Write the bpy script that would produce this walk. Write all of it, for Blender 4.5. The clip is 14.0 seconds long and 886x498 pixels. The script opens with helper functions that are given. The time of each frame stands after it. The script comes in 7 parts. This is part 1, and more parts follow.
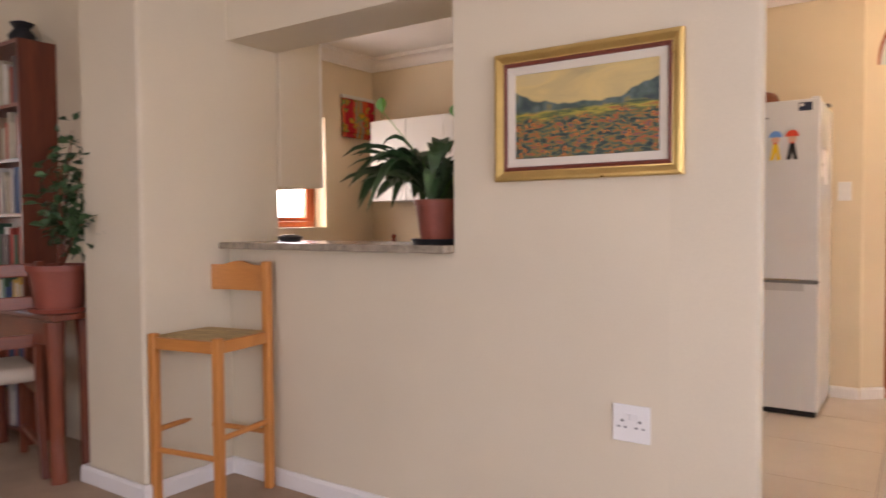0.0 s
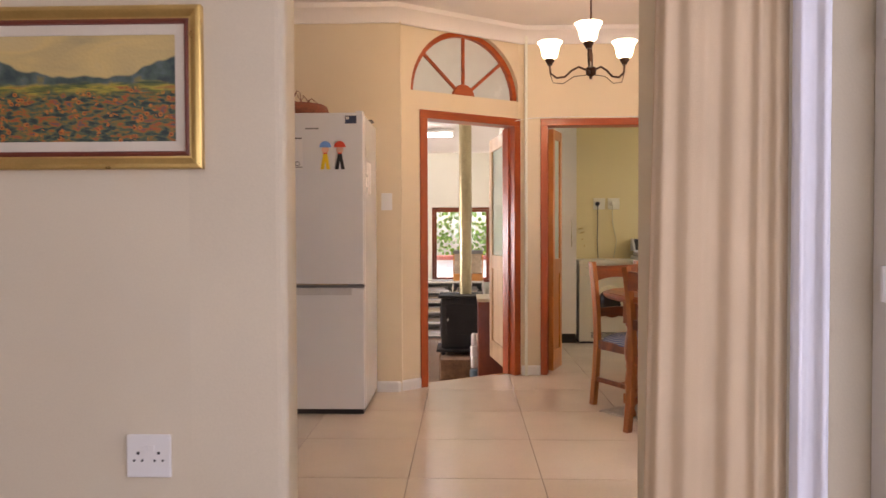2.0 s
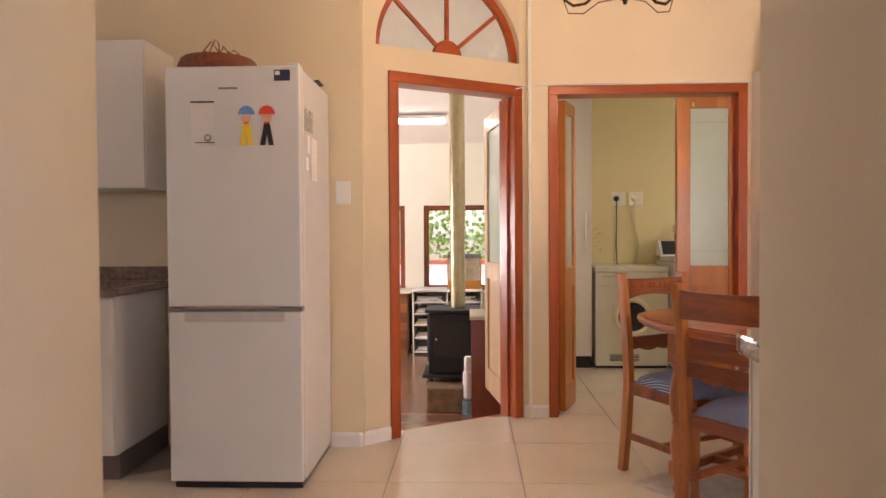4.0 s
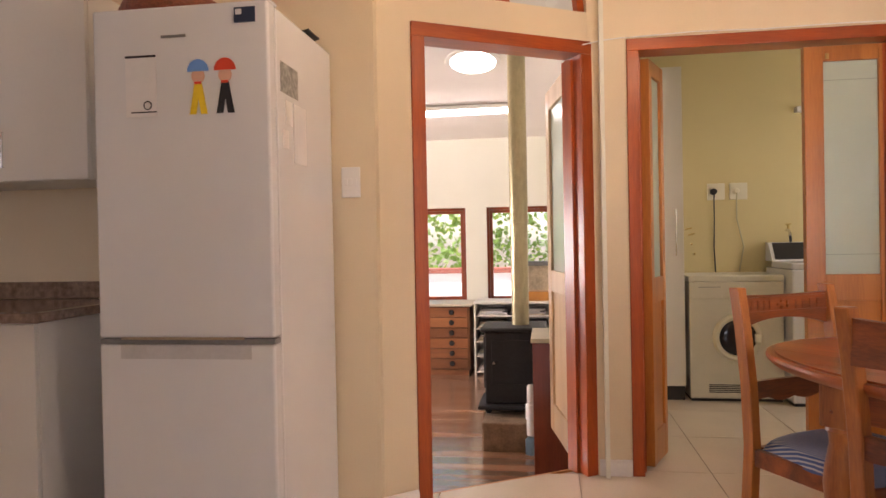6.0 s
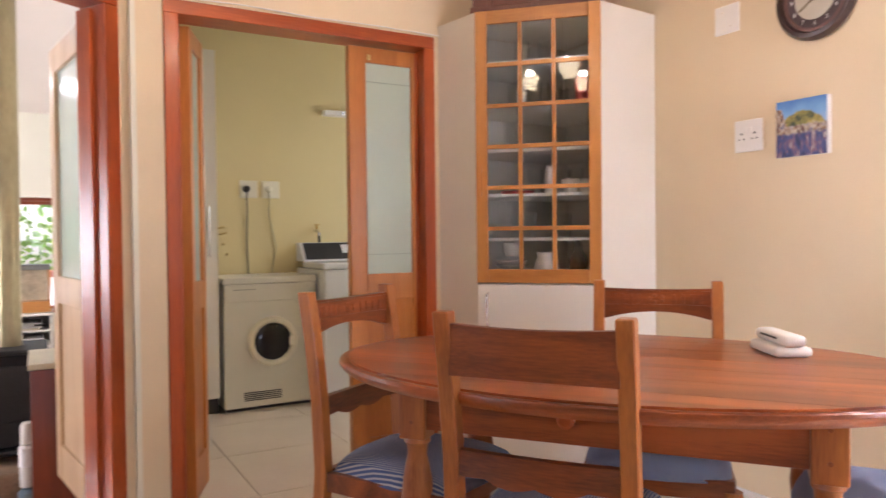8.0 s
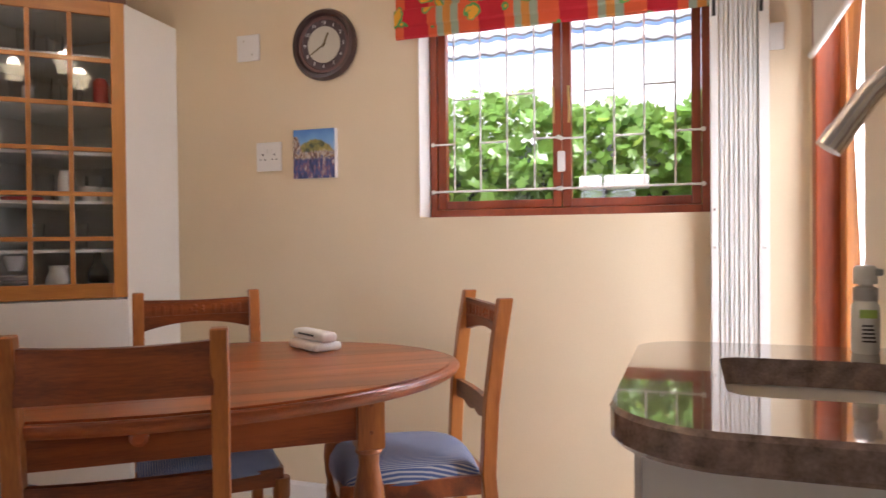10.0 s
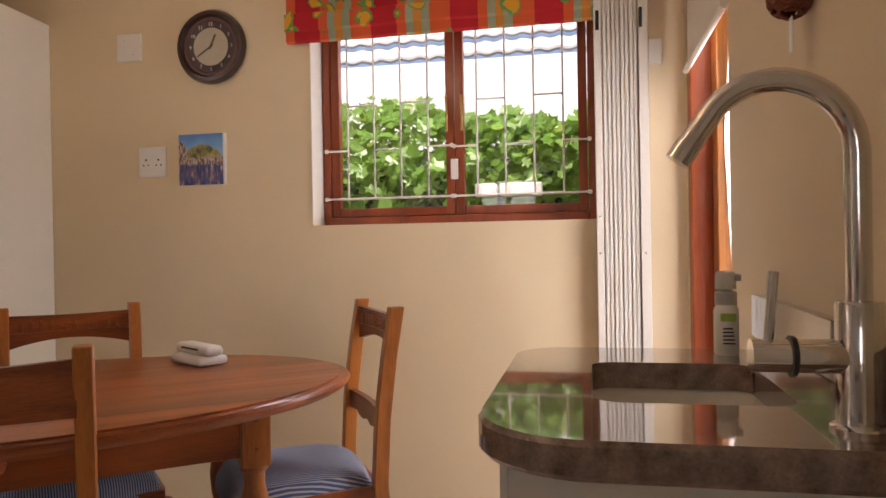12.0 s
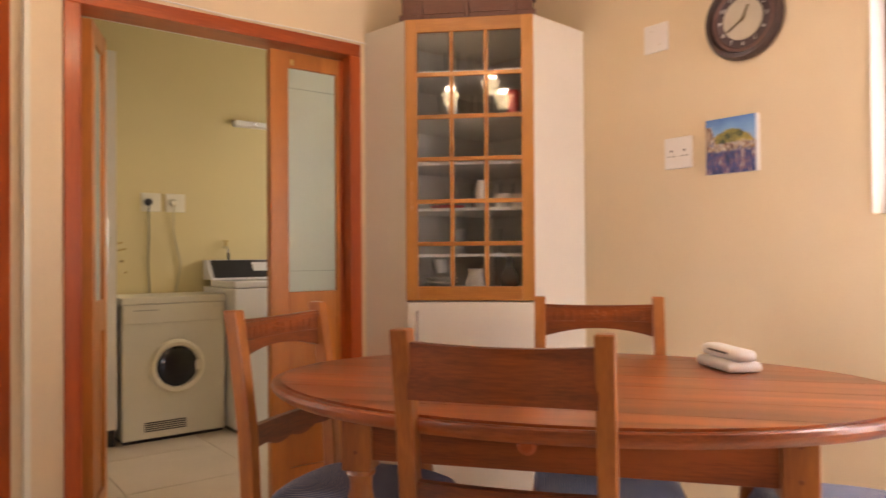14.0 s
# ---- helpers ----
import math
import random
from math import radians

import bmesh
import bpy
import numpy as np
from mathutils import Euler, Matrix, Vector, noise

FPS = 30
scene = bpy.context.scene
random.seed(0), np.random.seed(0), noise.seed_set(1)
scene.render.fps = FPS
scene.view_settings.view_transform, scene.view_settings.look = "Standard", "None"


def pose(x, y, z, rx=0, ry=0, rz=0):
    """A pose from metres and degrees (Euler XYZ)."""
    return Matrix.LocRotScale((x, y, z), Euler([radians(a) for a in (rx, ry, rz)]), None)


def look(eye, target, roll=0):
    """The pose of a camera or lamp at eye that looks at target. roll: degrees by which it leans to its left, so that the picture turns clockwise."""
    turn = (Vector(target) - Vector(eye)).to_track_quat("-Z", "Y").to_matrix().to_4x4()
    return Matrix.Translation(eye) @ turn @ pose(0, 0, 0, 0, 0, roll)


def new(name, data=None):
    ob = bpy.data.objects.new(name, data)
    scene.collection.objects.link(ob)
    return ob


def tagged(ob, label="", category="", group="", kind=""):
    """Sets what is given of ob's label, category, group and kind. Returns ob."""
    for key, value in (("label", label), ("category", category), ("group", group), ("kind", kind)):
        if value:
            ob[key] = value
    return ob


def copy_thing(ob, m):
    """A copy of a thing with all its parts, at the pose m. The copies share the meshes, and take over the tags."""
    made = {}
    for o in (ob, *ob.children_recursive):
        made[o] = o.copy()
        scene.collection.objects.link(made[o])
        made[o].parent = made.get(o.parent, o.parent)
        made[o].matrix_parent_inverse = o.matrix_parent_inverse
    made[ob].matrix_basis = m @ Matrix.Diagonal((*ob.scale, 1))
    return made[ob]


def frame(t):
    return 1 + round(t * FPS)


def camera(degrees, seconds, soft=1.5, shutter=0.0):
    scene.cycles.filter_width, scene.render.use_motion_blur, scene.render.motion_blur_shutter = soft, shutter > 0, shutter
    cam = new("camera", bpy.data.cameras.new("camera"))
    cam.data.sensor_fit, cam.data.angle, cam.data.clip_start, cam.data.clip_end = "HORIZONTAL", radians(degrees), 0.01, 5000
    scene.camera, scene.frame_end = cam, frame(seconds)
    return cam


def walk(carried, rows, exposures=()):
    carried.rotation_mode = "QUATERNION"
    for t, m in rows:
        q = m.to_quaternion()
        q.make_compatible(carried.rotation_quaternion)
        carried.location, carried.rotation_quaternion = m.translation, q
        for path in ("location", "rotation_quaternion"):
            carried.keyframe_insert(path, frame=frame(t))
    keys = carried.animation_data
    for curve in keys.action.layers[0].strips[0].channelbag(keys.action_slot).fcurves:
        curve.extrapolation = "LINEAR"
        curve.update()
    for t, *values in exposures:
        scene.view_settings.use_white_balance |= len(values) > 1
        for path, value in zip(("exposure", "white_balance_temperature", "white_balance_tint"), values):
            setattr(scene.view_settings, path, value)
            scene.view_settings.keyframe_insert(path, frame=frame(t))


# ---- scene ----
PATH = [
    (0, (-0.695, -5.859, 1.162), (-1.828, -4.212, 1.088), -0.4),
    (0.5, (-0.692, -5.841, 1.156), (-1.515, -4.019, 1.091), -0.3),
    (1, (-0.669, -5.816, 1.16), (-1.192, -3.887, 1.097), -0.0),
    (1.5, (-0.637, -5.762, 1.149), (-0.856, -3.775, 1.093), 0.0),
    (2, (-0.599, -5.592, 1.13), (-0.66, -3.593, 1.083), -0.2),
    (2.2, (-0.582, -5.506, 1.123), (-0.635, -3.507, 1.083), -0.3),
    (4.3, (-0.478, -4.138, 1.128), (-0.556, -2.14, 1.085), -0.4),
    (4.5, (-0.495, -4.026, 1.119), (-0.563, -2.027, 1.089), -0.7),
    (5, (-0.462, -3.785, 1.108), (-0.531, -1.786, 1.081), -0.8),
    (5.5, (-0.389, -3.555, 1.099), (-0.572, -1.563, 1.08), -1.0),
    (6, (-0.369, -3.359, 1.101), (-0.665, -1.381, 1.082), -1.1),
    (6.5, (-0.366, -3.202, 1.103), (-0.345, -1.203, 1.068), -0.8),
    (7, (-0.37, -3.099, 1.088), (0.056, -1.145, 1.052), -0.7),
    (7.5, (-0.38, -2.988, 1.085), (0.348, -1.125, 1.047), -0.7),
    (8, (-0.432, -2.903, 1.093), (0.562, -1.169, 1.056), -0.6),
    (8.5, (-0.542, -2.832, 1.093), (0.818, -1.366, 1.061), -0.4),
    (9, (-0.634, -2.792, 1.103), (0.998, -1.638, 1.073), -0.3),
    (9.2, (-0.654, -2.791, 1.102), (1.058, -1.757, 1.076), -0.3),
    (11.3, (-0.663, -2.871, 1.115), (1.297, -2.471, 1.092), -0.9),
    (11.5, (-0.657, -2.872, 1.113), (1.305, -2.482, 1.096), -0.9),
    (12, (-0.634, -2.856, 1.112), (1.324, -2.452, 1.099), -1.0),
    (12.5, (-0.592, -2.84, 1.099), (1.295, -2.178, 1.097), -1.0),
    (13, (-0.576, -2.836, 1.111), (1.144, -1.815, 1.108), -0.8),
    (13.5, (-0.515, -2.804, 1.1), (0.987, -1.483, 1.098), -0.6),
    (14, (-0.455, -2.729, 1.073), (0.769, -1.147, 1.092), -0.4),
]
cam = camera(64.2, 14.0, shutter=0.35)
EXPOSURES = [(0.0, 1.5, 6800, 22), (0.5, 1.26, 6900, 23), (1.2, 1.18, 6900, 24), (2.2, 1.14, 6700, 24), (4.3, 1.27, 6800, 25), (6.0, 1.14, 6800, 25), (7.5, 1.36, 6400, 24), (8.3, 1.46, 5700, 20), (9.2, 1.13, 5500, 18), (11.3, 0.19, 6900, 20), (12.3, 0.18, 6800, 20), (13.5, 0.78, 7200, 26), (14.0, 1.2, 7300, 26)]
walk(cam, [(t, look(e, g, r)) for t, e, g, r in PATH], EXPOSURES)

# ---- light ----
world = bpy.data.worlds.new("world")
scene.world = world
world.use_nodes = True
sky = world.node_tree.nodes.new("ShaderNodeTexSky")
sky.sky_type = "NISHITA"
sky.sun_disc = False
sky.sun_elevation, sky.sun_rotation = radians(66.7), radians(234.5)
world.node_tree.links.new(sky.outputs[0], world.node_tree.nodes["Background"].inputs[0])
world.node_tree.nodes["Background"].inputs[1].default_value = 0.15


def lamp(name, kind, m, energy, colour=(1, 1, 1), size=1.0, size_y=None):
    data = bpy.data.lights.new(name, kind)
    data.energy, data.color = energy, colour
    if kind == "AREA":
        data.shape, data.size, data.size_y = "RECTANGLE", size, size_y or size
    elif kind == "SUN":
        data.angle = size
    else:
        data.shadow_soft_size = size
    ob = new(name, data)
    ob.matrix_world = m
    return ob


lamp("sun", "SUN", look((0, 0, 0), (0.35, 0.25, -1.0)), 5.0, (1.0, 0.94, 0.85), radians(0.5))
DAY = (1.0, 0.97, 0.93)
COOL = (0.86, 0.88, 1.0)
lamp("living_glass_door_light", "AREA", look((0.66, -5.1, 1.15), (-3.0, -5.0, 0.9)), 13.5, COOL, 2.5, 2.0)
lamp("living_window_light", "AREA", look((-1.85, -9.66, 1.45), (-1.85, -6.0, 1.0)), 19, COOL, 3.6, 1.6)
# added weak lamp for the study corner, its source never in view
lamp("study_added_light", "AREA", look((-8.05, -6.2, 1.5), (-4.0, -5.5, 1.0)), 2, DAY, 2.2, 1.3)
lamp("kitchen_window_sky", "AREA", look((2.75, -2.35, 2.75), (1.2, -2.3, 0.9)), 28, DAY, 1.2, 0.8)
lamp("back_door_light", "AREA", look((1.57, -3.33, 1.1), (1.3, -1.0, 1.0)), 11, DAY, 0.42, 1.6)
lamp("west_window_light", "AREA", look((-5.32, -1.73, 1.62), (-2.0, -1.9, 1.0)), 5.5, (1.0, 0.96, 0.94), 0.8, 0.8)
# added lamp that lights the workshop from its unseen side
lamp("workshop_added_light", "AREA", look((-4.65, 2.55, 1.05), (-1.0, 2.3, 0.6)), 50, DAY, 2.2, 0.9)
# added lamp that brightens the laundry from out of view
lamp("laundry_added_light", "AREA", look((2.55, 1.02, 1.5), (0.8, 1.3, 1.2)), 5.5, (1.0, 0.98, 0.85), 0.9, 0.9)
random.seed(3)

# ---- materials ----
def mat(name, base, rough=0.5, metal=0.0, vary=0.12, scale=6.0, fine=60.0, bump=0.05, coat=0.0, spec=0.5, stretch=(1, 1, 1), bump_scale=None, island=False):
    """A surface with broad stains and fine grain in colour, gloss and relief."""
    m = bpy.data.materials.new(name)
    m.use_nodes = True
    nt = m.node_tree
    N, L = nt.nodes, nt.links
    b = N["Principled BSDF"]
    co = N.new("ShaderNodeTexCoord")
    mp = N.new("ShaderNodeMapping")
    mp.inputs["Scale"].default_value = stretch
    L.new(co.outputs["Object"], mp.inputs[0])
    n1, n2 = N.new("ShaderNodeTexNoise"), N.new("ShaderNodeTexNoise")
    n1.inputs["Scale"].default_value, n2.inputs["Scale"].default_value = scale, fine
    n1.inputs["Detail"].default_value, n2.inputs["Detail"].default_value = 4, 3
    L.new(mp.outputs[0], n1.inputs[0]), L.new(mp.outputs[0], n2.inputs[0])
    add = N.new("ShaderNodeMath")
    add.operation = "MULTIPLY_ADD"
    add.inputs[1].default_value = 0.45
    L.new(n2.outputs[0], add.inputs[0]), L.new(n1.outputs[0], add.inputs[2])
    ramp = N.new("ShaderNodeValToRGB")
    ramp.color_ramp.elements[0].position, ramp.color_ramp.elements[1].position = 0.45, 1.0
    ramp.color_ramp.elements[0].color = (*[c * (1 - vary) for c in base], 1)
    ramp.color_ramp.elements[1].color = (*[min(1, c * (1 + vary)) for c in base], 1)
    L.new(add.outputs[0], ramp.inputs[0])
    out = ramp.outputs[0]
    if island:
        info = N.new("ShaderNodeObjectInfo")
        hsv = N.new("ShaderNodeHueSaturation")
        mr = N.new("ShaderNodeMapRange")
        mr.inputs[3].default_value, mr.inputs[4].default_value = 0.8, 1.2
        L.new(info.outputs["Random"], mr.inputs[0]), L.new(mr.outputs[0], hsv.inputs["Value"]), L.new(out, hsv.inputs["Color"])
        out = hsv.outputs[0]
    L.new(out, b.inputs["Base Color"])
    rr = N.new("ShaderNodeMapRange")
    rr.inputs[3].default_value, rr.inputs[4].default_value = max(0.02, rough - 0.07), min(1, rough + 0.07)
    L.new(n1.outputs[0], rr.inputs[0]), L.new(rr.outputs[0], b.inputs["Roughness"])
    b.inputs["Metallic"].default_value = metal
    b.inputs["Coat Weight"].default_value = coat
    b.inputs["Coat Roughness"].default_value = 0.03 if coat > 0.9 else 0.12
    b.inputs["Specular IOR Level"].default_value = spec
    if bump:
        bp = N.new("ShaderNodeBump")
        bp.inputs["Strength"].default_value, bp.inputs["Distance"].default_value = bump, 0.01
        L.new(n2.outputs[0], bp.inputs["Height"]), L.new(bp.outputs[0], b.inputs["Normal"])
    return m


def wood(name, light, dark, rough=0.4, axis="x", coat=0.15, ring=9.0, island=False, varied=0.2):
    """Timber with grain that runs along one axis."""
    m = bpy.data.materials.new(name)
    m.use_nodes = True
    nt = m.node_tree
    N, L = nt.nodes, nt.links
    b = N["Principled BSDF"]
    co, mp = N.new("ShaderNodeTexCoord"), N.new("ShaderNodeMapping")
    mp.inputs["Scale"].default_value = {"x": (0.09, 1, 1), "y": (1, 0.09, 1), "z": (1, 1, 0.09)}[axis]
    L.new(co.outputs["Object"], mp.inputs[0])
    n1, n2 = N.new("ShaderNodeTexNoise"), N.new("ShaderNodeTexNoise")
    n1.inputs["Scale"].default_value, n1.inputs["Detail"].default_value, n1.inputs["Distortion"].default_value = ring, 5, 0.7
    n2.inputs["Scale"].default_value, n2.inputs["Detail"].default_value = ring * 22, 3
    L.new(mp.outputs[0], n1.inputs[0]), L.new(mp.outputs[0], n2.inputs[0])
    mix = N.new("ShaderNodeMath")
    mix.operation = "MULTIPLY_ADD"
    mix.inputs[1].default_value = 0.35
    L.new(n2.outputs[0], mix.inputs[0]), L.new(n1.outputs[0], mix.inputs[2])
    ramp = N.new("ShaderNodeValToRGB")
    ramp.color_ramp.elements[0].position, ramp.color_ramp.elements[1].position = 0.48, 0.86
    ramp.color_ramp.elements[0].color, ramp.color_ramp.elements[1].color = (*dark, 1), (*light, 1)
    L.new(mix.outputs[0], ramp.inputs[0])
    out = ramp.outputs[0]
    if island:
        info = N.new("ShaderNodeObjectInfo")
        hsv, mr = N.new("ShaderNodeHueSaturation"), N.new("ShaderNodeMapRange")
        mr.inputs[3].default_value, mr.inputs[4].default_value = 1 - varied, 1 + varied
        L.new(info.outputs["Random"], mr.inputs[0]), L.new(mr.outputs[0], hsv.inputs["Value"]), L.new(out, hsv.inputs["Color"])
        out = hsv.outputs[0]
    L.new(out, b.inputs["Base Color"])
    b.inputs["Roughness"].default_value = rough
    b.inputs["Coat Weight"].default_value, b.inputs["Coat Roughness"].default_value = coat, 0.15
    bp = N.new("ShaderNodeBump")
    bp.inputs["Strength"].default_value, bp.inputs["Distance"].default_value = 0.08, 0.004
    L.new(mix.outputs[0], bp.inputs["Height"]), L.new(bp.outputs[0], b.inputs["Normal"])
    return m


def glow(name, colour, strength):
    m = bpy.data.materials.new(name)
    m.use_nodes = True
    b = m.node_tree.nodes["Principled BSDF"]
    b.inputs["Base Color"].default_value = (*colour, 1)
    b.inputs["Emission Color"].default_value = (*colour, 1)
    b.inputs["Emission Strength"].default_value = strength
    return m


def glassy(name, colour=(1, 1, 1), rough=0.0, thin=True):
    m = bpy.data.materials.new(name)
    m.use_nodes = True
    nt = m.node_tree
    b = nt.nodes["Principled BSDF"]
    b.inputs["Base Color"].default_value = (*colour, 1)
    b.inputs["Transmission Weight"].default_value = 1.0
    b.inputs["Roughness"].default_value = rough
    b.inputs["IOR"].default_value = 1.45
    return m


PLASTER = mat("cream_wall_paint", (0.74, 0.62, 0.435), 0.7, vary=0.05, scale=1.5, fine=160, bump=0.06)
LIVING = mat("off_white_wall_paint", (0.66, 0.58, 0.44), 0.7, vary=0.05, scale=1.5, fine=160, bump=0.06)
LAUNDRY = mat("pale_green_yellow_paint", (0.69, 0.585, 0.31), 0.6, vary=0.05, scale=1.5, fine=160, bump=0.05)
WORKSHOP = mat("pale_workshop_paint", (0.78, 0.77, 0.66), 0.7, vary=0.04, scale=1.5, fine=160, bump=0.05)
CEIL = mat("white_ceiling_paint", (0.80, 0.75, 0.70), 0.8, vary=0.04, scale=2, fine=120, bump=0.04)
SKIRT = mat("white_gloss_paint", (0.78, 0.76, 0.74), 0.35, vary=0.04, scale=4, fine=80, bump=0.02)
FRAME = wood("red_stained_frame_wood", (0.50, 0.10, 0.016), (0.27, 0.042, 0.006), 0.32, "z", 0.2, 7)
FRAMEX = wood("red_stained_frame_wood_across", (0.50, 0.10, 0.016), (0.27, 0.042, 0.006), 0.32, "x", 0.2, 7)
# the frame wood again, darkened in colour for windows seen against the light
FRAME_BACKLIT = wood("backlit_red_window_wood", (0.32, 0.06, 0.014), (0.17, 0.028, 0.006), 0.35, "z", 0.2, 7)
DOORWOOD = wood("oiled_door_wood", (0.55, 0.21, 0.04), (0.36, 0.115, 0.018), 0.36, "z", 0.2, 6)
TABLE = wood("oiled_table_wood", (0.38, 0.095, 0.02), (0.135, 0.027, 0.008), 0.3, "x", 0.18, 13)
CHAIR = wood("chair_wood", (0.33, 0.085, 0.018), (0.10, 0.021, 0.006), 0.34, "x", 0.2, 12)
CHAIRZ = wood("chair_wood_upright", (0.47, 0.165, 0.032), (0.21, 0.055, 0.013), 0.34, "z", 0.2, 9)
HONEY = wood("honey_pine", (0.62, 0.27, 0.07), (0.44, 0.16, 0.035), 0.4, "z", 0.15, 7)
WHITE = mat("white_cabinet_lacquer", (0.75, 0.72, 0.66), 0.4, vary=0.03, scale=3, fine=90, bump=0.01)
ENAMEL = mat("white_appliance_enamel", (0.74, 0.75, 0.77), 0.22, vary=0.02, scale=3, fine=200, bump=0.015, coat=0.3)
GRANITE = mat("brown_polished_granite", (0.20, 0.135, 0.105), 0.09, vary=0.55, scale=45, fine=260, bump=0.0, coat=1.0)
CARPET = mat("beige_carpet", (0.40, 0.29, 0.20), 0.95, vary=0.15, scale=5, fine=350, bump=0.5)
TILE = mat("cream_floor_tile", (0.62, 0.53, 0.42), 0.22, vary=0.07, scale=3, fine=60, bump=0.015, island=False)
GROUT = mat("grey_grout", (0.36, 0.31, 0.26), 0.9, vary=0.1)
CURTAIN = mat("beige_curtain_cloth", (0.62, 0.47, 0.31), 0.9, vary=0.06, scale=4, fine=400, bump=0.2)
BLACK = mat("black_plastic", (0.02, 0.02, 0.022), 0.4, vary=0.2, bump=0.02)
IRON = mat("black_cast_iron", (0.025, 0.025, 0.028), 0.6, metal=0.3, vary=0.3, bump=0.2)
STEEL = mat("brushed_steel", (0.62, 0.61, 0.60), 0.25, metal=1.0, vary=0.06, fine=200, bump=0.01)
CHROME = mat("chrome", (0.70, 0.69, 0.68), 0.1, metal=1.0, vary=0.03, bump=0.0)
PLASTIC = mat("white_plastic", (0.78, 0.77, 0.75), 0.35, vary=0.02, bump=0.005)
CREAMPL = mat("cream_plastic", (0.78, 0.74, 0.60), 0.35, vary=0.03, bump=0.005)


# ---- builders ----
def part(name, bm, material, parent=None, label=""):
    me = bpy.data.meshes.new(name)
    bmesh.ops.recalc_face_normals(bm, faces=bm.faces)
    bm.to_mesh(me)
    bm.free()
    for m in material if isinstance(material, (list, tuple)) else [material]:
        me.materials.append(m)
    ob = new(name, me)
    ob.parent = parent
    if label:
        ob["label"] = label
    return ob


def thing(name, m=None, label="", category="", group="", kind=""):
    ob = new(name)
    ob.empty_display_size = 0.1
    ob.matrix_world = m or Matrix()
    return tagged(ob, label, category, group, kind)


def smooth(ob, angle=40):
    for p in ob.data.polygons:
        p.use_smooth = True
    ob.data.set_sharp_from_angle(angle=radians(angle))
    return ob


def box(x0, y0, z0, x1, y1, z1, bevel=0.0, seg=2, bm=None):
    bm = bm or bmesh.new()
    own = bmesh.new()
    vs = [own.verts.new((x, y, z)) for x in (x0, x1) for y in (y0, y1) for z in (z0, z1)]
    for f in ((0, 1, 3, 2), (4, 6, 7, 5), (0, 4, 5, 1), (2, 3, 7, 6), (0, 2, 6, 4), (1, 5, 7, 3)):
        own.faces.new([vs[i] for i in f])
    if bevel:
        bmesh.ops.bevel(own, geom=own.edges[:], offset=bevel, segments=seg, profile=0.5, affect="EDGES")
    return join(bm, own)


def join(bm, own, m=None):
    if m is not None:
        own.transform(m)
    me = bpy.data.meshes.new("tmp")
    own.to_mesh(me)
    own.free()
    bm.from_mesh(me)
    bpy.data.meshes.remove(me)
    return bm


def prism(pts, z0, z1, bevel=0.0, bm=None):
    """An upright block on a floor outline."""
    own = bmesh.new()
    lo = [own.verts.new((x, y, z0)) for x, y in pts]
    hi = [own.verts.new((x, y, z1)) for x, y in pts]
    n = len(pts)
    own.faces.new(lo[::-1]), own.faces.new(hi)
    for i in range(n):
        own.faces.new((lo[i], lo[(i + 1) % n], hi[(i + 1) % n], hi[i]))
    if bevel:
        es = [e for e in own.edges if abs(e.verts[0].co.z - e.verts[1].co.z) < 1e-6]
        bmesh.ops.bevel(own, geom=es, offset=bevel, segments=3, profile=0.6, affect="EDGES")
    return join(bm or bmesh.new(), own)


def lathe(profile, seg=24, bm=None, m=None, arc=2 * math.pi):
    """Turns a profile of (radius, height) about z; a profile that never meets the axis and ends near its start becomes a closed ring."""
    closed = profile[0][0] > 1e-5 and profile[-1][0] > 1e-5 and math.dist(profile[0], profile[-1]) < 0.03 and len(profile) > 3
    if closed:
        profile = [*profile, profile[0]]
    own = bmesh.new()
    rings = []
    full = arc > 6.28
    for r, z in profile:
        if r < 1e-5:
            rings.append([own.verts.new((0, 0, z))])
        else:
            rings.append([own.verts.new((r * math.cos(arc * k / seg), r * math.sin(arc * k / seg), z)) for k in range(seg if full else seg + 1)])
    for a, b in zip(rings, rings[1:]):
        n = max(len(a), len(b))
        for k in range(n if full else n - 1):
            j = (k + 1) % n
            vs = [a[k % len(a)], a[j % len(a)], b[j % len(b)], b[k % len(b)]]
            u = list(dict.fromkeys(vs))
            if len(u) > 2:
                own.faces.new(u)
    for ring in (rings[0], rings[-1]):
        if len(ring) > 2 and full and not closed:
            own.faces.new(ring)
    return join(bm or bmesh.new(), own, m)


def tube(points, radius, seg=10, bm=None, closed=False):
    """A round bar along points; radius may be one number or one for each point."""
    own = bmesh.new()
    pts = [Vector(p) for p in points]
    n = len(pts)
    rings, ref = [], None
    for i, p in enumerate(pts):
        a = pts[(i - 1) % n] if closed or i else p
        b = pts[(i + 1) % n] if closed or i < n - 1 else p
        d = (b - a).normalized()
        if ref is None:
            ref = d.orthogonal().normalized()
        ref = (ref - d * ref.dot(d)).normalized()
        side = d.cross(ref)
        r = radius[i] if isinstance(radius, (list, tuple)) else radius
        rings.append([own.verts.new(p + r * (math.cos(t) * ref + math.sin(t) * side)) for t in (2 * math.pi * k / seg for k in range(seg))])
    for i in range(n if closed else n - 1):
        a, b = rings[i], rings[(i + 1) % n]
        for k in range(seg):
            own.faces.new((a[k], a[(k + 1) % seg], b[(k + 1) % seg], b[k]))
    if not closed:
        own.faces.new(rings[0][::-1]), own.faces.new(rings[-1])
    return join(bm or bmesh.new(), own)


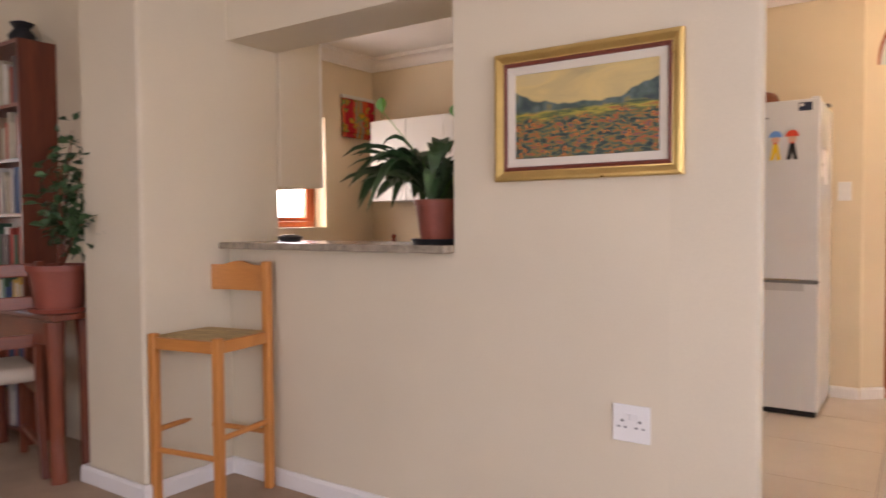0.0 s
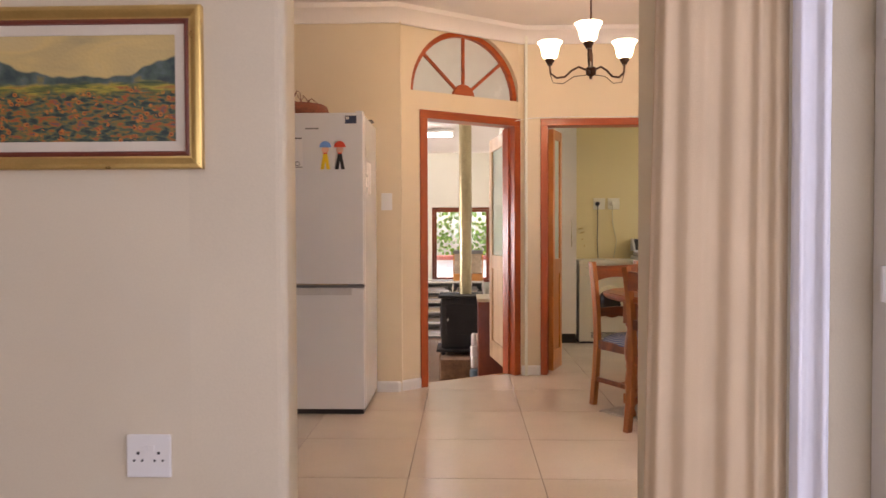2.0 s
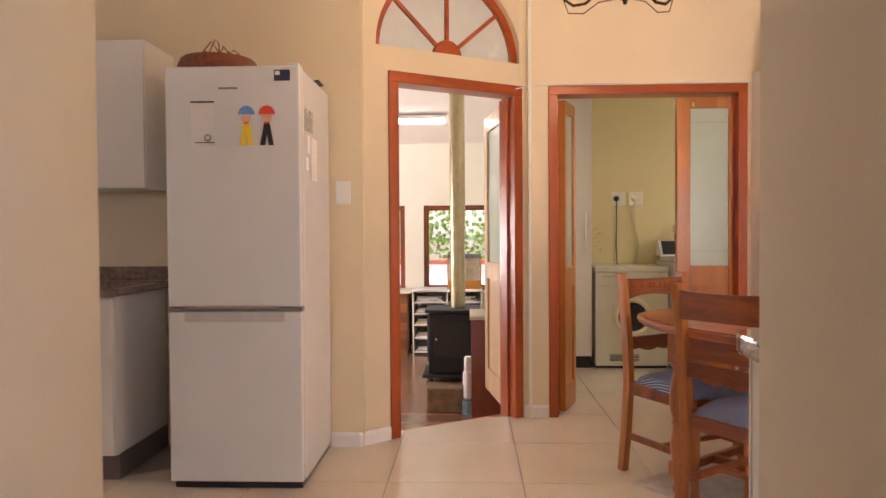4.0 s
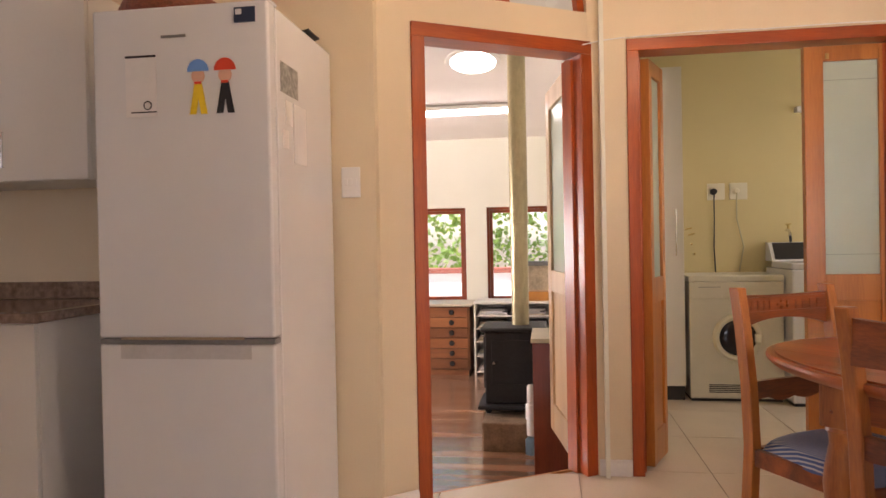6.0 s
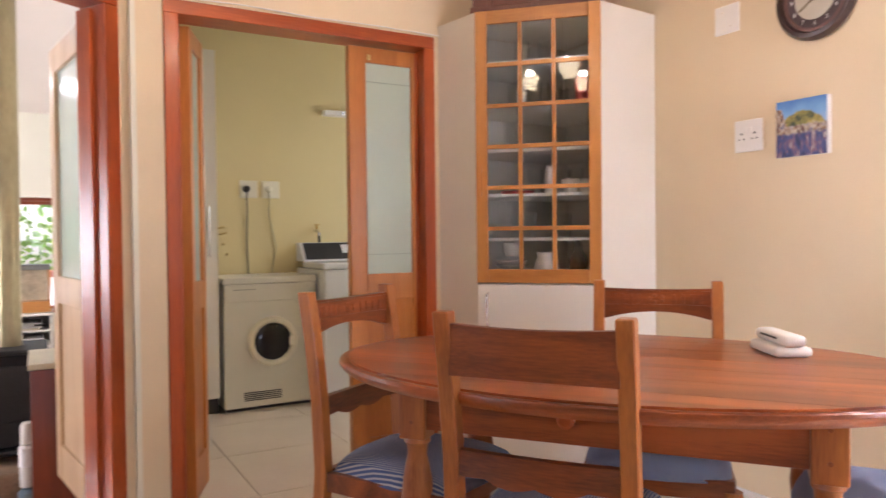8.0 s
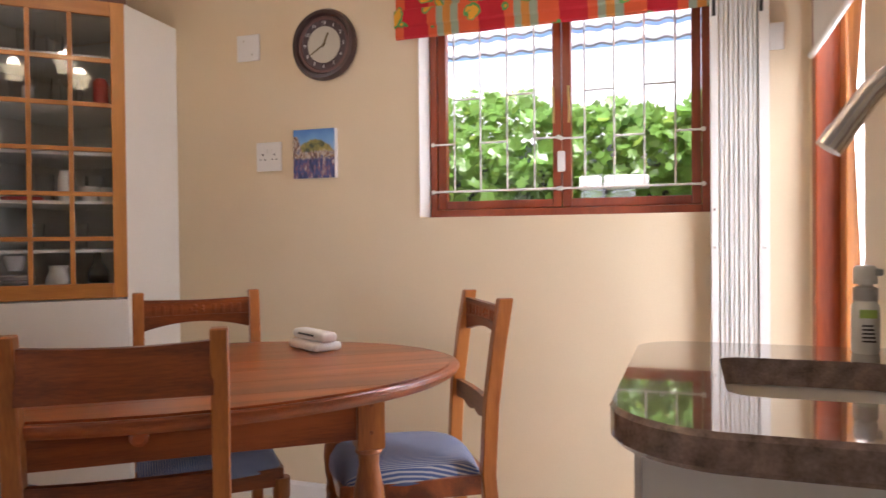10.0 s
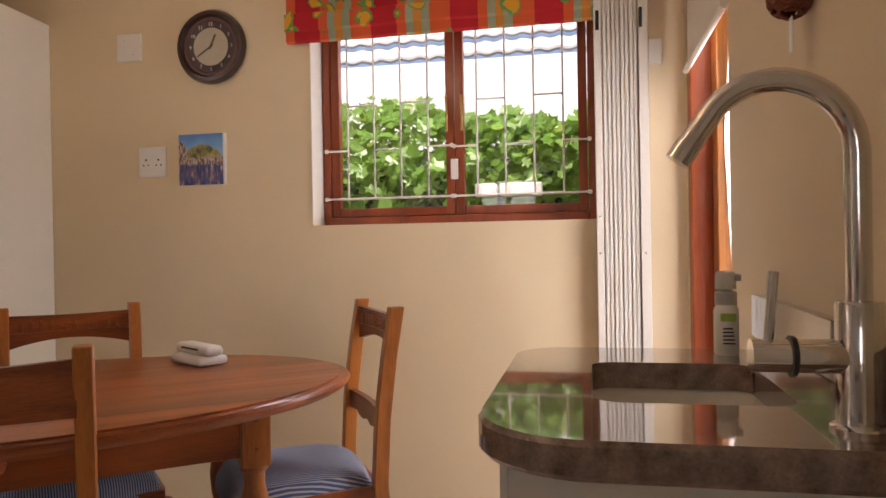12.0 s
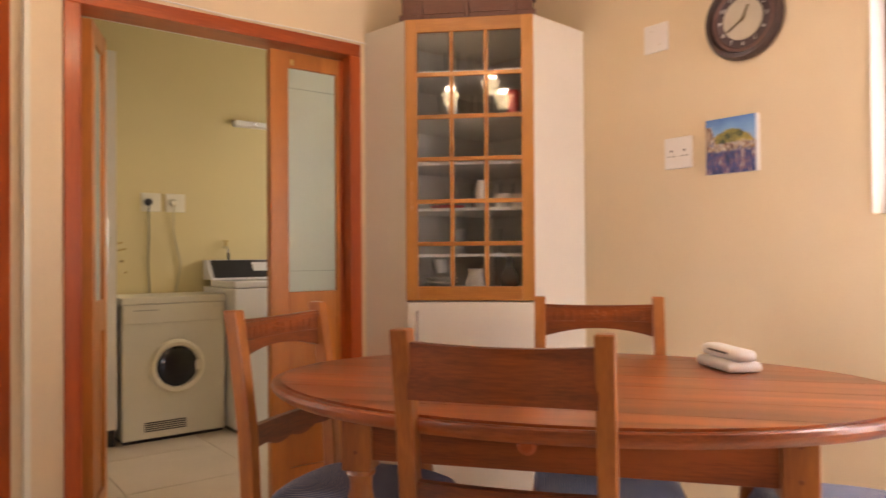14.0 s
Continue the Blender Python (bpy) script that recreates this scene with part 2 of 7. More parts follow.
def sweep(profile, points, bm=None, closed=False):
    """Carries a profile of (outward, up) along a floor line; outward is to the left of travel."""
    own = bmesh.new()
    pts = [Vector((x, y, 0)) for x, y in points]
    rings, n = [], len(pts)
    for i, p in enumerate(pts):
        d1 = (p - pts[i - 1]).normalized() if i or closed else (pts[1] - p).normalized()
        d2 = (pts[(i + 1) % n] - p).normalized() if i < n - 1 or closed else d1
        n1, n2 = Vector((-d1.y, d1.x, 0)), Vector((-d2.y, d2.x, 0))
        k = n1 + n2
        k = k / max(0.2, k.dot(n1))
        rings.append([own.verts.new(p + k * o + Vector((0, 0, z))) for o, z in profile])
    q = len(profile)
    for i in range(n if closed else n - 1):
        a, b = rings[i], rings[(i + 1) % n]
        for k in range(q):
            own.faces.new((a[k], a[(k + 1) % q], b[(k + 1) % q], b[k]))
    if not closed:
        own.faces.new(rings[0]), own.faces.new(rings[-1][::-1])
    return join(bm or bmesh.new(), own)


def wall_mesh(length, height, thick, holes=()):
    """A wall along x from 0 to length, its seen face at y = 0 and its body towards +y, with openings (s0, s1, z0, z1) right through it."""
    ss = sorted({0.0, length, *[h[0] for h in holes], *[h[1] for h in holes]})
    zs = sorted({0.0, height, *[h[2] for h in holes], *[h[3] for h in holes]})
    bm = bmesh.new()
    vs = {}

    def v(s, y, z):
        key = (round(s, 4), y, round(z, 4))
        if key not in vs:
            vs[key] = bm.verts.new((s, y, z))
        return vs[key]

    def solid(i, k):
        if not (0 <= i < len(ss) - 1 and 0 <= k < len(zs) - 1):
            return False
        s, z = (ss[i] + ss[i + 1]) / 2, (zs[k] + zs[k + 1]) / 2
        return not any(h[0] < s < h[1] and h[2] < z < h[3] for h in holes)

    for i in range(len(ss) - 1):
        for k in range(len(zs) - 1):
            if not solid(i, k):
                continue
            a, b, c, d = ss[i], ss[i + 1], zs[k], zs[k + 1]
            bm.faces.new((v(a, 0, c), v(b, 0, c), v(b, 0, d), v(a, 0, d)))
            bm.faces.new((v(a, thick, c), v(a, thick, d), v(b, thick, d), v(b, thick, c)))
            for di, dk, p, q in ((-1, 0, (a, c), (a, d)), (1, 0, (b, d), (b, c)), (0, -1, (b, c), (a, c)), (0, 1, (a, d), (b, d))):
                if not solid(i + di, k + dk):
                    bm.faces.new((v(p[0], 0, p[1]), v(q[0], 0, q[1]), v(q[0], thick, q[1]), v(p[0], thick, p[1])))
    return bm


def along(p0, p1):
    """The pose whose x runs from p0 to p1 on the floor; y points to the left of that line."""
    d = Vector((p1[0] - p0[0], p1[1] - p0[1], 0)).normalized()
    m = Matrix(((d.x, -d.y, 0, p0[0]), (d.y, d.x, 0, p0[1]), (0, 0, 1, 0), (0, 0, 0, 1)))
    return m, math.hypot(p1[0] - p0[0], p1[1] - p0[1])


def wall(name, p0, p1, height, thick, material, holes=(), label="", back=None):
    """The seen face runs from p0 to p1; the body lies to the left of that line."""
    m, length = along(p0, p1)
    bm = wall_mesh(length, height, thick, holes)
    ob = part(name, bm, [material, back or material])
    if back:
        for p in ob.data.polygons:
            if p.normal.y > 0.5 and p.center.y > thick - 0.01:
                p.material_index = 1
    ob.matrix_world = m
    return tagged(ob, label, "wall", kind="structure")


def slab(name, x0, y0, z0, x1, y1, z1, material, label="", category="floor"):
    ob = part(name, box(x0, y0, z0, x1, y1, z1), material)
    return tagged(ob, label, category, kind="structure")


def clip(poly, nx, ny, d):
    """Keeps the part of a floor outline where nx * x + ny * y <= d."""
    out = []
    for i, p in enumerate(poly):
        q = poly[(i + 1) % len(poly)]
        a, b = nx * p[0] + ny * p[1] - d, nx * q[0] + ny * q[1] - d
        if a <= 0:
            out.append(p)
        if a * b < 0:
            t = a / (a - b)
            out.append((p[0] + t * (q[0] - p[0]), p[1] + t * (q[1] - p[1])))
    return out

# ---- structure ----
CEIL_Z = 2.72
WS_TOP = lambda y: 2.3 + 0.24 * (4.85 - y)     # the workshop ceiling rises towards the kitchen
WS_Z = -0.36               # the workshop lies two steps lower
GROUND = mat("garden_ground", (0.16, 0.14, 0.09), 0.95, vary=0.3, scale=2, fine=40, bump=0.4)
slab("ground", -300, -300, -0.9, 300, 300, -0.5, GROUND, "dry brown garden soil outside the house", "ground")
slab("floor_living", -8.0, -9.6, -0.1, 0.58, -3.66, 0.0, CARPET, "beige carpet of the living room")
DIAG0, DIAG1 = (-1.09, -0.583), (-0.16, 0.007)
KITCHEN = [(-5.12, -3.66), (2.0, -3.66), (2.0, 0.0), (-0.12, 0.0), (-0.2, 0.1), (-1.13, -0.49), (-5.12, -0.6)]
tagged(part("floor_kitchen", prism(KITCHEN, -0.15, -0.005), GROUT), "grey grout bed under cream kitchen tiles", "floor", kind="structure")
slab("floor_laundry", -0.1, 0.0, -0.15, 2.6, 2.1, -0.005, GROUT, "grey grout bed under cream laundry tiles")
SUBFLOOR = mat("dark_subfloor", (0.05, 0.03, 0.02), 0.9)
slab("floor_workshop", -4.5, -0.3, WS_Z - 0.1, -0.1, 4.85, WS_Z - 0.02, SUBFLOOR, "dark subfloor beneath the workshop planks")
tagged(part("threshold_riser", prism([(-1.12, -0.45), (-0.22, 0.12), (-0.22, 0.135), (-1.12, -0.435)], WS_Z, -0.005), DOORWOOD), "dark wooden riser below the workshop doorway", "step", kind="structure")

S0, S1 = -3.71, -3.41      # living-room face and kitchen face of the wall with the serving hatch
wall("wall_hatch", (-3.38, S0), (-1.34, S0), CEIL_Z, S1 - S0, LIVING, [(0.0, 1.257, 1.05, 2.01)], "off-white plastered wall with a serving hatch", back=PLASTER)


def rounded(pts, radii, seg=5):
    """A floor outline with its corners eased, each by its own radius."""
    out, n = [], len(pts)
    for i in range(n):
        p, a, b = Vector(pts[i]), Vector(pts[i - 1]), Vector(pts[(i + 1) % n])
        r = radii[i]
        if not r:
            out.append(tuple(p))
            continue
        da, db = (a - p).normalized(), (b - p).normalized()
        k = min(r, (a - p).length * 0.45, (b - p).length * 0.45)
        s, e = p + da * k, p + db * k
        for j in range(seg + 1):
            t = j / seg
            out.append(tuple((1 - t) ** 2 * s + 2 * t * (1 - t) * p + t * t * e))
    return out


tagged(part("wall_jamb_west", prism(rounded([(-1.34, S0), (-1.075, S0), (-1.25, -2.88), (-1.34, -2.88)], (0, 0.03, 0.02, 0)), 0, CEIL_Z), LIVING), "off-white plastered end of the hatch wall", "wall", kind="structure")
tagged(part("wall_pier", prism(rounded([(-3.83, -4.16), (-3.38, -4.16), (-3.38, S1), (-3.83, S1)], (0.02, 0.02, 0, 0)), 0, CEIL_Z), LIVING), "off-white plastered pier beside the hatch", "wall", kind="structure")
wall("wall_study", (-8.0, -3.86), (-3.83, -3.86), CEIL_Z, 0.44, LIVING, (), "off-white wall behind the bookcase", back=PLASTER)
tagged(part("wall_jamb_east", prism([(0.0, -3.66), (0.12, -3.66), (0.12, -3.2), (0.06, -3.2), (0.014, -3.136), (0.006, -3.131), (0.0, -3.136)], 0, CEIL_Z), LIVING), "off-white plastered jamb of the kitchen opening", "wall", kind="structure")
wall("wall_south_east", (2.24, -3.2), (0.12, -3.2), CEIL_Z, 0.46, PLASTER, [(0.275, 1.025, 0.0, 2.08)], "cream plastered wall with the back door", back=LIVING)
wall("wall_east", (1.99, 0.0), (1.99, -3.2), CEIL_Z, 0.25, PLASTER, [(1.795, 2.895, 1.195, 2.2)], "cream plastered wall with clock and window")
wall("wall_north", (-5.12, -0.61), (-1.045, -0.61), CEIL_Z, 0.14, PLASTER, (), "cream plastered wall behind the refrigerator", back=WORKSHOP)
wall("wall_west", (-5.12, -3.41), (-5.12, -0.61), CEIL_Z, 0.25, PLASTER, [(1.2, 2.15, 1.13, 2.1)], "cream plastered wall with the sink window")
wall("wall_laundry", (-0.16, 0.0), (1.99, 0.0), CEIL_Z, 0.13, PLASTER, [(0.16, 1.35, 0.0, 2.02)], "cream plastered wall with the laundry doorway", back=LAUNDRY)
# slanted wall: doorway below, arched fanlight above
FAN_C, FAN_Z, FAN_R = 0.614, 2.155, 0.486
m_diag, len_diag = along(DIAG0, DIAG1)
dbm = wall_mesh(len_diag, CEIL_Z, 0.13, [(0.20, 1.10 - 0.001, 0.0, 2.02), (FAN_C - FAN_R, FAN_C + FAN_R, FAN_Z, FAN_Z + FAN_R)])
for sgn in (-1, 1):
    own = bmesh.new()
    ring = [(FAN_C + sgn * FAN_R * math.cos(a), FAN_Z + FAN_R * math.sin(a)) for a in (math.pi / 2 * k / 12 for k in range(13))]
    corner = (FAN_C + sgn * FAN_R, FAN_Z + FAN_R)
    for y in (0.0, 0.13):
        vs = [own.verts.new((s, y, z)) for s, z in ring]
        c = own.verts.new((corner[0], y, corner[1]))
        for a, b in zip(vs, vs[1:]):
            own.faces.new((c, a, b))
        if y:
            for k in range(12):
                own.faces.new((prev[k], prev[k + 1], vs[k + 1], vs[k]))
        prev = vs
    join(dbm, own)
diag = tagged(part("wall_slanted", dbm, PLASTER), "cream slanted wall with an arched opening", "wall", kind="structure")
diag.matrix_world = m_diag
c0, c1, c2 = Vector((-0.176, -0.0054)), Vector((-0.152, -0.0025)), Vector((-0.05, -0.0022))
curve = [tuple((1 - t) ** 2 * c0 + 2 * t * (1 - t) * c1 + t * t * c2) for t in (k / 8 for k in range(9))]
tagged(smooth(part("wall_corner", prism(curve + [(-0.05, 0.05), (-0.14, 0.05)], 0, CEIL_Z), PLASTER), 40), "cream plastered corner between the two doorways", "wall", kind="structure")
slab("ceiling_kitchen", -5.37, -3.66, CEIL_Z, 2.24, 0.13, CEIL_Z + 0.1, CEIL, "white plastered kitchen ceiling", "ceiling")
slab("ceiling_living", -8.0, -9.6, CEIL_Z, 0.67, -3.66, CEIL_Z + 0.1, CEIL, "white plastered living room ceiling", "ceiling")
slab("ceiling_laundry", -0.16, 0.13, 2.55, 2.6, 2.15, 2.65, CEIL, "white laundry ceiling", "ceiling")
wc = part("ceiling_workshop", box(-4.7, -0.75, 0, 0.0, 5.1, 0.1), CEIL)
for v in wc.data.vertices:
    v.co.z += WS_TOP(v.co.y)
tagged(wc, "white sloping workshop ceiling", "ceiling", kind="structure")
slab("wall_workshop_gable", -4.7, -0.6, CEIL_Z + 0.1, 0.0, -0.5, 3.7, WORKSHOP, "pale workshop wall above the kitchen ceiling", "wall")
# laundry and workshop shells
wall("wall_laundry_back", (-0.05, 2.02), (2.6, 2.02), 2.55, 0.12, LAUNDRY, (), "pale yellow-green laundry wall")
wall("wall_laundry_side", (-0.05, 0.13), (-0.05, 2.02), 2.55, 0.05, LAUNDRY, (), "pale yellow-green laundry side wall")
wall("wall_laundry_east", (2.4, 2.02), (2.4, 0.0), 2.55, 0.2, LAUNDRY, [(0.5, 1.5, 1.0, 2.0)], "pale laundry wall with an added, unseen window opening")
sh = wall("wall_workshop_back", (-4.5, 4.85), (-0.1, 4.85), 2.32 - WS_Z, 0.2, WORKSHOP, [(1.2, 2.05, 0.75, 1.86), (2.3, 3.175, 0.75, 1.86), (3.42, 4.29, 0.75, 1.86)], "pale workshop wall with tall windows")
sh.matrix_world = Matrix.Translation((0, 0, WS_Z)) @ sh.matrix_world
sh = wall("wall_workshop_west", (-4.5, -0.45), (-4.5, 4.85), 3.62 - WS_Z, 0.2, WORKSHOP, [(1.8, 4.2, 0.9, 1.9)], "pale workshop side wall with an added, unseen window opening")
sh.matrix_world = Matrix.Translation((0, 0, WS_Z)) @ sh.matrix_world
sh = wall("wall_workshop_east", (-0.125, 4.85), (-0.125, -0.05), 3.62 - WS_Z, 0.02, WORKSHOP, (), "pale workshop side wall")
sh.matrix_world = Matrix.Translation((0, 0, WS_Z)) @ sh.matrix_world
# living room shell
wall("wall_living_east", (0.33, -3.66), (0.33, -9.6), CEIL_Z, 0.25, LIVING, [(0.08, 2.9, 0.0, 2.25)], "off-white wall with a tall glazed door")
wall("wall_living_south", (0.67, -9.6), (-8.0, -9.6), CEIL_Z, 0.25, LIVING, [(0.6, 4.4, 0.6, 2.3)], "off-white wall with a wide window")
wall("wall_living_west", (-8.0, -9.6), (-8.0, -3.86), CEIL_Z, 0.25, LIVING, [(2.2, 4.6, 0.8, 2.2)], "off-white study wall with an added, unseen window opening")
# cornice and skirtings
CORN = [(0.0, CEIL_Z - 0.12), (-0.02, CEIL_Z - 0.12), (-0.025, CEIL_Z - 0.1), (-0.045, CEIL_Z - 0.07), (-0.075, CEIL_Z - 0.045), (-0.1, CEIL_Z - 0.035), (-0.105, CEIL_Z - 0.002), (0.0, CEIL_Z - 0.002)]
ring = [(-5.118, -3.408), (-5.118, -0.612), (-1.095, -0.612), (-0.157, -0.002), (1.988, -0.002), (1.988, -3.198), (0.122, -3.198)]
tagged(smooth(part("cornice", sweep(CORN, ring), CEIL), 50), "white moulded plaster cornice", "cornice", kind="structure")
SK = [(0, 0.001), (-0.016, 0.001), (-0.016, 0.062), (-0.009, 0.075), (0, 0.075)]
LIV_LINE = [(-3.84, -4.0), (-3.84, -4.168), (-3.372, -4.168), (-3.372, S0 - 0.002), (-1.12, S0 - 0.002)]
for line, side in (([(-1.22, -0.612), (-1.075, -0.612), (-0.925, -0.481)], 1), ([(-0.15, -0.002), (-0.002, -0.002)], 1), ([(1.988, -0.63), (1.988, -2.85)], 1), (LIV_LINE, 1)):
    tagged(part("baseboard", sweep([(o * side, z) for o, z in SK], line), SKIRT), "white painted skirting board", "baseboard", kind="structure")

# ---- doors and windows ----
GLASS = glassy("clear_glass")
FROST = mat("frosted_glass", (0.46, 0.56, 0.48), 0.16, vary=0.05, scale=3, fine=200, bump=0.03)
FANGLASS = mat("milky_fanlight_glass", (0.62, 0.66, 0.64), 0.25, vary=0.06, scale=5, fine=150, bump=0.03)
REVEAL = mat("white_reveal_paint", (0.82, 0.80, 0.76), 0.6, vary=0.03, scale=3, fine=120, bump=0.03)
BRASS = mat("aged_brass", (0.55, 0.40, 0.16), 0.35, metal=1.0, vary=0.15, bump=0.02)


def pane(name, bm, parent, material=None):
    ob = part(name, bm, material or GLASS, parent)
    if material is None:
        ob.visible_shadow = False
    return ob


def door_frame(name, m, width, height, jamb, depth, label):
    t = thing(name, m, label, "door frame", kind="structure")
    part("jamb", box(0, -0.012, 0, jamb, depth, height - jamb, 0.004), FRAME, t)
    part("jamb", box(width - jamb, -0.012, 0, width, depth, height - jamb, 0.004), FRAME, t)
    part("head", box(0, -0.012, height - jamb, width, depth, height, 0.004), FRAMEX, t)
    part("stop", box(jamb, 0.055, 0, jamb + 0.014, depth, height - jamb - 0.014), FRAME, t)
    part("stop", box(width - jamb - 0.014, 0.055, 0, width - jamb, depth, height - jamb - 0.014), FRAME, t)
    return t


def glazed_leaf(name, m, width, height, stile, glass_z0, glass_z1, label, thick=0.04, material=None, far=None):
    """A door leaf from its hinge at x = 0: glass above, wooden panel below."""
    w = material or DOORWOOD
    far = far or stile
    t = thing(name, m, label, "door")
    part("stile", box(0, 0, 0, stile, thick, height, 0.003), w, t)
    part("stile", box(width - far, 0, 0, width, thick, height, 0.003), w, t)
    part("top_rail", box(stile, 0.001, glass_z1, width - far, thick - 0.001, height, 0.003), w, t)
    part("mid_rail", box(stile, 0.001, glass_z0 - 0.12, width - far, thick - 0.001, glass_z0, 0.003), w, t)
    part("bottom_rail", box(stile, 0.001, 0, width - far, thick - 0.001, 0.16, 0.003), w, t)
    part("panel", box(stile - 0.005, 0.013, 0.15, width - far + 0.005, thick - 0.013, glass_z0 - 0.11), w, t)
    part("frosted_pane", box(stile - 0.004, 0.015, glass_z0 - 0.004, width - far + 0.004, thick - 0.015, glass_z1 + 0.004), FROST, t, "frosted green-tinted glass")
    return t


door_frame("door_frame_workshop", m_diag @ Matrix.Translation((0.2, 0, 0)), 0.899, 2.02, 0.06, 0.13, "red-stained wooden door frame to the workshop")
door_frame("door_frame_laundry", Matrix.Translation((0.0, 0, 0)), 1.19, 2.02, 0.055, 0.13, "red-stained wooden door frame to the laundry")
leaf_m, _ = along((-0.215, 0.07), (-0.335, 0.80))
BLEACHED = wood("bleached_door_wood", (0.62, 0.44, 0.26), (0.48, 0.30, 0.15), 0.36, "z", 0.2, 6)
leaf = glazed_leaf("workshop_door", leaf_m @ Matrix.Translation((0, 0, 0.01)), 0.74, 1.94, 0.1, 0.92, 1.83, "pale oiled wooden door with a glass pane, standing open", 0.04, BLEACHED)
for z in (0.33, 1.72):
    part("hinge", box(-0.012, -0.006, z, 0.03, 0.0, z + 0.1, 0.002), STEEL, leaf, "steel butt hinge")
lm, _ = along((0.115, 0.105), (0.217, 0.36))
leaf = glazed_leaf("laundry_folding_door", lm @ Matrix.Translation((0, -0.0, 0.01)), 0.275, 1.945, 0.05, 0.90, 1.87, "oiled wooden folding door with frosted glass, folded open", 0.042)
leaf = glazed_leaf("laundry_door", Matrix.Translation((0.79, 0.062, 0.01)), 0.343, 1.945, 0.083, 0.912, 1.876, "oiled wooden door with frosted glass, closed", 0.04, far=0.028)
ETCH = mat("etched_line", (0.26, 0.34, 0.28), 0.4, vary=0.05)
for z in (1.0, 1.79):
    part("etched_line", box(0.083, 0.0125, z, 0.315, 0.0149, z + 0.003), ETCH, leaf)
part("catch", box(0.09, -0.008, 1.885, 0.105, 0.0, 1.91, 0.002), BRASS, leaf, "small brass catch")

# fanlight over the workshop door
fan = thing("fanlight", m_diag @ Matrix.Translation((FAN_C, 0.07, FAN_Z)), "half-round fanlight with red wooden spokes and milky glass", "window", kind="structure")
obm = bmesh.new()
for rad0, rad1, y0, y1 in ((0.446, 0.484, -0.03, 0.03),):
    for k in range(32):
        a, b = math.pi * k / 32, math.pi * (k + 1) / 32
        vs = [obm.verts.new((r * math.cos(t), y, r * math.sin(t))) for t in (a, b) for r in (rad0, rad1) for y in (y0, y1)]
        for f in ((0, 1, 3, 2), (4, 6, 7, 5), (0, 4, 5, 1), (2, 3, 7, 6), (0, 2, 6, 4), (1, 5, 7, 3)):
            obm.faces.new([vs[i] for i in f])
bmesh.ops.remove_doubles(obm, verts=obm.verts, dist=1e-5)
part("arched_frame", obm, FRAMEX, fan)
for a in (40, 90, 140):
    bm = box(0.09, -0.012, -0.011, 0.45, 0.012, 0.011, 0.002)
    bm.transform(Matrix.Rotation(-radians(a), 4, "Y"))
    part("spoke", bm, FRAMEX, fan)
part("hub", lathe([(0, -0.02), (0.092, -0.02), (0.096, -0.014), (0.096, 0.014), (0.092, 0.02), (0, 0.02)], 20, m=Matrix.Rotation(radians(90), 4, "X"), arc=math.pi), FRAMEX, fan)
g = bmesh.new()
vs = [g.verts.new((0.452 * math.cos(a), 0.006, 0.452 * math.sin(a))) for a in (math.pi * k / 24 for k in range(25))]
g.faces.new(vs)
gl = part("pane", g, FANGLASS, fan, "milky fanlight glass")
part("sill_bar", box(-0.484, -0.028, -0.012, 0.484, 0.028, 0.0), IRON, fan)


def casement(name, m, width, height, sashes, label, bar=0.05, frame_mat=None, depth=0.06):
    """A window in its opening: x along the wall, y outwards, z up from the sill."""
    fm = frame_mat or FRAME
    t = thing(name, m, label, "window", kind="structure")
    part("frame_jamb", box(0, 0, 0, bar, depth, height, 0.003), fm, t)
    part("frame_jamb", box(width - bar, 0, 0, width, depth, height, 0.003), fm, t)
    part("frame_head", box(bar, 0, height - bar, width - bar, depth, height, 0.003), fm, t)
    part("frame_sill", box(bar, -0.01, 0, width - bar, depth, bar, 0.003), fm, t)
    w = (width - 2 * bar) / sashes
    for k in range(sashes):
        x0 = bar + k * w
        s = part("sash", box(x0 + 0.002, 0.01, bar + 0.002, x0 + 0.036, depth - 0.01, height - bar - 0.002, 0.003), fm, t)
        part("sash_stile", box(x0 + w - 0.036, 0.01, bar + 0.002, x0 + w - 0.002, depth - 0.01, height - bar - 0.002, 0.003), fm, s)
        part("sash_rail", box(x0 + 0.036, 0.011, bar + 0.002, x0 + w - 0.036, depth - 0.011, bar + 0.036, 0.003), fm, s)
        part("sash_rail", box(x0 + 0.036, 0.011, height - bar - 0.036, x0 + w - 0.036, depth - 0.011, height - bar - 0.002, 0.003), fm, s)
        pane("pane", box(x0 + 0.03, 0.03, bar + 0.03, x0 + w - 0.03, 0.034, height - bar - 0.03), s)
    return t


# kitchen window in the east wall
wm, _ = along((2.10, -1.80), (2.10, -2.89))
WIN = casement("window_kitchen", wm @ Matrix.Translation((0, 0, 1.197)), 1.09, 1.0, 2, "red-stained two-sash casement window with burglar bars", 0.03, FRAME_BACKLIT)
for x in (0.515, 0.575):
    part("window_stay", tube([(x, -0.002, 0.36), (x + 0.004, -0.02, 0.42), (x, -0.012, 0.5)], 0.005, 6), BRASS, WIN, "brass casement handle")
part("alarm_sensor", box(0.53, -0.012, 0.17, 0.56, 0.0, 0.25, 0.004), PLASTIC, WIN, "white alarm contact")
bars = thing("burglar_bars", wm @ Matrix.Translation((0, 0, 1.197)), "white steel burglar bars across the kitchen window", "burglar bars")
WPAINT = mat("white_bar_paint", (0.75, 0.74, 0.70), 0.4, vary=0.05, bump=0.02)
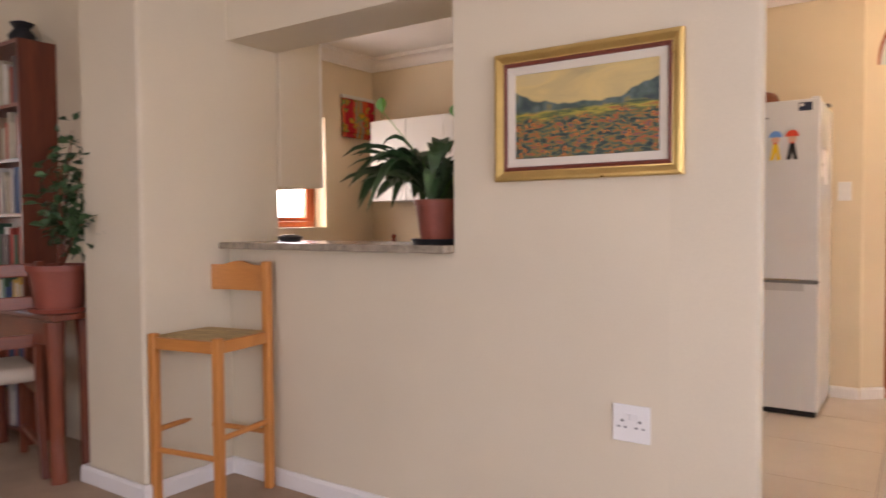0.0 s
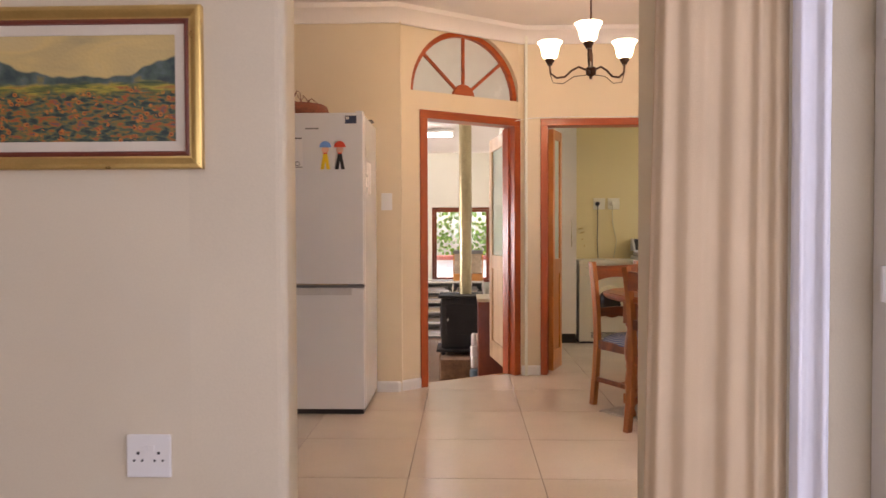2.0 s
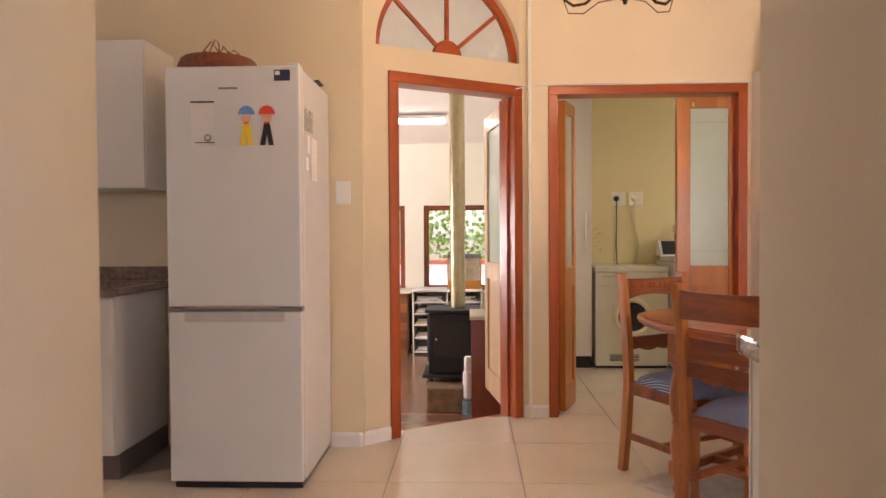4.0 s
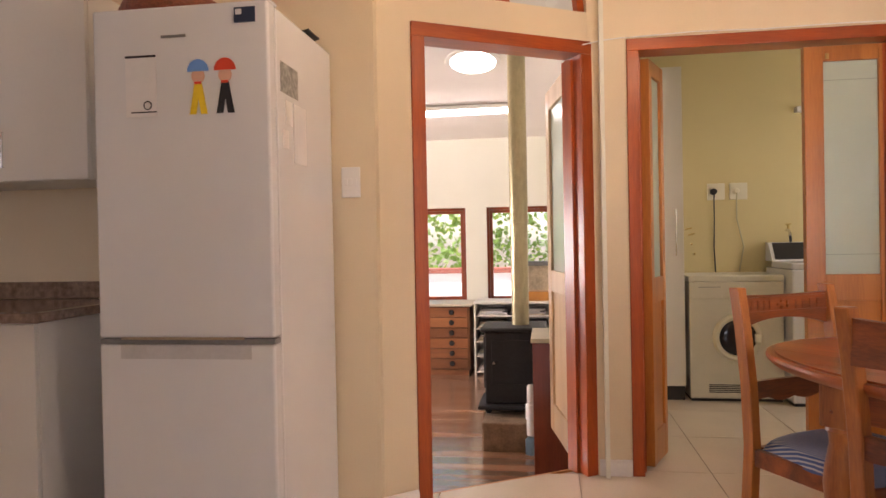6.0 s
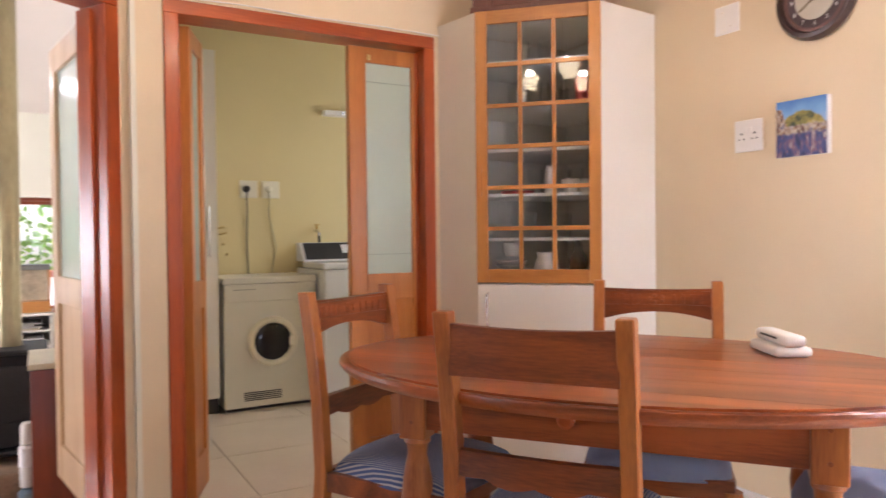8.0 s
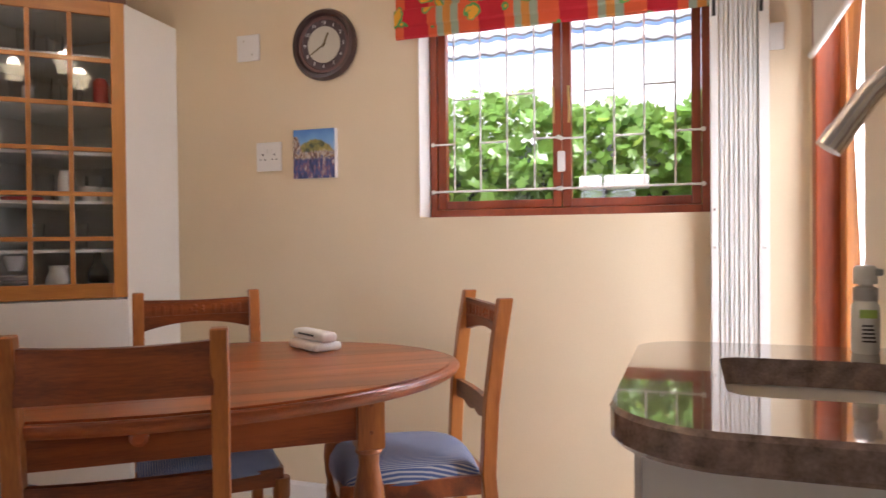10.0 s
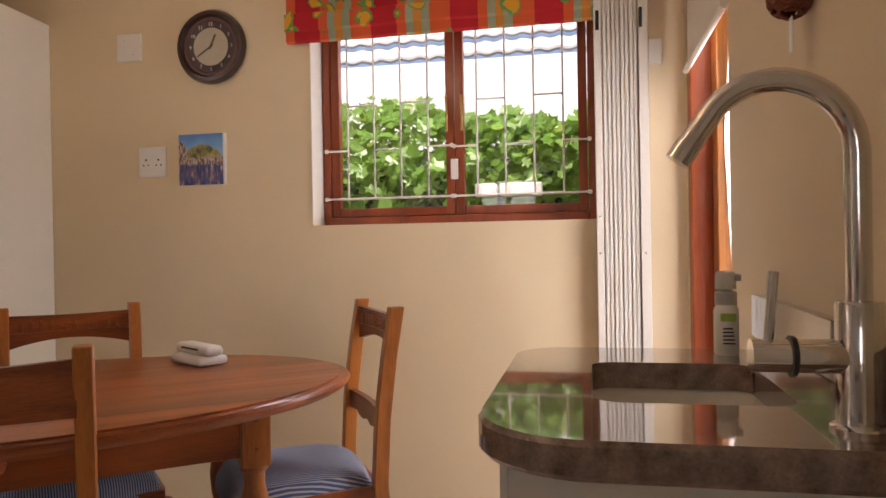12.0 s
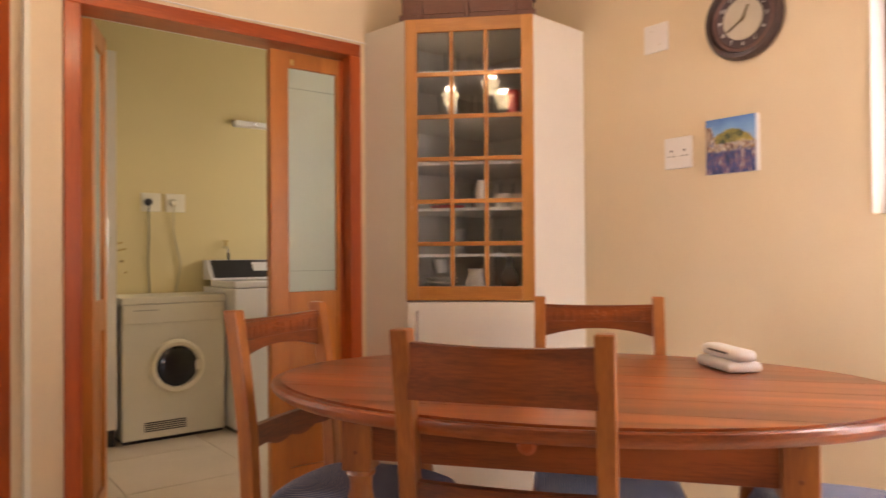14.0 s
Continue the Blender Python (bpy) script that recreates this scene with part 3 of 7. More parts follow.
for half, x0 in enumerate((0.035, 0.565)):
    us = [x0 + 0.07 + i * 0.111 for i in range(4)]
    part("cross_bar", tube([(x0 - 0.02, -0.006, 0.105), (x0 + 0.5, -0.006, 0.105)], 0.0045, 8), WPAINT, bars)
    for x in us:
        part("upright_bar", tube([(x, 0.004, 0.105), (x, 0.004, 0.95)], 0.004, 8), WPAINT, bars)
    for xa, xb, z in ((x0 - 0.02, us[0], 0.30), (us[1], us[2], 0.30), (us[3], x0 + 0.5, 0.305), (us[0], us[1], 0.48), (us[2], us[3], 0.485)):
        part("short_bar", tube([(xa, 0.0, z), (xb, 0.0, z)], 0.004, 8), WPAINT, bars)
    for x, z in ((x0 - 0.02, 0.105), (x0 + 0.5, 0.105), (x0 - 0.02, 0.30), (x0 + 0.5, 0.305)):
        part("fixing_eye", lathe([(0, -0.004), (0.009, -0.003), (0.009, 0.003), (0, 0.004)], 10, m=Matrix.Translation((x, -0.006, z)) @ Matrix.Rotation(radians(90), 4, "X")), WPAINT, bars)
tagged(part("window_reveal", box(1.985, -1.797, 1.2, 2.1, -1.793, 2.2), REVEAL), "white painted window reveal", "window reveal", kind="structure")
# west kitchen window
wm2, _ = along((-5.25, -2.2), (-5.25, -1.27))
casement("window_west", wm2 @ Matrix.Translation((0, 0, 1.132)), 0.93, 0.95, 2, "red-stained casement window over the sink")
# workshop windows
for x0, x1 in ((-3.3, -2.45), (-2.2, -1.325), (-1.08, -0.21)):
    casement("window_workshop", Matrix.Translation((x0, 4.9, WS_Z + 0.752)), x1 - x0, 1.106, 1, "dark red-brown wooden workshop window", 0.03, FRAME_BACKLIT)
# side window out of view, added so that the workshop lamp shines in
wm3, _ = along((-4.6, 1.35), (-4.6, 3.75))
casement("window_workshop_unseen", wm3 @ Matrix.Translation((0, 0, WS_Z + 0.902)), 2.4, 0.996, 3, "unseen wooden side window of the workshop, added for its lamp", 0.045)
# unseen window, added as an opening for the laundry lamp
wm4, _ = along((2.5, 1.52), (2.5, 0.52))
casement("window_laundry_unseen", wm4 @ Matrix.Translation((0, 0, 1.002)), 1.0, 0.996, 2, "unseen white laundry window, added for its lamp", 0.045, SKIRT)
wm5, _ = along((0.45, -3.745), (0.45, -6.555))
GD = casement("glazed_door_living", wm5 @ Matrix.Translation((0, 0, 0.003)), 2.81, 2.24, 3, "white painted glazed door of the living room", 0.07, SKIRT, 0.07)
for z in (0.3, 0.95, 1.6, 2.0):
    part("hinge", tube([(0.06, -0.006, z), (0.06, -0.006, z + 0.09)], 0.009, 8), SKIRT, GD)
wm6, _ = along((0.05, -9.72), (-3.72, -9.72))
casement("window_living_south", wm6 @ Matrix.Translation((0, 0, 0.602)), 3.77, 1.69, 4, "white painted living room window", 0.06, SKIRT)
# study window is unseen, added to pass the study lamp
wm7, _ = along((-8.1, -7.4), (-8.1, -5.0))
casement("window_study_unseen", wm7 @ Matrix.Translation((0, 0, 0.802)), 2.4, 1.39, 3, "unseen white study window, added for its lamp", 0.06, SKIRT)
# back door beside the sink
bd = thing("back_door", along((1.965, -3.26), (1.215, -3.26))[0], "red-stained glazed back door", "door", kind="structure")
part("jamb", box(0, -0.058, 0, 0.07, 0.08, 2.07, 0.004), FRAME, bd)
part("jamb", box(0.69, -0.02, 0, 0.75, 0.08, 2.07, 0.004), FRAME, bd)
part("head", box(0.07, -0.02, 2.0, 0.69, 0.08, 2.07, 0.004), FRAMEX, bd)
lf = part("leaf_stile", box(0.075, 0.01, 0.01, 0.17, 0.055, 1.99, 0.004), DOORWOOD, bd)
part("leaf_stile", box(0.6, 0.01, 0.01, 0.687, 0.055, 1.99, 0.004), DOORWOOD, bd)
part("leaf_rail", box(0.17, 0.011, 0.01, 0.6, 0.054, 0.22, 0.004), DOORWOOD, bd)
part("leaf_rail", box(0.17, 0.011, 1.9, 0.6, 0.054, 1.99, 0.004), DOORWOOD, bd)
pane("pane", box(0.165, 0.03, 0.215, 0.605, 0.034, 1.905), bd)
rb = thing("roller_blind", along((1.915, -3.19), (1.185, -3.19))[0], "white roller blind, half drawn over the back door", "blind")
CLOTH = mat("white_blind_cloth", (0.78, 0.75, 0.68), 0.8, vary=0.03, fine=300, bump=0.1)
part("cloth", box(0.03, 0.004, 1.70, 0.70, 0.008, 2.1), CLOTH, rb)
part("bottom_bar", tube([(0.02, 0.0, 1.69), (0.71, 0.0, 1.69)], 0.011, 10), CLOTH, rb)
part("roller", tube([(0.02, 0.012, 2.12), (0.71, 0.012, 2.12)], 0.022, 12), CLOTH, rb)

# folding security gate
gate = thing("security_gate", Matrix.Translation((1.93, -2.885, 0)), "white folded steel security gate beside the window", "security gate")
part("post", box(0.0, -0.025, 0.0, 0.045, 0.0, 2.12, 0.003), WPAINT, gate)
part("post", box(0.0, -0.185, 0.0, 0.05, -0.152, 2.12, 0.003), WPAINT, gate)
for i in range(8):
    y = -0.03 - i * 0.0152
    part("slat", box(0.006 + 0.004 * (i % 2), y - 0.0115, 0.02, 0.03, y, 2.1, 0.002, 1), WPAINT, gate)
for y, z in ((-0.012, 1.07), (-0.168, 1.07), (-0.012, 1.2)):
    part("rivet", lathe([(0, 0), (0.005, 0), (0.003, 0.004), (0, 0.005)], 10, m=Matrix.Translation((0, y, z)) @ Matrix.Rotation(radians(-90), 4, "Y")), STEEL, gate)
for y in (-0.012, -0.16):
    part("lock_slot", box(-0.002, y - 0.006, 1.86, 0.0, y + 0.006, 1.93, 0.0009), BLACK, gate)
part("wall_hinge", box(0.045, -0.235, 1.74, 0.058, -0.19, 1.83, 0.002), WPAINT, gate)

# ---- dining table and chairs ----
def stripe_cloth(name):
    m = bpy.data.materials.new(name)
    m.use_nodes = True
    N, L = m.node_tree.nodes, m.node_tree.links
    b = N["Principled BSDF"]
    co, w, n = N.new("ShaderNodeTexCoord"), N.new("ShaderNodeTexWave"), N.new("ShaderNodeTexNoise")
    w.bands_direction = "X"
    w.inputs["Scale"].default_value, w.inputs["Distortion"].default_value = 46.0, 0.2
    L.new(co.outputs["Object"], w.inputs[0])
    L.new(co.outputs["Object"], n.inputs[0])
    n.inputs["Scale"].default_value = 400
    r = N.new("ShaderNodeValToRGB")
    r.color_ramp.elements[0].position, r.color_ramp.elements[1].position = 0.5, 0.72
    r.color_ramp.elements[0].color, r.color_ramp.elements[1].color = (0.075, 0.12, 0.28, 1), (0.46, 0.48, 0.52, 1)
    L.new(w.outputs[1], r.inputs[0]), L.new(r.outputs[0], b.inputs["Base Color"])
    b.inputs["Roughness"].default_value = 0.9
    bp = N.new("ShaderNodeBump")
    bp.inputs["Strength"].default_value, bp.inputs["Distance"].default_value = 0.3, 0.003
    L.new(n.outputs[0], bp.inputs["Height"]), L.new(bp.outputs[0], b.inputs["Normal"])
    return m


STRIPE = stripe_cloth("blue_and_white_ticking")


def strip(path, width_vec, thick_vec, bm=None):
    """A flat bar: path points with a constant cross-section spanned by two vectors."""
    own = bmesh.new()
    rings = []
    for p in path:
        p, w, t = Vector(p), Vector(width_vec), Vector(thick_vec)
        rings.append([own.verts.new(q) for q in (p - w - t, p + w - t, p + w + t, p - w + t)])
    for a, b in zip(rings, rings[1:]):
        for k in range(4):
            own.faces.new((a[k], a[(k + 1) % 4], b[(k + 1) % 4], b[k]))
    own.faces.new(rings[0][::-1]), own.faces.new(rings[-1])
    bmesh.ops.bevel(own, geom=own.edges[:], offset=0.003, segments=1, affect="EDGES", clamp_overlap=True)
    return join(bm or bmesh.new(), own)


def board(outline_top, outline_bottom, y_of_x, thick, bm=None):
    """A bent board across x whose upper and lower edges and bow are given point by point."""
    own = bmesh.new()
    rows = []
    for (x, zt), (_, zb) in zip(outline_top, outline_bottom):
        y = y_of_x(x)
        rows.append([own.verts.new((x, y - thick / 2, zb)), own.verts.new((x, y - thick / 2, zt)), own.verts.new((x, y + thick / 2, zt)), own.verts.new((x, y + thick / 2, zb))])
    for a, b in zip(rows, rows[1:]):
        for k in range(4):
            own.faces.new((a[k], a[(k + 1) % 4], b[(k + 1) % 4], b[k]))
    own.faces.new(rows[0][::-1]), own.faces.new(rows[-1])
    return join(bm or bmesh.new(), own)


def dining_chair(label, arch=0.03):
    """Stands with its back posts near y = 0 and faces +y."""
    c = thing("dining_chair", None, label, "chair", "chairs round the dining table")
    W = 0.19
    for sx in (-1, 1):
        path = [(sx * W, -0.055, 0.0), (sx * W, -0.03, 0.2), (sx * W, -0.012, 0.43), (sx * W, -0.022, 0.62), (sx * W, -0.045, 0.8), (sx * W, -0.068, 0.935)]
        part("back_post", strip(path, (0.018, 0, 0), (0, 0.021, 0)), CHAIRZ, c)
        part("front_leg", lathe([(0.022, 0), (0.02, 0.02), (0.017, 0.1), (0.022, 0.22), (0.024, 0.3), (0.019, 0.33), (0.026, 0.34), (0.026, 0.4)], 12, m=Matrix.Translation((sx * 0.195, 0.40, 0))), CHAIRZ, c)
        part("side_stretcher", box(sx * 0.19 - 0.009, -0.03, 0.16, sx * 0.19 + 0.009, 0.40, 0.19, 0.003), CHAIR, c)
    xs = [-W + 0.012 + (2 * W - 0.024) * k / 16 for k in range(17)]
    bow = lambda x: -0.058 - 0.02 * (1 - (x / W) ** 2)
    crest = part("crest_rail", board([(x, 0.905 + 0.006 * (x / W) ** 2) for x in xs], [(x, 0.80 + arch * (1 - (x / W) ** 2)) for x in xs], bow, 0.022), CHAIR, c)
    for z, hgt in ((0.895, 0.006), (0.85, 0.004)):
        part("carved_bead", board([(x, z + hgt) for x in xs], [(x, z) for x in xs], lambda x: bow(x) + 0.0125, 0.005), CHAIR, crest)
    for k in range(11):
        if k in (4, 5, 6):
            continue
        x = -0.14 + k * 0.028
        part("carved_flute", box(x - 0.006, bow(x) + 0.01, 0.858, x + 0.006, bow(x) + 0.0145, 0.89, 0.0015, 1), CHAIR, crest)
    for k in range(5):
        a = 2 * math.pi * k / 5
        part("carved_petal", lathe([(0, -0.003), (0.007, 0), (0.004, 0.004), (0, 0.005)], 8, m=Matrix.Translation((0.022 * math.cos(a), bow(0) + 0.011, 0.874 + 0.011 * math.sin(a))) @ Matrix.Rotation(radians(-90), 4, "X")), CHAIR, crest)
    bow2 = lambda x: -0.022 - 0.014 * (1 - (x / W) ** 2)
    part("mid_rail", board([(x, 0.635) for x in xs], [(x, 0.575 - 0.012 * abs(math.sin(x / W * 5.2)) + 0.02 * (x / W) ** 2) for x in xs], bow2, 0.02), CHAIR, c)
    part("seat_rail_front", box(-0.2, 0.385, 0.375, 0.2, 0.415, 0.43, 0.004), CHAIR, c)
    part("seat_rail_back", box(-0.17, -0.02, 0.375, 0.17, 0.008, 0.43, 0.004), CHAIR, c)
    for sx in (-1, 1):
        part("seat_rail_side", box(sx * 0.193 - 0.011, 0.01, 0.375, sx * 0.193 + 0.011, 0.39, 0.43, 0.004), CHAIR, c)
    part("cross_stretcher", box(-0.185, 0.18, 0.165, 0.185, 0.20, 0.188, 0.003), CHAIR, c)
    # domed padded seat
    s = bmesh.new()
    n, rows = 18, []
    for i in range(n + 1):
        row = []
        for j in range(n + 1):
            u, v = i / n * 2 - 1, j / n * 2 - 1
            k = 1 - 0.10 * max(0, abs(u) + abs(v) - 1.1)
            w = 0.205 + 0.012 * v
            e = (1 - abs(u) ** 3.2) * (1 - abs(v) ** 3.2)
            row.append(s.verts.new((u * w * k, 0.205 + v * 0.222 * k, 0.425 + 0.062 * e ** 0.45)))
        rows.append(row)
    for i in range(n):
        for j in range(n):
            s.faces.new((rows[i][j], rows[i + 1][j], rows[i + 1][j + 1], rows[i][j + 1]))
    edge = [rows[i][0] for i in range(n)] + [rows[n][j] for j in range(n)] + [rows[i][n] for i in range(n, 0, -1)] + [rows[0][j] for j in range(n, 0, -1)]
    low = [s.verts.new((v.co.x * 0.99, v.co.y, 0.42)) for v in edge]
    for k in range(len(edge)):
        j = (k + 1) % len(edge)
        s.faces.new((edge[k], edge[j], low[j], low[k]))
    s.faces.new(low)
    smooth(part("seat", s, STRIPE, c, "blue and white striped padded seat"), 60)
    return c


def facing(x, y, fx, fy):
    """A pose at (x, y) whose own +y looks along (fx, fy)."""
    return pose(x, y, 0.0, 0, 0, math.degrees(math.atan2(fy, fx)) - 90)


CH = "carved wooden dining chair with a blue-striped padded seat"
dining_chair("carved wooden dining chair with a deep straight crest rail", 0.004).matrix_world = facing(0.47, -1.731, 0.82, 0.575)
first = dining_chair(CH)
first.matrix_world = facing(1.33, -1.24, -0.73, -0.68)
copy_thing(first, facing(0.435, -0.915, 0.475, -0.88))
copy_thing(first, facing(1.45, -2.15, -0.54, 0.84))

# oval table
TA = math.atan2(-0.79, 0.61)
table = thing("dining_table", pose(0.888, -1.514, 0, 0, 0, math.degrees(TA)), "oval red-brown wooden dining table with turned legs", "table")


def oval(a, b, n=72):
    return [(a * math.cos(2 * math.pi * k / n), b * math.sin(2 * math.pi * k / n)) for k in range(n)]


tb = bmesh.new()
rings = []
for k, z in ((0.972, 0.725), (0.985, 0.731), (0.995, 0.738), (1.0, 0.746), (0.996, 0.754), (0.985, 0.757), (0.972, 0.7555), (0.966, 0.7555)):
    rings.append([tb.verts.new((x * k, y * k, z)) for x, y in oval(0.785, 0.52)])
tb.verts.ensure_lookup_table()
for a, b in zip(rings, rings[1:]):
    for k in range(72):
        tb.faces.new((a[k], a[(k + 1) % 72], b[(k + 1) % 72], b[k]))
tb.faces.new(rings[0][::-1]), tb.faces.new(rings[-1])
top = smooth(part("tabletop", tb, TABLE, table, "oval oiled plank top with a moulded edge"), 35)
PLANKTOP = wood("table_plank", (0.39, 0.10, 0.021), (0.14, 0.03, 0.008), 0.3, "x", 0.18, 12, True, 0.22)
for k in range(7):
    v0 = -0.52 + k * 1.04 / 7
    pl_ = clip(clip(oval(0.785 * 0.964, 0.52 * 0.964), 0, -1, -v0 - 0.0008), 0, 1, v0 + 1.04 / 7 - 0.0008)
    part("plank", prism(pl_, 0.7556, 0.7615), PLANKTOP, top)
for sx in (-1, 1):
    part("apron", box(-0.46, sx * 0.25 - 0.011, 0.60, 0.46, sx * 0.25 + 0.011, 0.725, 0.002), TABLE, table)
    part("apron", box(sx * 0.49 - 0.011, -0.23, 0.60, sx * 0.49 + 0.011, 0.23, 0.725, 0.002), TABLE, table)
peg = part("drawer_knob", lathe([(0.008, 0), (0.008, 0.012), (0.02, 0.018), (0.021, 0.034), (0.013, 0.04), (0, 0.041)], 14, m=Matrix.Translation((-0.07, -0.262, 0.665)) @ Matrix.Rotation(radians(90), 4, "X")), FRAMEX, table, "red turned drawer knob")
LEG = [(0.028, 0.0), (0.034, 0.03), (0.026, 0.07), (0.036, 0.1)]
for sx in (-1, 1):
    for sy in (-1, 1):
        m = Matrix.Translation((sx * 0.47, sy * 0.24, 0))
        leg = part("leg", box(-0.036, -0.036, 0.575, 0.036, 0.036, 0.725, 0.004), CHAIRZ, table)
        leg.matrix_local = m
        smooth(part("turning", lathe([(0.033, 0.575), (0.036, 0.565), (0.028, 0.555), (0.026, 0.53), (0.038, 0.47), (0.043, 0.42), (0.038, 0.36), (0.029, 0.33), (0.034, 0.32), (0.034, 0.31), (0.028, 0.3), (0.04, 0.22), (0.033, 0.15), (0.03, 0.148)], 20), CHAIRZ, leg), 50)
        for z in (0.62, 0.69):
            for turn in (0, 90, 180, 270):
                part("peg", lathe([(0, 0.0355), (0.0055, 0.0355), (0.005, 0.0372), (0, 0.0374)], 8, m=Matrix.Rotation(radians(turn), 4, "Z") @ Matrix.Translation((0, 0, z + (0.012 if turn % 180 else 0))) @ Matrix.Rotation(radians(90), 4, "X")), CHAIR, leg)
        part("block", box(-0.034, -0.034, 0.085, 0.034, 0.034, 0.148, 0.004), CHAIRZ, leg)
        smooth(part("foot", lathe([(0, 0.0), (0.022, 0.0), (0.03, 0.02), (0.03, 0.035), (0.02, 0.06), (0.032, 0.085)], 16), CHAIRZ, leg), 50)
    part("stretcher", box(sx * 0.47 - 0.014, -0.205, 0.1, sx * 0.47 + 0.014, 0.205, 0.135, 0.003), TABLE, table)
part("stretcher", box(-0.456, -0.014, 0.1, 0.456, 0.014, 0.135, 0.003), TABLE, table)

# cordless handset lying on the table
tel = thing("telephone_handset", pose(1.335, -1.68, 0.762, 0, 0, -32), "white plastic telephone handset on the table", "telephone")
h = box(-0.05, -0.09, 0.0, 0.05, 0.09, 0.028, 0.012, 3)
smooth(part("base", h, PLASTIC, tel))
smooth(part("handset", box(-0.03, -0.1, 0.028, 0.03, 0.1, 0.06, 0.014, 3), PLASTIC, tel))
part("key_strip", box(-0.033, -0.05, 0.045, -0.0302, 0.05, 0.05), BLACK, tel, "black slot on its side")
rug = thing("floor_rug", pose(0.98, -1.42, 0.0, 0, 0, math.degrees(TA)), "pale woven rug with a fringe beneath the table", "rug")
RUG = mat("pale_wool", (0.52, 0.47, 0.40), 0.95, vary=0.2, scale=14, fine=300, bump=0.6)
part("pile", box(-0.6, -0.42, 0.001, 0.6, 0.42, 0.012, 0.003), RUG, rug)
fr = bmesh.new()
for i in range(110):
    y = -0.42 + 0.84 * i / 110
    for sx in (-1, 1):
        l = 0.05 + 0.03 * random.random()
        tube([(sx * 0.6, y, 0.006), (sx * (0.6 + l * 0.6), y + random.uniform(-0.01, 0.01), 0.008), (sx * (0.6 + l), y + random.uniform(-0.02, 0.02), 0.003)], 0.003, 4, fr)
tagged(part("fringe", fr, RUG, rug), kind="stuff")

# ---- corner display cabinet ----
CC = [(1.215, -0.003), (1.255, -0.268), (1.635, -0.65), (1.987, -0.615), (1.987, -0.003)]
cc = thing("corner_cabinet", None, "white corner cabinet with a glazed oak door", "cabinet")
TH = 0.018
part("side_panel", prism([(1.215, -0.003), (1.255, -0.268), (1.275, -0.268), (1.235, -0.003)], 0.0, 2.075), WHITE, cc)
part("side_panel", prism([(1.987, -0.615), (1.635, -0.65), (1.635, -0.628), (1.987, -0.593)], 0.0, 2.075), WHITE, cc)
part("top_panel", prism([(1.237, -0.003), (1.277, -0.266), (1.637, -0.626), (1.985, -0.59), (1.985, -0.003)], 2.055, 2.075), WHITE, cc)
BACKP = mat("pale_cabinet_interior", (0.78, 0.78, 0.74), 0.6, vary=0.03, bump=0.01)
part("back_panel", box(1.24, -0.012, 0.88, 1.98, -0.005, 2.05), BACKP, cc)
part("back_panel", box(1.978, -0.59, 0.88, 1.985, -0.014, 2.05), BACKP, cc)
SHELVES = (0.885, 1.08, 1.275, 1.47, 1.665, 1.86)
for z in SHELVES[::1]:
    part("shelf", prism([(1.245, -0.013), (1.285, -0.262), (1.635, -0.615), (1.976, -0.58), (1.976, -0.013)], z - 0.012, z), BACKP, cc)
dm, dl = along((1.255, -0.268), (1.635, -0.65))
dm = dm @ Matrix.Translation((0, -0.021, 0))
OAK = wood("oiled_oak", (0.56, 0.25, 0.06), (0.38, 0.15, 0.035), 0.35, "z", 0.2, 7)
OAKX = wood("oiled_oak_across", (0.56, 0.25, 0.06), (0.38, 0.15, 0.035), 0.35, "x", 0.2, 7)
dd = part("glazed_door", box(0.0, 0, 0.885, 0.052, 0.02, 2.07, 0.003), OAK, cc, "oak door with eighteen small panes")
dd.matrix_local = dm
part("stile", box(dl - 0.052, 0, 0.885, dl, 0.02, 2.07, 0.003), OAK, dd)
part("rail", box(0.052, 0.001, 0.885, dl - 0.052, 0.019, 0.945, 0.003), OAKX, dd)
part("rail", box(0.052, 0.001, 2.012, dl - 0.052, 0.019, 2.07, 0.003), OAKX, dd)
z0, z1, x0, x1 = 0.945, 2.012, 0.052, dl - 0.052
for k in range(1, 6):
    z = z0 + (z1 - z0) * k / 6
    part("glazing_bar", box(x0, 0.002, z - 0.009, x1, 0.018, z + 0.009, 0.002), OAKX, dd)
for k in range(1, 3):
    x = x0 + (x1 - x0) * k / 3
    part("glazing_bar", box(x - 0.009, 0.003, z0, x + 0.009, 0.017, z1, 0.002), OAK, dd)
for i in range(3):
    for k in range(6):
        a, b = x0 + (x1 - x0) * i / 3, x0 + (x1 - x0) * (i + 1) / 3
        c, d = z0 + (z1 - z0) * k / 6, z0 + (z1 - z0) * (k + 1) / 6
        pane("pane", box(a + 0.007, 0.009, c + 0.007, b - 0.007, 0.012, d - 0.007), dd)
part("handle", box(0.018, -0.03, 1.26, 0.03, -0.018, 1.40, 0.003), OAK, dd)
for z in (1.27, 1.37):
    part("handle_foot", box(0.018, -0.02, z, 0.03, 0.0, z + 0.012), OAK, dd)
ld = part("lower_door", box(0.003, 0, 0.10, dl - 0.003, 0.02, 0.878, 0.003), WHITE, cc, "plain white lower door")
ld.matrix_local = dm
part("handle", tube([(0.05, 0.0, 0.70), (0.05, -0.03, 0.70), (0.05, -0.03, 0.84), (0.05, 0.0, 0.84)], 0.006, 8), STEEL, ld, "steel bar handle")
part("plinth", box(0.01, 0.05, 0.0, dl - 0.01, 0.07, 0.095), WHITE, cc).matrix_local = dm
# things on the cabinet shelves
CHINA = mat("white_china", (0.72, 0.70, 0.66), 0.2, vary=0.05, bump=0.0)
GLASSWARE = glassy("drinking_glass", (0.95, 0.97, 0.96))
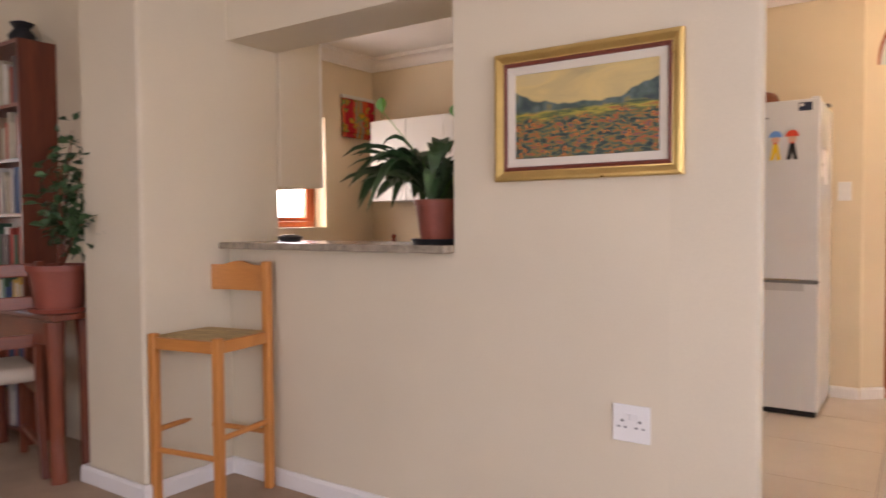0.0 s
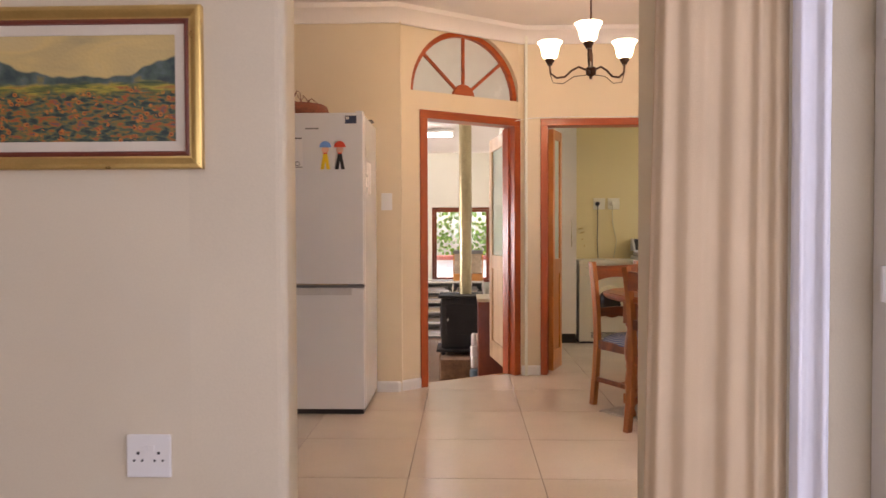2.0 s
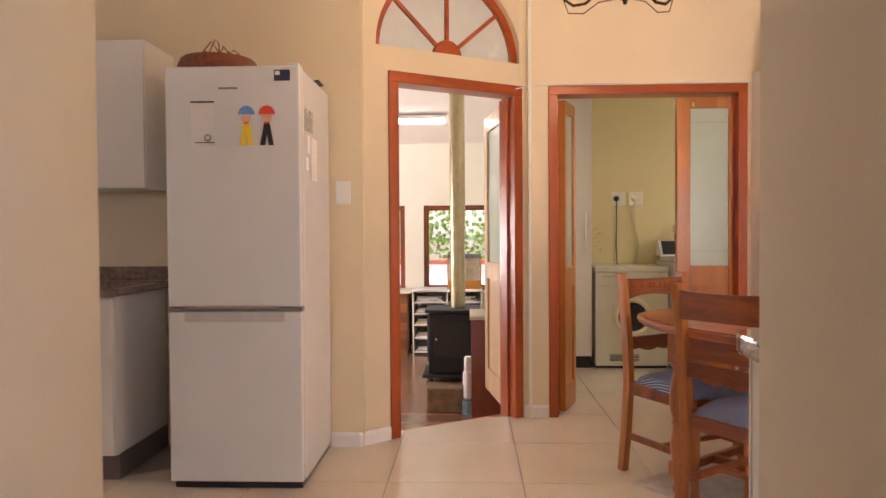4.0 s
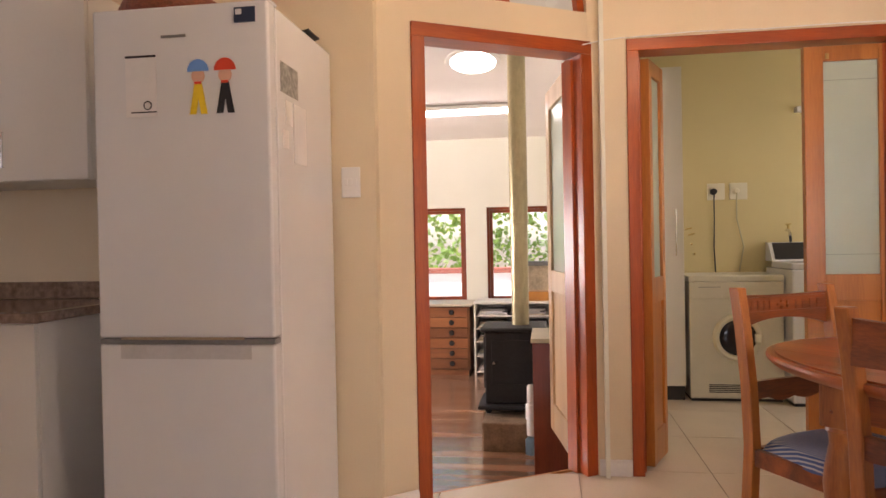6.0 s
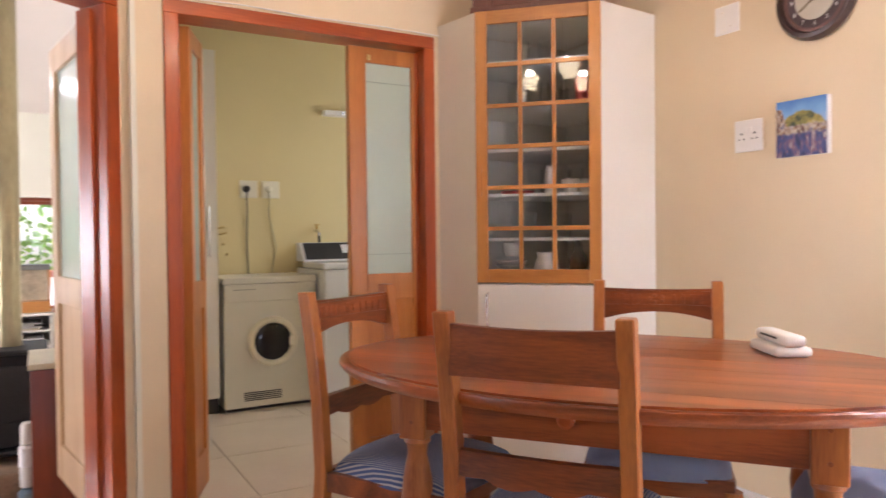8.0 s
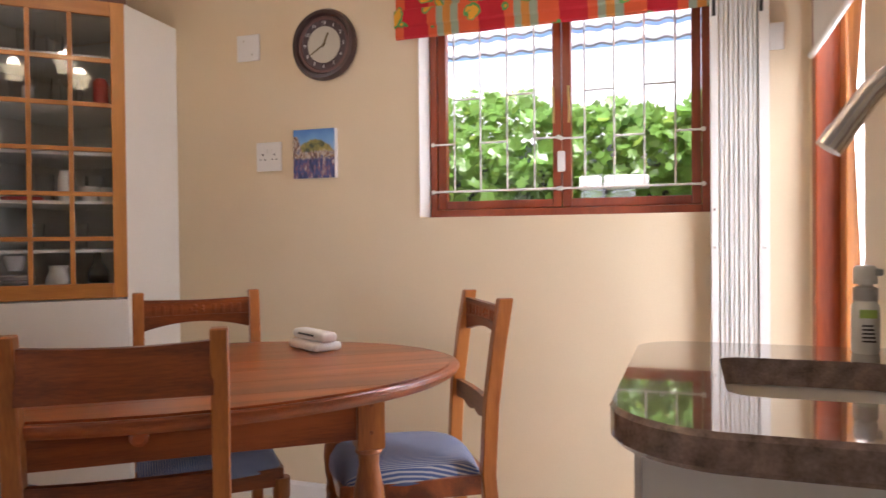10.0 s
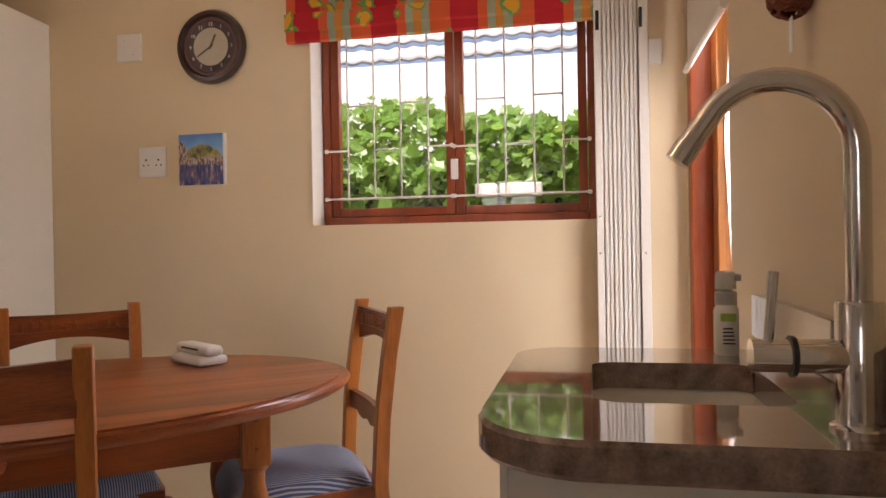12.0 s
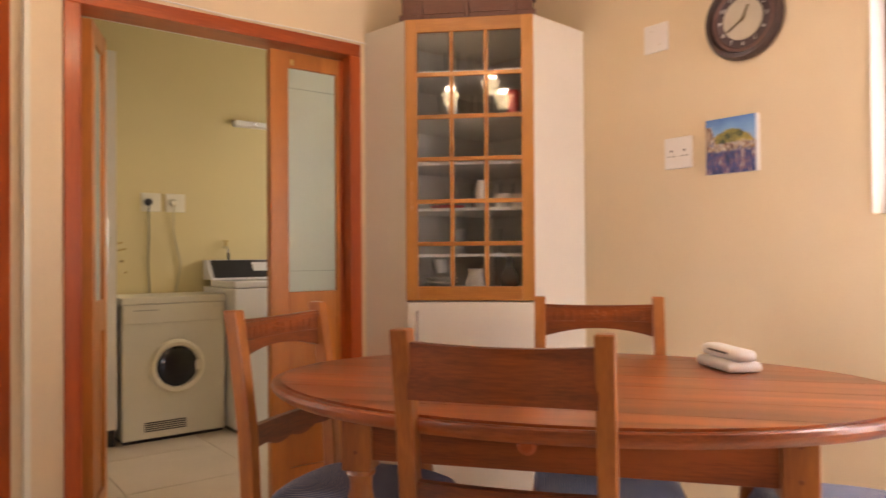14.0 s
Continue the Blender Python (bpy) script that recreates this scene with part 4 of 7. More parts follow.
REDP = mat("red_plastic", (0.45, 0.03, 0.03), 0.35, vary=0.1)
DARKG = mat("dark_bottle_glass", (0.012, 0.014, 0.012), 0.1, vary=0.2, bump=0)


def on_shelf(u, depth, z):
    """A place behind the glazed door, u along it and depth behind it."""
    return dm @ Vector((u, 0.03 + depth, 0)) + Vector((0, 0, z))


def vessel(name, profile, place, material, label, category, seg=20):
    ob = smooth(part(name, lathe(profile, seg), material), 50)
    ob.location = place
    return tagged(ob, label, category)


cup = [(0, 0.0), (0.025, 0.0), (0.036, 0.03), (0.04, 0.06), (0.037, 0.06), (0.032, 0.03), (0, 0.006)]
glass = [(0, 0.0), (0.028, 0.0), (0.034, 0.11), (0.032, 0.11), (0.026, 0.006), (0, 0.006)]
plate = [(0, 0.0), (0.045, 0.0), (0.075, 0.016), (0.073, 0.018), (0.044, 0.004), (0, 0.004)]
for k in range(5):
    vessel("saucer", plate, on_shelf(0.13, 0.12, SHELVES[0] + 0.019 * k), CHINA, "white saucer in a stack in the cabinet", "saucer")
vessel("tea_cup", cup, on_shelf(0.13, 0.12, SHELVES[0] + 0.113), CHINA, "white cup on a stack of saucers", "cup")
for u, dpt in ((0.25, 0.1), (0.31, 0.15)):
    vessel("tea_cup", cup, on_shelf(u, dpt, SHELVES[0]), CHINA, "white china cup on the bottom cabinet shelf", "cup")
vessel("china_jug", [(0, 0), (0.035, 0), (0.05, 0.04), (0.045, 0.08), (0.03, 0.11), (0.038, 0.13), (0.034, 0.13), (0, 0.1)], on_shelf(0.285, 0.08, SHELVES[0]), CHINA, "patterned china jug on the bottom shelf", "jug")
vessel("dark_bottle", [(0, 0), (0.04, 0), (0.042, 0.1), (0.018, 0.14), (0.014, 0.19), (0, 0.19)], on_shelf(0.43, 0.09, SHELVES[0]), DARKG, "dark glass bottle on the bottom cabinet shelf", "bottle")
vessel("dark_dish", [(0, 0), (0.06, 0), (0.075, 0.05), (0.07, 0.05), (0, 0.01)], on_shelf(0.41, 0.2, SHELVES[0]), DARKG, "dark dish on the bottom cabinet shelf", "dish")
vessel("red_tray", [(0, 0), (0.07, 0), (0.078, 0.014), (0.07, 0.012), (0, 0.004)], on_shelf(0.16, 0.12, SHELVES[2] + 0.002), REDP, "red shallow plastic tray in the cabinet", "tray")
for u, dpt, sh in ((0.24, 0.13, 2), (0.3, 0.1, 2), (0.36, 0.18, 2), (0.42, 0.11, 2), (0.24, 0.12, 4), (0.33, 0.13, 4), (0.41, 0.1, 4), (0.15, 0.14, 4), (0.2, 0.2, 1), (0.36, 0.2, 1), (0.28, 0.2, 5), (0.18, 0.15, 5)):
    vessel("drinking_glass", glass, on_shelf(u, dpt, SHELVES[sh]), GLASSWARE, "clear drinking glass on a cabinet shelf", "glass", 14)
for u, dpt in ((0.4, 0.08), (0.46, 0.11)):
    vessel("tea_cup", cup, on_shelf(u, dpt, SHELVES[2]), CHINA, "small white cup beside the glasses", "cup")
vessel("white_vase", [(0, 0), (0.024, 0), (0.028, 0.06), (0.02, 0.12), (0.017, 0.12), (0, 0.01)], on_shelf(0.315, 0.07, SHELVES[2]), CHINA, "slim white vase among the glasses", "vase")
vessel("red_jar", [(0, 0), (0.03, 0), (0.03, 0.1), (0.02, 0.12), (0, 0.12)], on_shelf(0.45, 0.1, SHELVES[4]), REDP, "red jar on an upper cabinet shelf", "jar")
vessel("white_mug", [(0, 0), (0.02, 0), (0.02, 0.06), (0, 0.06)], on_shelf(0.19, 0.06, SHELVES[4]), CHINA, "small white mug on an upper shelf", "mug")
# carved chest on top
chest = thing("wooden_chest", dm @ Matrix.Translation((-0.02, 0.05, 2.076)), "dark carved wooden chest on top of the cabinet", "chest")
DARKW = wood("dark_mahogany", (0.16, 0.045, 0.025), (0.06, 0.018, 0.012), 0.35, "x", 0.2, 6)
part("body", box(0, 0, 0.03, 0.56, 0.3, 0.16, 0.004), DARKW, chest)
part("foot_rail", box(-0.01, -0.01, 0, 0.57, 0.31, 0.03, 0.006), DARKW, chest)
part("lid", box(-0.012, -0.012, 0.162, 0.572, 0.312, 0.2, 0.008), DARKW, chest)
for x in (0.08, 0.28, 0.48):
    part("strap", box(x - 0.012, -0.015, 0.005, x + 0.012, -0.0, 0.165, 0.003), DARKW, chest)
vessel("wooden_figure_stand", [(0, 0), (0.05, 0), (0.05, 0.02), (0.02, 0.04), (0.035, 0.1), (0.02, 0.14), (0, 0.15)], dm @ Vector((0.06, 0.2, 2.277)), DARKW, "turned dark wooden ornament on the chest", "ornament")

# ---- refrigerator ----
fr = thing("refrigerator", Matrix.Translation((-1.815, -1.262, 0)), "tall white two-door refrigerator with magnets", "refrigerator")
W, D, Hh = 0.597, 0.63, 1.868
part("body", box(0, 0.062, 0.03, W, D, Hh - 0.006, 0.006), ENAMEL, fr)
part("upper_door", box(0.0, 0.0, 0.812, W, 0.056, Hh, 0.009, 3), ENAMEL, fr)
ldr = part("lower_door", box(0.0, 0.0, 0.035, W, 0.056, 0.79, 0.009, 3), ENAMEL, fr)
part("grip_recess", box(0.075, -0.0015, 0.745, 0.52, 0.0, 0.79, 0.0007), mat("grey_grip", (0.55, 0.55, 0.56), 0.35), ldr)
part("grip_trim", box(0.08, -0.006, 0.806, 0.5, 0.0, 0.816, 0.002), STEEL, fr, "steel trim between the doors")
part("grip_lip", box(0.0, 0.004, 0.792, W, 0.05, 0.808), mat("door_gap_grey", (0.2, 0.2, 0.21), 0.6), fr)
part("hinge_cap", box(W - 0.05, 0.01, Hh, W - 0.005, 0.09, Hh + 0.012, 0.004), ENAMEL, fr)
part("plinth", box(0.012, 0.03, 0.0, W - 0.012, D - 0.01, 0.032), BLACK, fr)
part("logo_strip", box(0.238, -0.0012, 1.766, 0.322, 0.0, 1.775), mat("logo_grey", (0.25, 0.25, 0.26), 0.3, metal=0.6), fr)
BLUE, RED_, YEL, NAVY, SKIN, INK, PAPER = (mat(n, c, 0.6, vary=0.05) for n, c in (("blue_card", (0.16, 0.36, 0.78)), ("red_card", (0.75, 0.07, 0.03)), ("yellow_card", (0.85, 0.62, 0.03)), ("navy_card", (0.02, 0.03, 0.07)), ("pink_card", (0.75, 0.45, 0.33)), ("black_card", (0.015, 0.015, 0.02)), ("white_paper", (0.75, 0.74, 0.74))))


def disc_bm(cx, cz, rx, rz, half=False, y=-0.004):
    bm = bmesh.new()
    n = 20
    a0, a1 = (0, math.pi) if half else (0, 2 * math.pi * (n - 1) / n)
    for yy in (y, y + 0.003):
        vs = [bm.verts.new((cx + rx * math.cos(a0 + (a1 - a0) * k / (n - 1)), yy, cz + rz * math.sin(a0 + (a1 - a0) * k / (n - 1)))) for k in range(n)]
        bm.faces.new(vs)
        if yy > y:
            for k in range(n):
                bm.faces.new((prev_ring[k], prev_ring[(k + 1) % n], vs[(k + 1) % n], vs[k]))
        prev_ring = vs
    return bm


def poly_bm(pts, y=-0.004, t=0.003):
    bm = bmesh.new()
    a = [bm.verts.new((x, y, z)) for x, z in pts]
    b = [bm.verts.new((x, y + t, z)) for x, z in pts]
    bm.faces.new(a), bm.faces.new(b[::-1])
    for k in range(len(pts)):
        bm.faces.new((a[k], a[(k + 1) % len(pts)], b[(k + 1) % len(pts)], b[k]))
    return bm


for x, hat, suit, label in ((0.362, BLUE, YEL, "flat doll magnet with blue cap and yellow suit"), (0.452, RED_, INK, "flat doll magnet with red cap and black suit")):
    mag = thing("doll_magnet", Matrix.Translation((-1.815 + x, -1.262, 1.54)), label, "magnet", "doll magnets on the refrigerator")
    part("cap", disc_bm(0, 0.115, 0.036, 0.038, True), hat, mag)
    part("face", disc_bm(0, 0.10, 0.022, 0.024, False, -0.0035), SKIN, mag)
    part("suit", poly_bm([(-0.012, 0.078), (0.012, 0.078), (0.024, 0.01), (0.03, -0.02), (0.008, -0.02), (0, 0.03), (-0.008, -0.02), (-0.03, -0.02), (-0.024, 0.01)], -0.0038), suit, mag)
    part("bow_tie", box(-0.012, -0.0055, 0.074, 0.012, -0.004, 0.082), RED_, mag)
note = thing("note_pad", Matrix.Translation((-1.815 + 0.115, -1.262, 1.52)), "white note pad stuck to the refrigerator door", "note pad")
part("sheet", box(0.0, -0.003, 0.0, 0.105, 0.0, 0.195), PAPER, note)
part("binding", box(0.0, -0.0045, 0.188, 0.105, -0.003, 0.195), INK, note)
part("printed_line", box(0.018, -0.0042, 0.012, 0.105, -0.003, 0.016), INK, note)
part("printed_ring", tube([(0.075 + 0.013 * math.cos(a), -0.004, 0.035 + 0.013 * math.sin(a)) for a in (2 * math.pi * k / 14 for k in range(14))], 0.002, 5, closed=True), INK, note)
part("energy_label", box(0.485, -0.0015, 1.80, 0.555, 0.0, 1.848), NAVY, fr, "dark blue sticker")
part("sticker_mark", box(0.49, -0.0025, 1.825, 0.51, -0.0015, 1.842), PAPER, fr)
for i, (y, z, a, b, mt) in enumerate(((0.09, 1.60, 0.16, 0.10, mat("grey_photo", (0.3, 0.3, 0.28), 0.5, vary=0.5, scale=30)), (0.13, 1.50, 0.06, 0.08, PAPER), (0.1, 1.42, 0.05, 0.06, PAPER), (0.2, 1.38, 0.12, 0.2, PAPER))):
    nt = part("pinned_paper", box(W, y, z, W + 0.0016 + 0.0007 * i, y + a, z + b), mt)
    nt.matrix_world = Matrix.Translation((-1.815, -1.262, 0))
    tagged(nt, "paper note pinned to the side of the refrigerator", "paper", "notes on the refrigerator side")
# basket on top
WICK = mat("red_brown_wicker", (0.22, 0.06, 0.025), 0.55, vary=0.4, scale=40, fine=160, bump=0.5)
bk = thing("wicker_basket", Matrix.Translation((-1.66, -1.02, 1.862)), "red-brown wicker basket on top of the refrigerator", "basket")
smooth(part("bowl", lathe([(0, 0.004), (0.15, 0.0), (0.175, 0.02), (0.185, 0.05), (0.172, 0.082), (0.163, 0.082), (0.172, 0.05), (0.16, 0.02), (0, 0.012)], 28), WICK, bk), 60)
for k in range(7):
    part("woven_hoop", tube([((0.178 - 0.006 * abs(k - 3)) * math.cos(a), (0.178 - 0.006 * abs(k - 3)) * math.sin(a), 0.012 + k * 0.012) for a in (2 * math.pi * j / 28 for j in range(28))], 0.006, 5, closed=True), WICK, bk)
for a, r, tz in ((0.2, 0.12, 0.14), (1.0, 0.06, 0.17), (2.2, 0.05, 0.2), (2.7, 0.1, 0.14), (4.0, 0.09, 0.17), (5.2, 0.12, 0.12)):
    part("loose_cane", tube([(0.15 * math.cos(a), 0.05 * math.sin(a), 0.075), (r * 0.7 * math.cos(a + 0.4), 0.05 * math.sin(a), tz), (r * 0.3 * math.cos(a), 0.03, tz - 0.02), (-r * 0.6 * math.cos(a), -0.03, 0.08)], 0.003, 5), WICK, bk)
bd_ = thing("black_tray", Matrix.Translation((-1.26, -0.9, 1.862)), "black tray lying on the refrigerator", "tray")
part("dish", poly_bm([(0.0, 0.0), (0.05, 0.014), (0.048, 0.02), (0.0, 0.01)], 0, 0.12), BLACK, bd_)

# ---- kitchen units ----
def bar_handle(parent, x, z0, z1, y=-0.022):
    part("handle", tube([(x, y + 0.022, z0), (x, y - 0.008, z0), (x, y - 0.008, z1), (x, y + 0.022, z1)], 0.005, 8), STEEL, parent, "steel bar handle")


KICK = mat("grey_plinth", (0.16, 0.13, 0.12), 0.5, vary=0.1)
for i, x0 in enumerate((-2.70, -3.30, -3.90, -4.50, -5.10)):
    x1 = x0 + 0.6 - 0.004
    u = thing("base_unit", Matrix.Translation((x0, -1.19, 0)), "white kitchen base cabinet on a grey plinth", "cabinet", "kitchen base units")
    part("body", box(0, 0.02, 0.12, 0.596, 0.57, 0.852), WHITE, u)
    dr = part("door", box(0.002, 0, 0.125, 0.594, 0.018, 0.848, 0.002), WHITE, u)
    bar_handle(dr, 0.05, 0.65, 0.79, 0.0)
    part("plinth", box(0, 0.05, 0, 0.596, 0.57, 0.119), KICK, u)
wt = part("worktop", box(-5.115, -1.235, 0.854, -2.06, -0.615, 0.892, 0.008), GRANITE)
tagged(wt, "brown polished granite kitchen worktop", "worktop")
us = part("worktop_upstand", box(-5.115, -0.634, 0.893, -2.06, -0.614, 0.965, 0.002), GRANITE)
tagged(us, "brown granite upstand along the wall", "upstand")
for i, x0 in enumerate((-2.445, -2.845, -3.245, -3.645, -4.045, -4.445, -4.845)):
    u = thing("wall_unit", Matrix.Translation((x0, -0.965, 1.36)), "cream-white kitchen wall cabinet", "cabinet", "kitchen wall units")
    part("body", box(0, 0.02, 0, 0.397, 0.353, 0.715), WHITE, u)
    dr = part("door", box(0.002, 0, 0.002, 0.395, 0.018, 0.713, 0.002), WHITE, u)
    bar_handle(dr, 0.046, 0.056, 0.186, 0.0)
u = thing("wall_unit", Matrix.Translation((-4.0, -3.405, 1.35)), "off-white wall cabinet beside the serving hatch", "cabinet", "kitchen wall units")
part("body", box(0.0, 0.0, 0, 0.64, 0.28, 1.0), LIVING, u)
part("door", box(0.002, 0.281, 0.002, 0.638, 0.3, 0.998, 0.002), WHITE, u)

# peninsula with sink
pen = thing("sink_unit", None, "white sink base unit under the granite worktop", "cabinet")
part("end_panel", box(0.135, -3.16, 0.0, 0.153, -2.76, 0.872, 0.002), WHITE, pen)
part("front_panel", box(0.153, -2.778, 0.0, 0.64, -2.76, 0.872, 0.002), WHITE, pen)
part("back_panel", box(0.625, -3.16, 0.0, 0.64, -2.78, 0.872), WHITE, pen)
part("corner_trim", box(0.131, -2.765, 0.0, 0.139, -2.757, 0.872), STEEL, pen)


def ring_slab(outer, inner, z0, z1):
    """A slab with a hole: two outlines with the same number of points."""
    bm = bmesh.new()
    n = len(outer)

    def loop(pts, z):
        return [bm.verts.new((x, y, z)) for x, y in pts]
    cx, cy = sum(p[0] for p in outer) / n, sum(p[1] for p in outer) / n
    shrink = [(x + (cx - x) * 0.014, y + (cy - y) * 0.014) for x, y in outer]
    A, B, C, E = loop(shrink, z0), loop(outer, z0 + 0.006), loop(outer, z1 - 0.006), loop(shrink, z1)
    F, G = loop(inner, z1), loop(inner, z0)
    for p, q in ((A, B), (B, C), (C, E), (E, F), (F, G), (G, A)):
        for k in range(n):
            bm.faces.new((p[k], p[(k + 1) % n], q[(k + 1) % n], q[k]))
    return bm


def super_rect(x0, y0, x1, y1, r, n=12):
    out = []
    for cx, cy, a0, rr in ((x1 - r[0], y1 - r[0], 0, r[0]), (x0 + r[1], y1 - r[1], 90, r[1]), (x0 + r[2], y0 + r[2], 180, r[2]), (x1 - r[3], y0 + r[3], 270, r[3])):
        out += [(cx + rr * math.cos(radians(a0 + 90 * k / n)), cy + rr * math.sin(radians(a0 + 90 * k / n))) for k in range(n + 1)]
    return out


CT = 0.915
ct = part("sink_worktop", ring_slab(super_rect(0.075, -3.195, 0.715, -2.724, (0.09, 0.13, 0.012, 0.012)), super_rect(0.255, -3.1, 0.55, -2.858, (0.035, 0.035, 0.035, 0.035)), CT - 0.042, CT), GRANITE)
tagged(smooth(ct, 30), "brown polished granite sink worktop with rounded corners", "worktop")
up = tagged(part("sink_upstand", box(0.078, -3.198, CT + 0.001, 0.90, -3.178, CT + 0.085, 0.002), GRANITE), "brown granite upstand behind the tap", "upstand")
sk = bmesh.new()
loops = []
for inset, z in ((-0.004, CT - 0.043), (0.006, CT - 0.06), (0.012, CT - 0.14), (0.04, CT - 0.16)):
    loops.append([sk.verts.new((x, y, z)) for x, y in super_rect(0.255 + inset, -3.1 + inset, 0.55 - inset, -2.858 - inset, (0.04,) * 4)])
for a, b in zip(loops, loops[1:]):
    for k in range(len(a)):
        sk.faces.new((a[k], a[(k + 1) % len(a)], b[(k + 1) % len(a)], b[k]))
sk.faces.new(loops[-1])
SINK = mat("white_sink_ceramic", (0.72, 0.70, 0.66), 0.2, vary=0.02, bump=0)
tagged(smooth(part("sink_bowl", sk, SINK), 50), "white ceramic undermount sink bowl", "sink")
tap = thing("kitchen_tap", Matrix.Translation((0.155, -3.125, CT)), "polished chrome swan-neck kitchen tap", "tap")
smooth(part("base_flange", lathe([(0, 0), (0.029, 0), (0.029, 0.004), (0.023, 0.008), (0, 0.008)], 24), CHROME, tap), 40)
smooth(part("body", lathe([(0.023, 0.006), (0.023, 0.128), (0.0215, 0.132), (0, 0.132)], 28), CHROME, tap), 40)
neck = [(0, 0, 0.13), (0, 0, 0.278)] + [(0, 0.078 - 0.078 * math.cos(a), 0.284 + 0.078 * math.sin(a)) for a in (math.pi * k / 18 for k in range(16))]
end = Vector(neck[-1])
dirn = (end - Vector(neck[-2])).normalized()
neck.append(tuple(end + dirn * 0.05))
smooth(part("swan_neck", tube(neck, 0.0125, 20), CHROME, tap), 40)
smooth(part("aerator", tube([end + dirn * 0.03, end + dirn * 0.052], 0.0138, 20), CHROME, tap), 40)
smooth(part("mixer_arm", tube([(0, 0.01, 0.075), (0.0, 0.105, 0.075)], 0.0175, 20), CHROME, tap), 40)
smooth(part("seal_ring", tube([(0, 0.062, 0.075), (0.0, 0.067, 0.075)], 0.0215, 20), BLACK, tap), 40)
smooth(part("lever", tube([(0, 0.088, 0.085), (0.0, 0.081, 0.163)], 0.0055, 12), CHROME, tap), 40)
smooth(part("supply_hose", tube([(0, 0, -0.043), (0, -0.005, -0.09), (-0.01, 0.0, -0.13), (-0.02, -0.03, -0.18)], 0.009, 10), BLACK, tap), 40)
soap = thing("soap_dispenser", Matrix.Translation((0.65, -3.085, CT)) @ Matrix.Scale(0.9, 4), "clear foam soap bottle with a grey pump", "soap bottle")
smooth(part("bottle", lathe([(0, 0), (0.021, 0), (0.023, 0.005), (0.023, 0.085), (0.018, 0.095), (0, 0.095)], 20), mat("soap_label_plastic", (0.74, 0.77, 0.72), 0.25, vary=0.1), soap), 40)
GREEN = mat("green_print", (0.35, 0.55, 0.12), 0.5)
part("label", box(-0.0238, -0.014, 0.065, -0.0225, 0.014, 0.08), GREEN, soap, "green printed band")
for k in range(5):
    part("printed_line", box(-0.0238, -0.012 + 0.001 * k, 0.022 + 0.007 * k, -0.0228, 0.01, 0.025 + 0.007 * k), INK, soap)
smooth(part("collar", lathe([(0, 0.095), (0.02, 0.095), (0.02, 0.118), (0.012, 0.122), (0.012, 0.14), (0, 0.14)], 18), mat("grey_pump", (0.45, 0.46, 0.45), 0.4), soap), 40)
smooth(part("pump_cap", lathe([(0.019, 0.125), (0.019, 0.152), (0.015, 0.158), (0, 0.16)], 18), mat("frosted_cap_plastic", (0.62, 0.64, 0.62), 0.3, vary=0.05), soap, "frosted white cap"), 40)
part("nozzle", box(-0.014, -0.026, 0.14, 0.006, 0.004, 0.153, 0.003), mat("grey_nozzle", (0.3, 0.32, 0.32), 0.4), soap)
random.seed(5)
orn = thing("wicker_ornament", Matrix.Translation((0.56, -3.17, 1.488)), "brown woven wicker ball hanging on the wall", "ornament")
for k in range(14):
    ax = Vector((random.uniform(-1, 1), random.uniform(-1, 1), random.uniform(-1, 1))).normalized()
    e = ax.orthogonal().normalized()
    f = ax.cross(e)
    part("cane_loop", tube([tuple((e * math.cos(t) + f * math.sin(t)) * 0.032 + ax * random.uniform(-0.006, 0.006)) for t in (2 * math.pi * j / 16 for j in range(16))], 0.0032, 5, closed=True), WICK, orn)
part("tag", box(-0.008, -0.002, -0.085, 0.008, 0.0, -0.03, 0.001), PLASTIC, orn, "small white tag with a hole")
part("hook", tube([(0, 0, 0.03), (0, -0.015, 0.05), (0, -0.03, 0.05)], 0.003, 6), STEEL, orn)

# ---- things on the kitchen walls ----
def wall_pose(x, y, z, normal):
    """A pose on a wall: own x to the viewer's right, own y into the wall."""
    nx, ny = normal
    return Matrix(((-ny, -nx, 0, x), (nx, -ny, 0, y), (0, 0, 1, z), (0, 0, 0, 1)))


HOLE = mat("socket_slot_dark", (0.03, 0.03, 0.03), 0.6)


def socket(m, w, h, label, kind="double"):
    t = thing("wall_socket" if kind == "double" else "wall_switch" if kind == "switch" else "blank_plate", m, label, "socket" if kind == "double" else "switch" if kind == "switch" else "plate")
    part("plate", box(-w / 2, -0.009, -h / 2, w / 2, 0.0, h / 2, 0.004, 2), PLASTIC, t)
    if kind == "double":
        for sx in (-1, 1):
            cx = sx * w * 0.23
            part("rocker", box(sx * 0.011 - 0.007, -0.013, h * 0.1, sx * 0.011 + 0.007, -0.0088, h * 0.26, 0.0015), PLASTIC, t)
            for dx, dz, r in ((0, 0.07, 0.0045), (-0.011, -0.1, 0.0035), (0.011, -0.1, 0.0035)):
                part("pin_hole", lathe([(0, 0), (r, 0), (r, 0.0012), (0, 0.0012)], 10, m=Matrix.Translation((cx + dx, -0.0088, dz * h)) @ Matrix.Rotation(radians(90), 4, "X")), HOLE, t)
    elif kind == "switch":
        for k in (-1, 0, 1):
            part("rocker", box(k * 0.019 - 0.007, -0.0125, -0.014, k * 0.019 + 0.007, -0.0088, 0.014, 0.0015), PLASTIC, t)
    else:
        for sx, sz in ((-0.02, 0.03), (0.02, -0.03)):
            part("screw", lathe([(0, 0), (0.003, 0), (0.003, 0.001), (0, 0.001)], 8, m=Matrix.Translation((sx, -0.0088, sz)) @ Matrix.Rotation(radians(90), 4, "X")), STEEL, t)
    return t


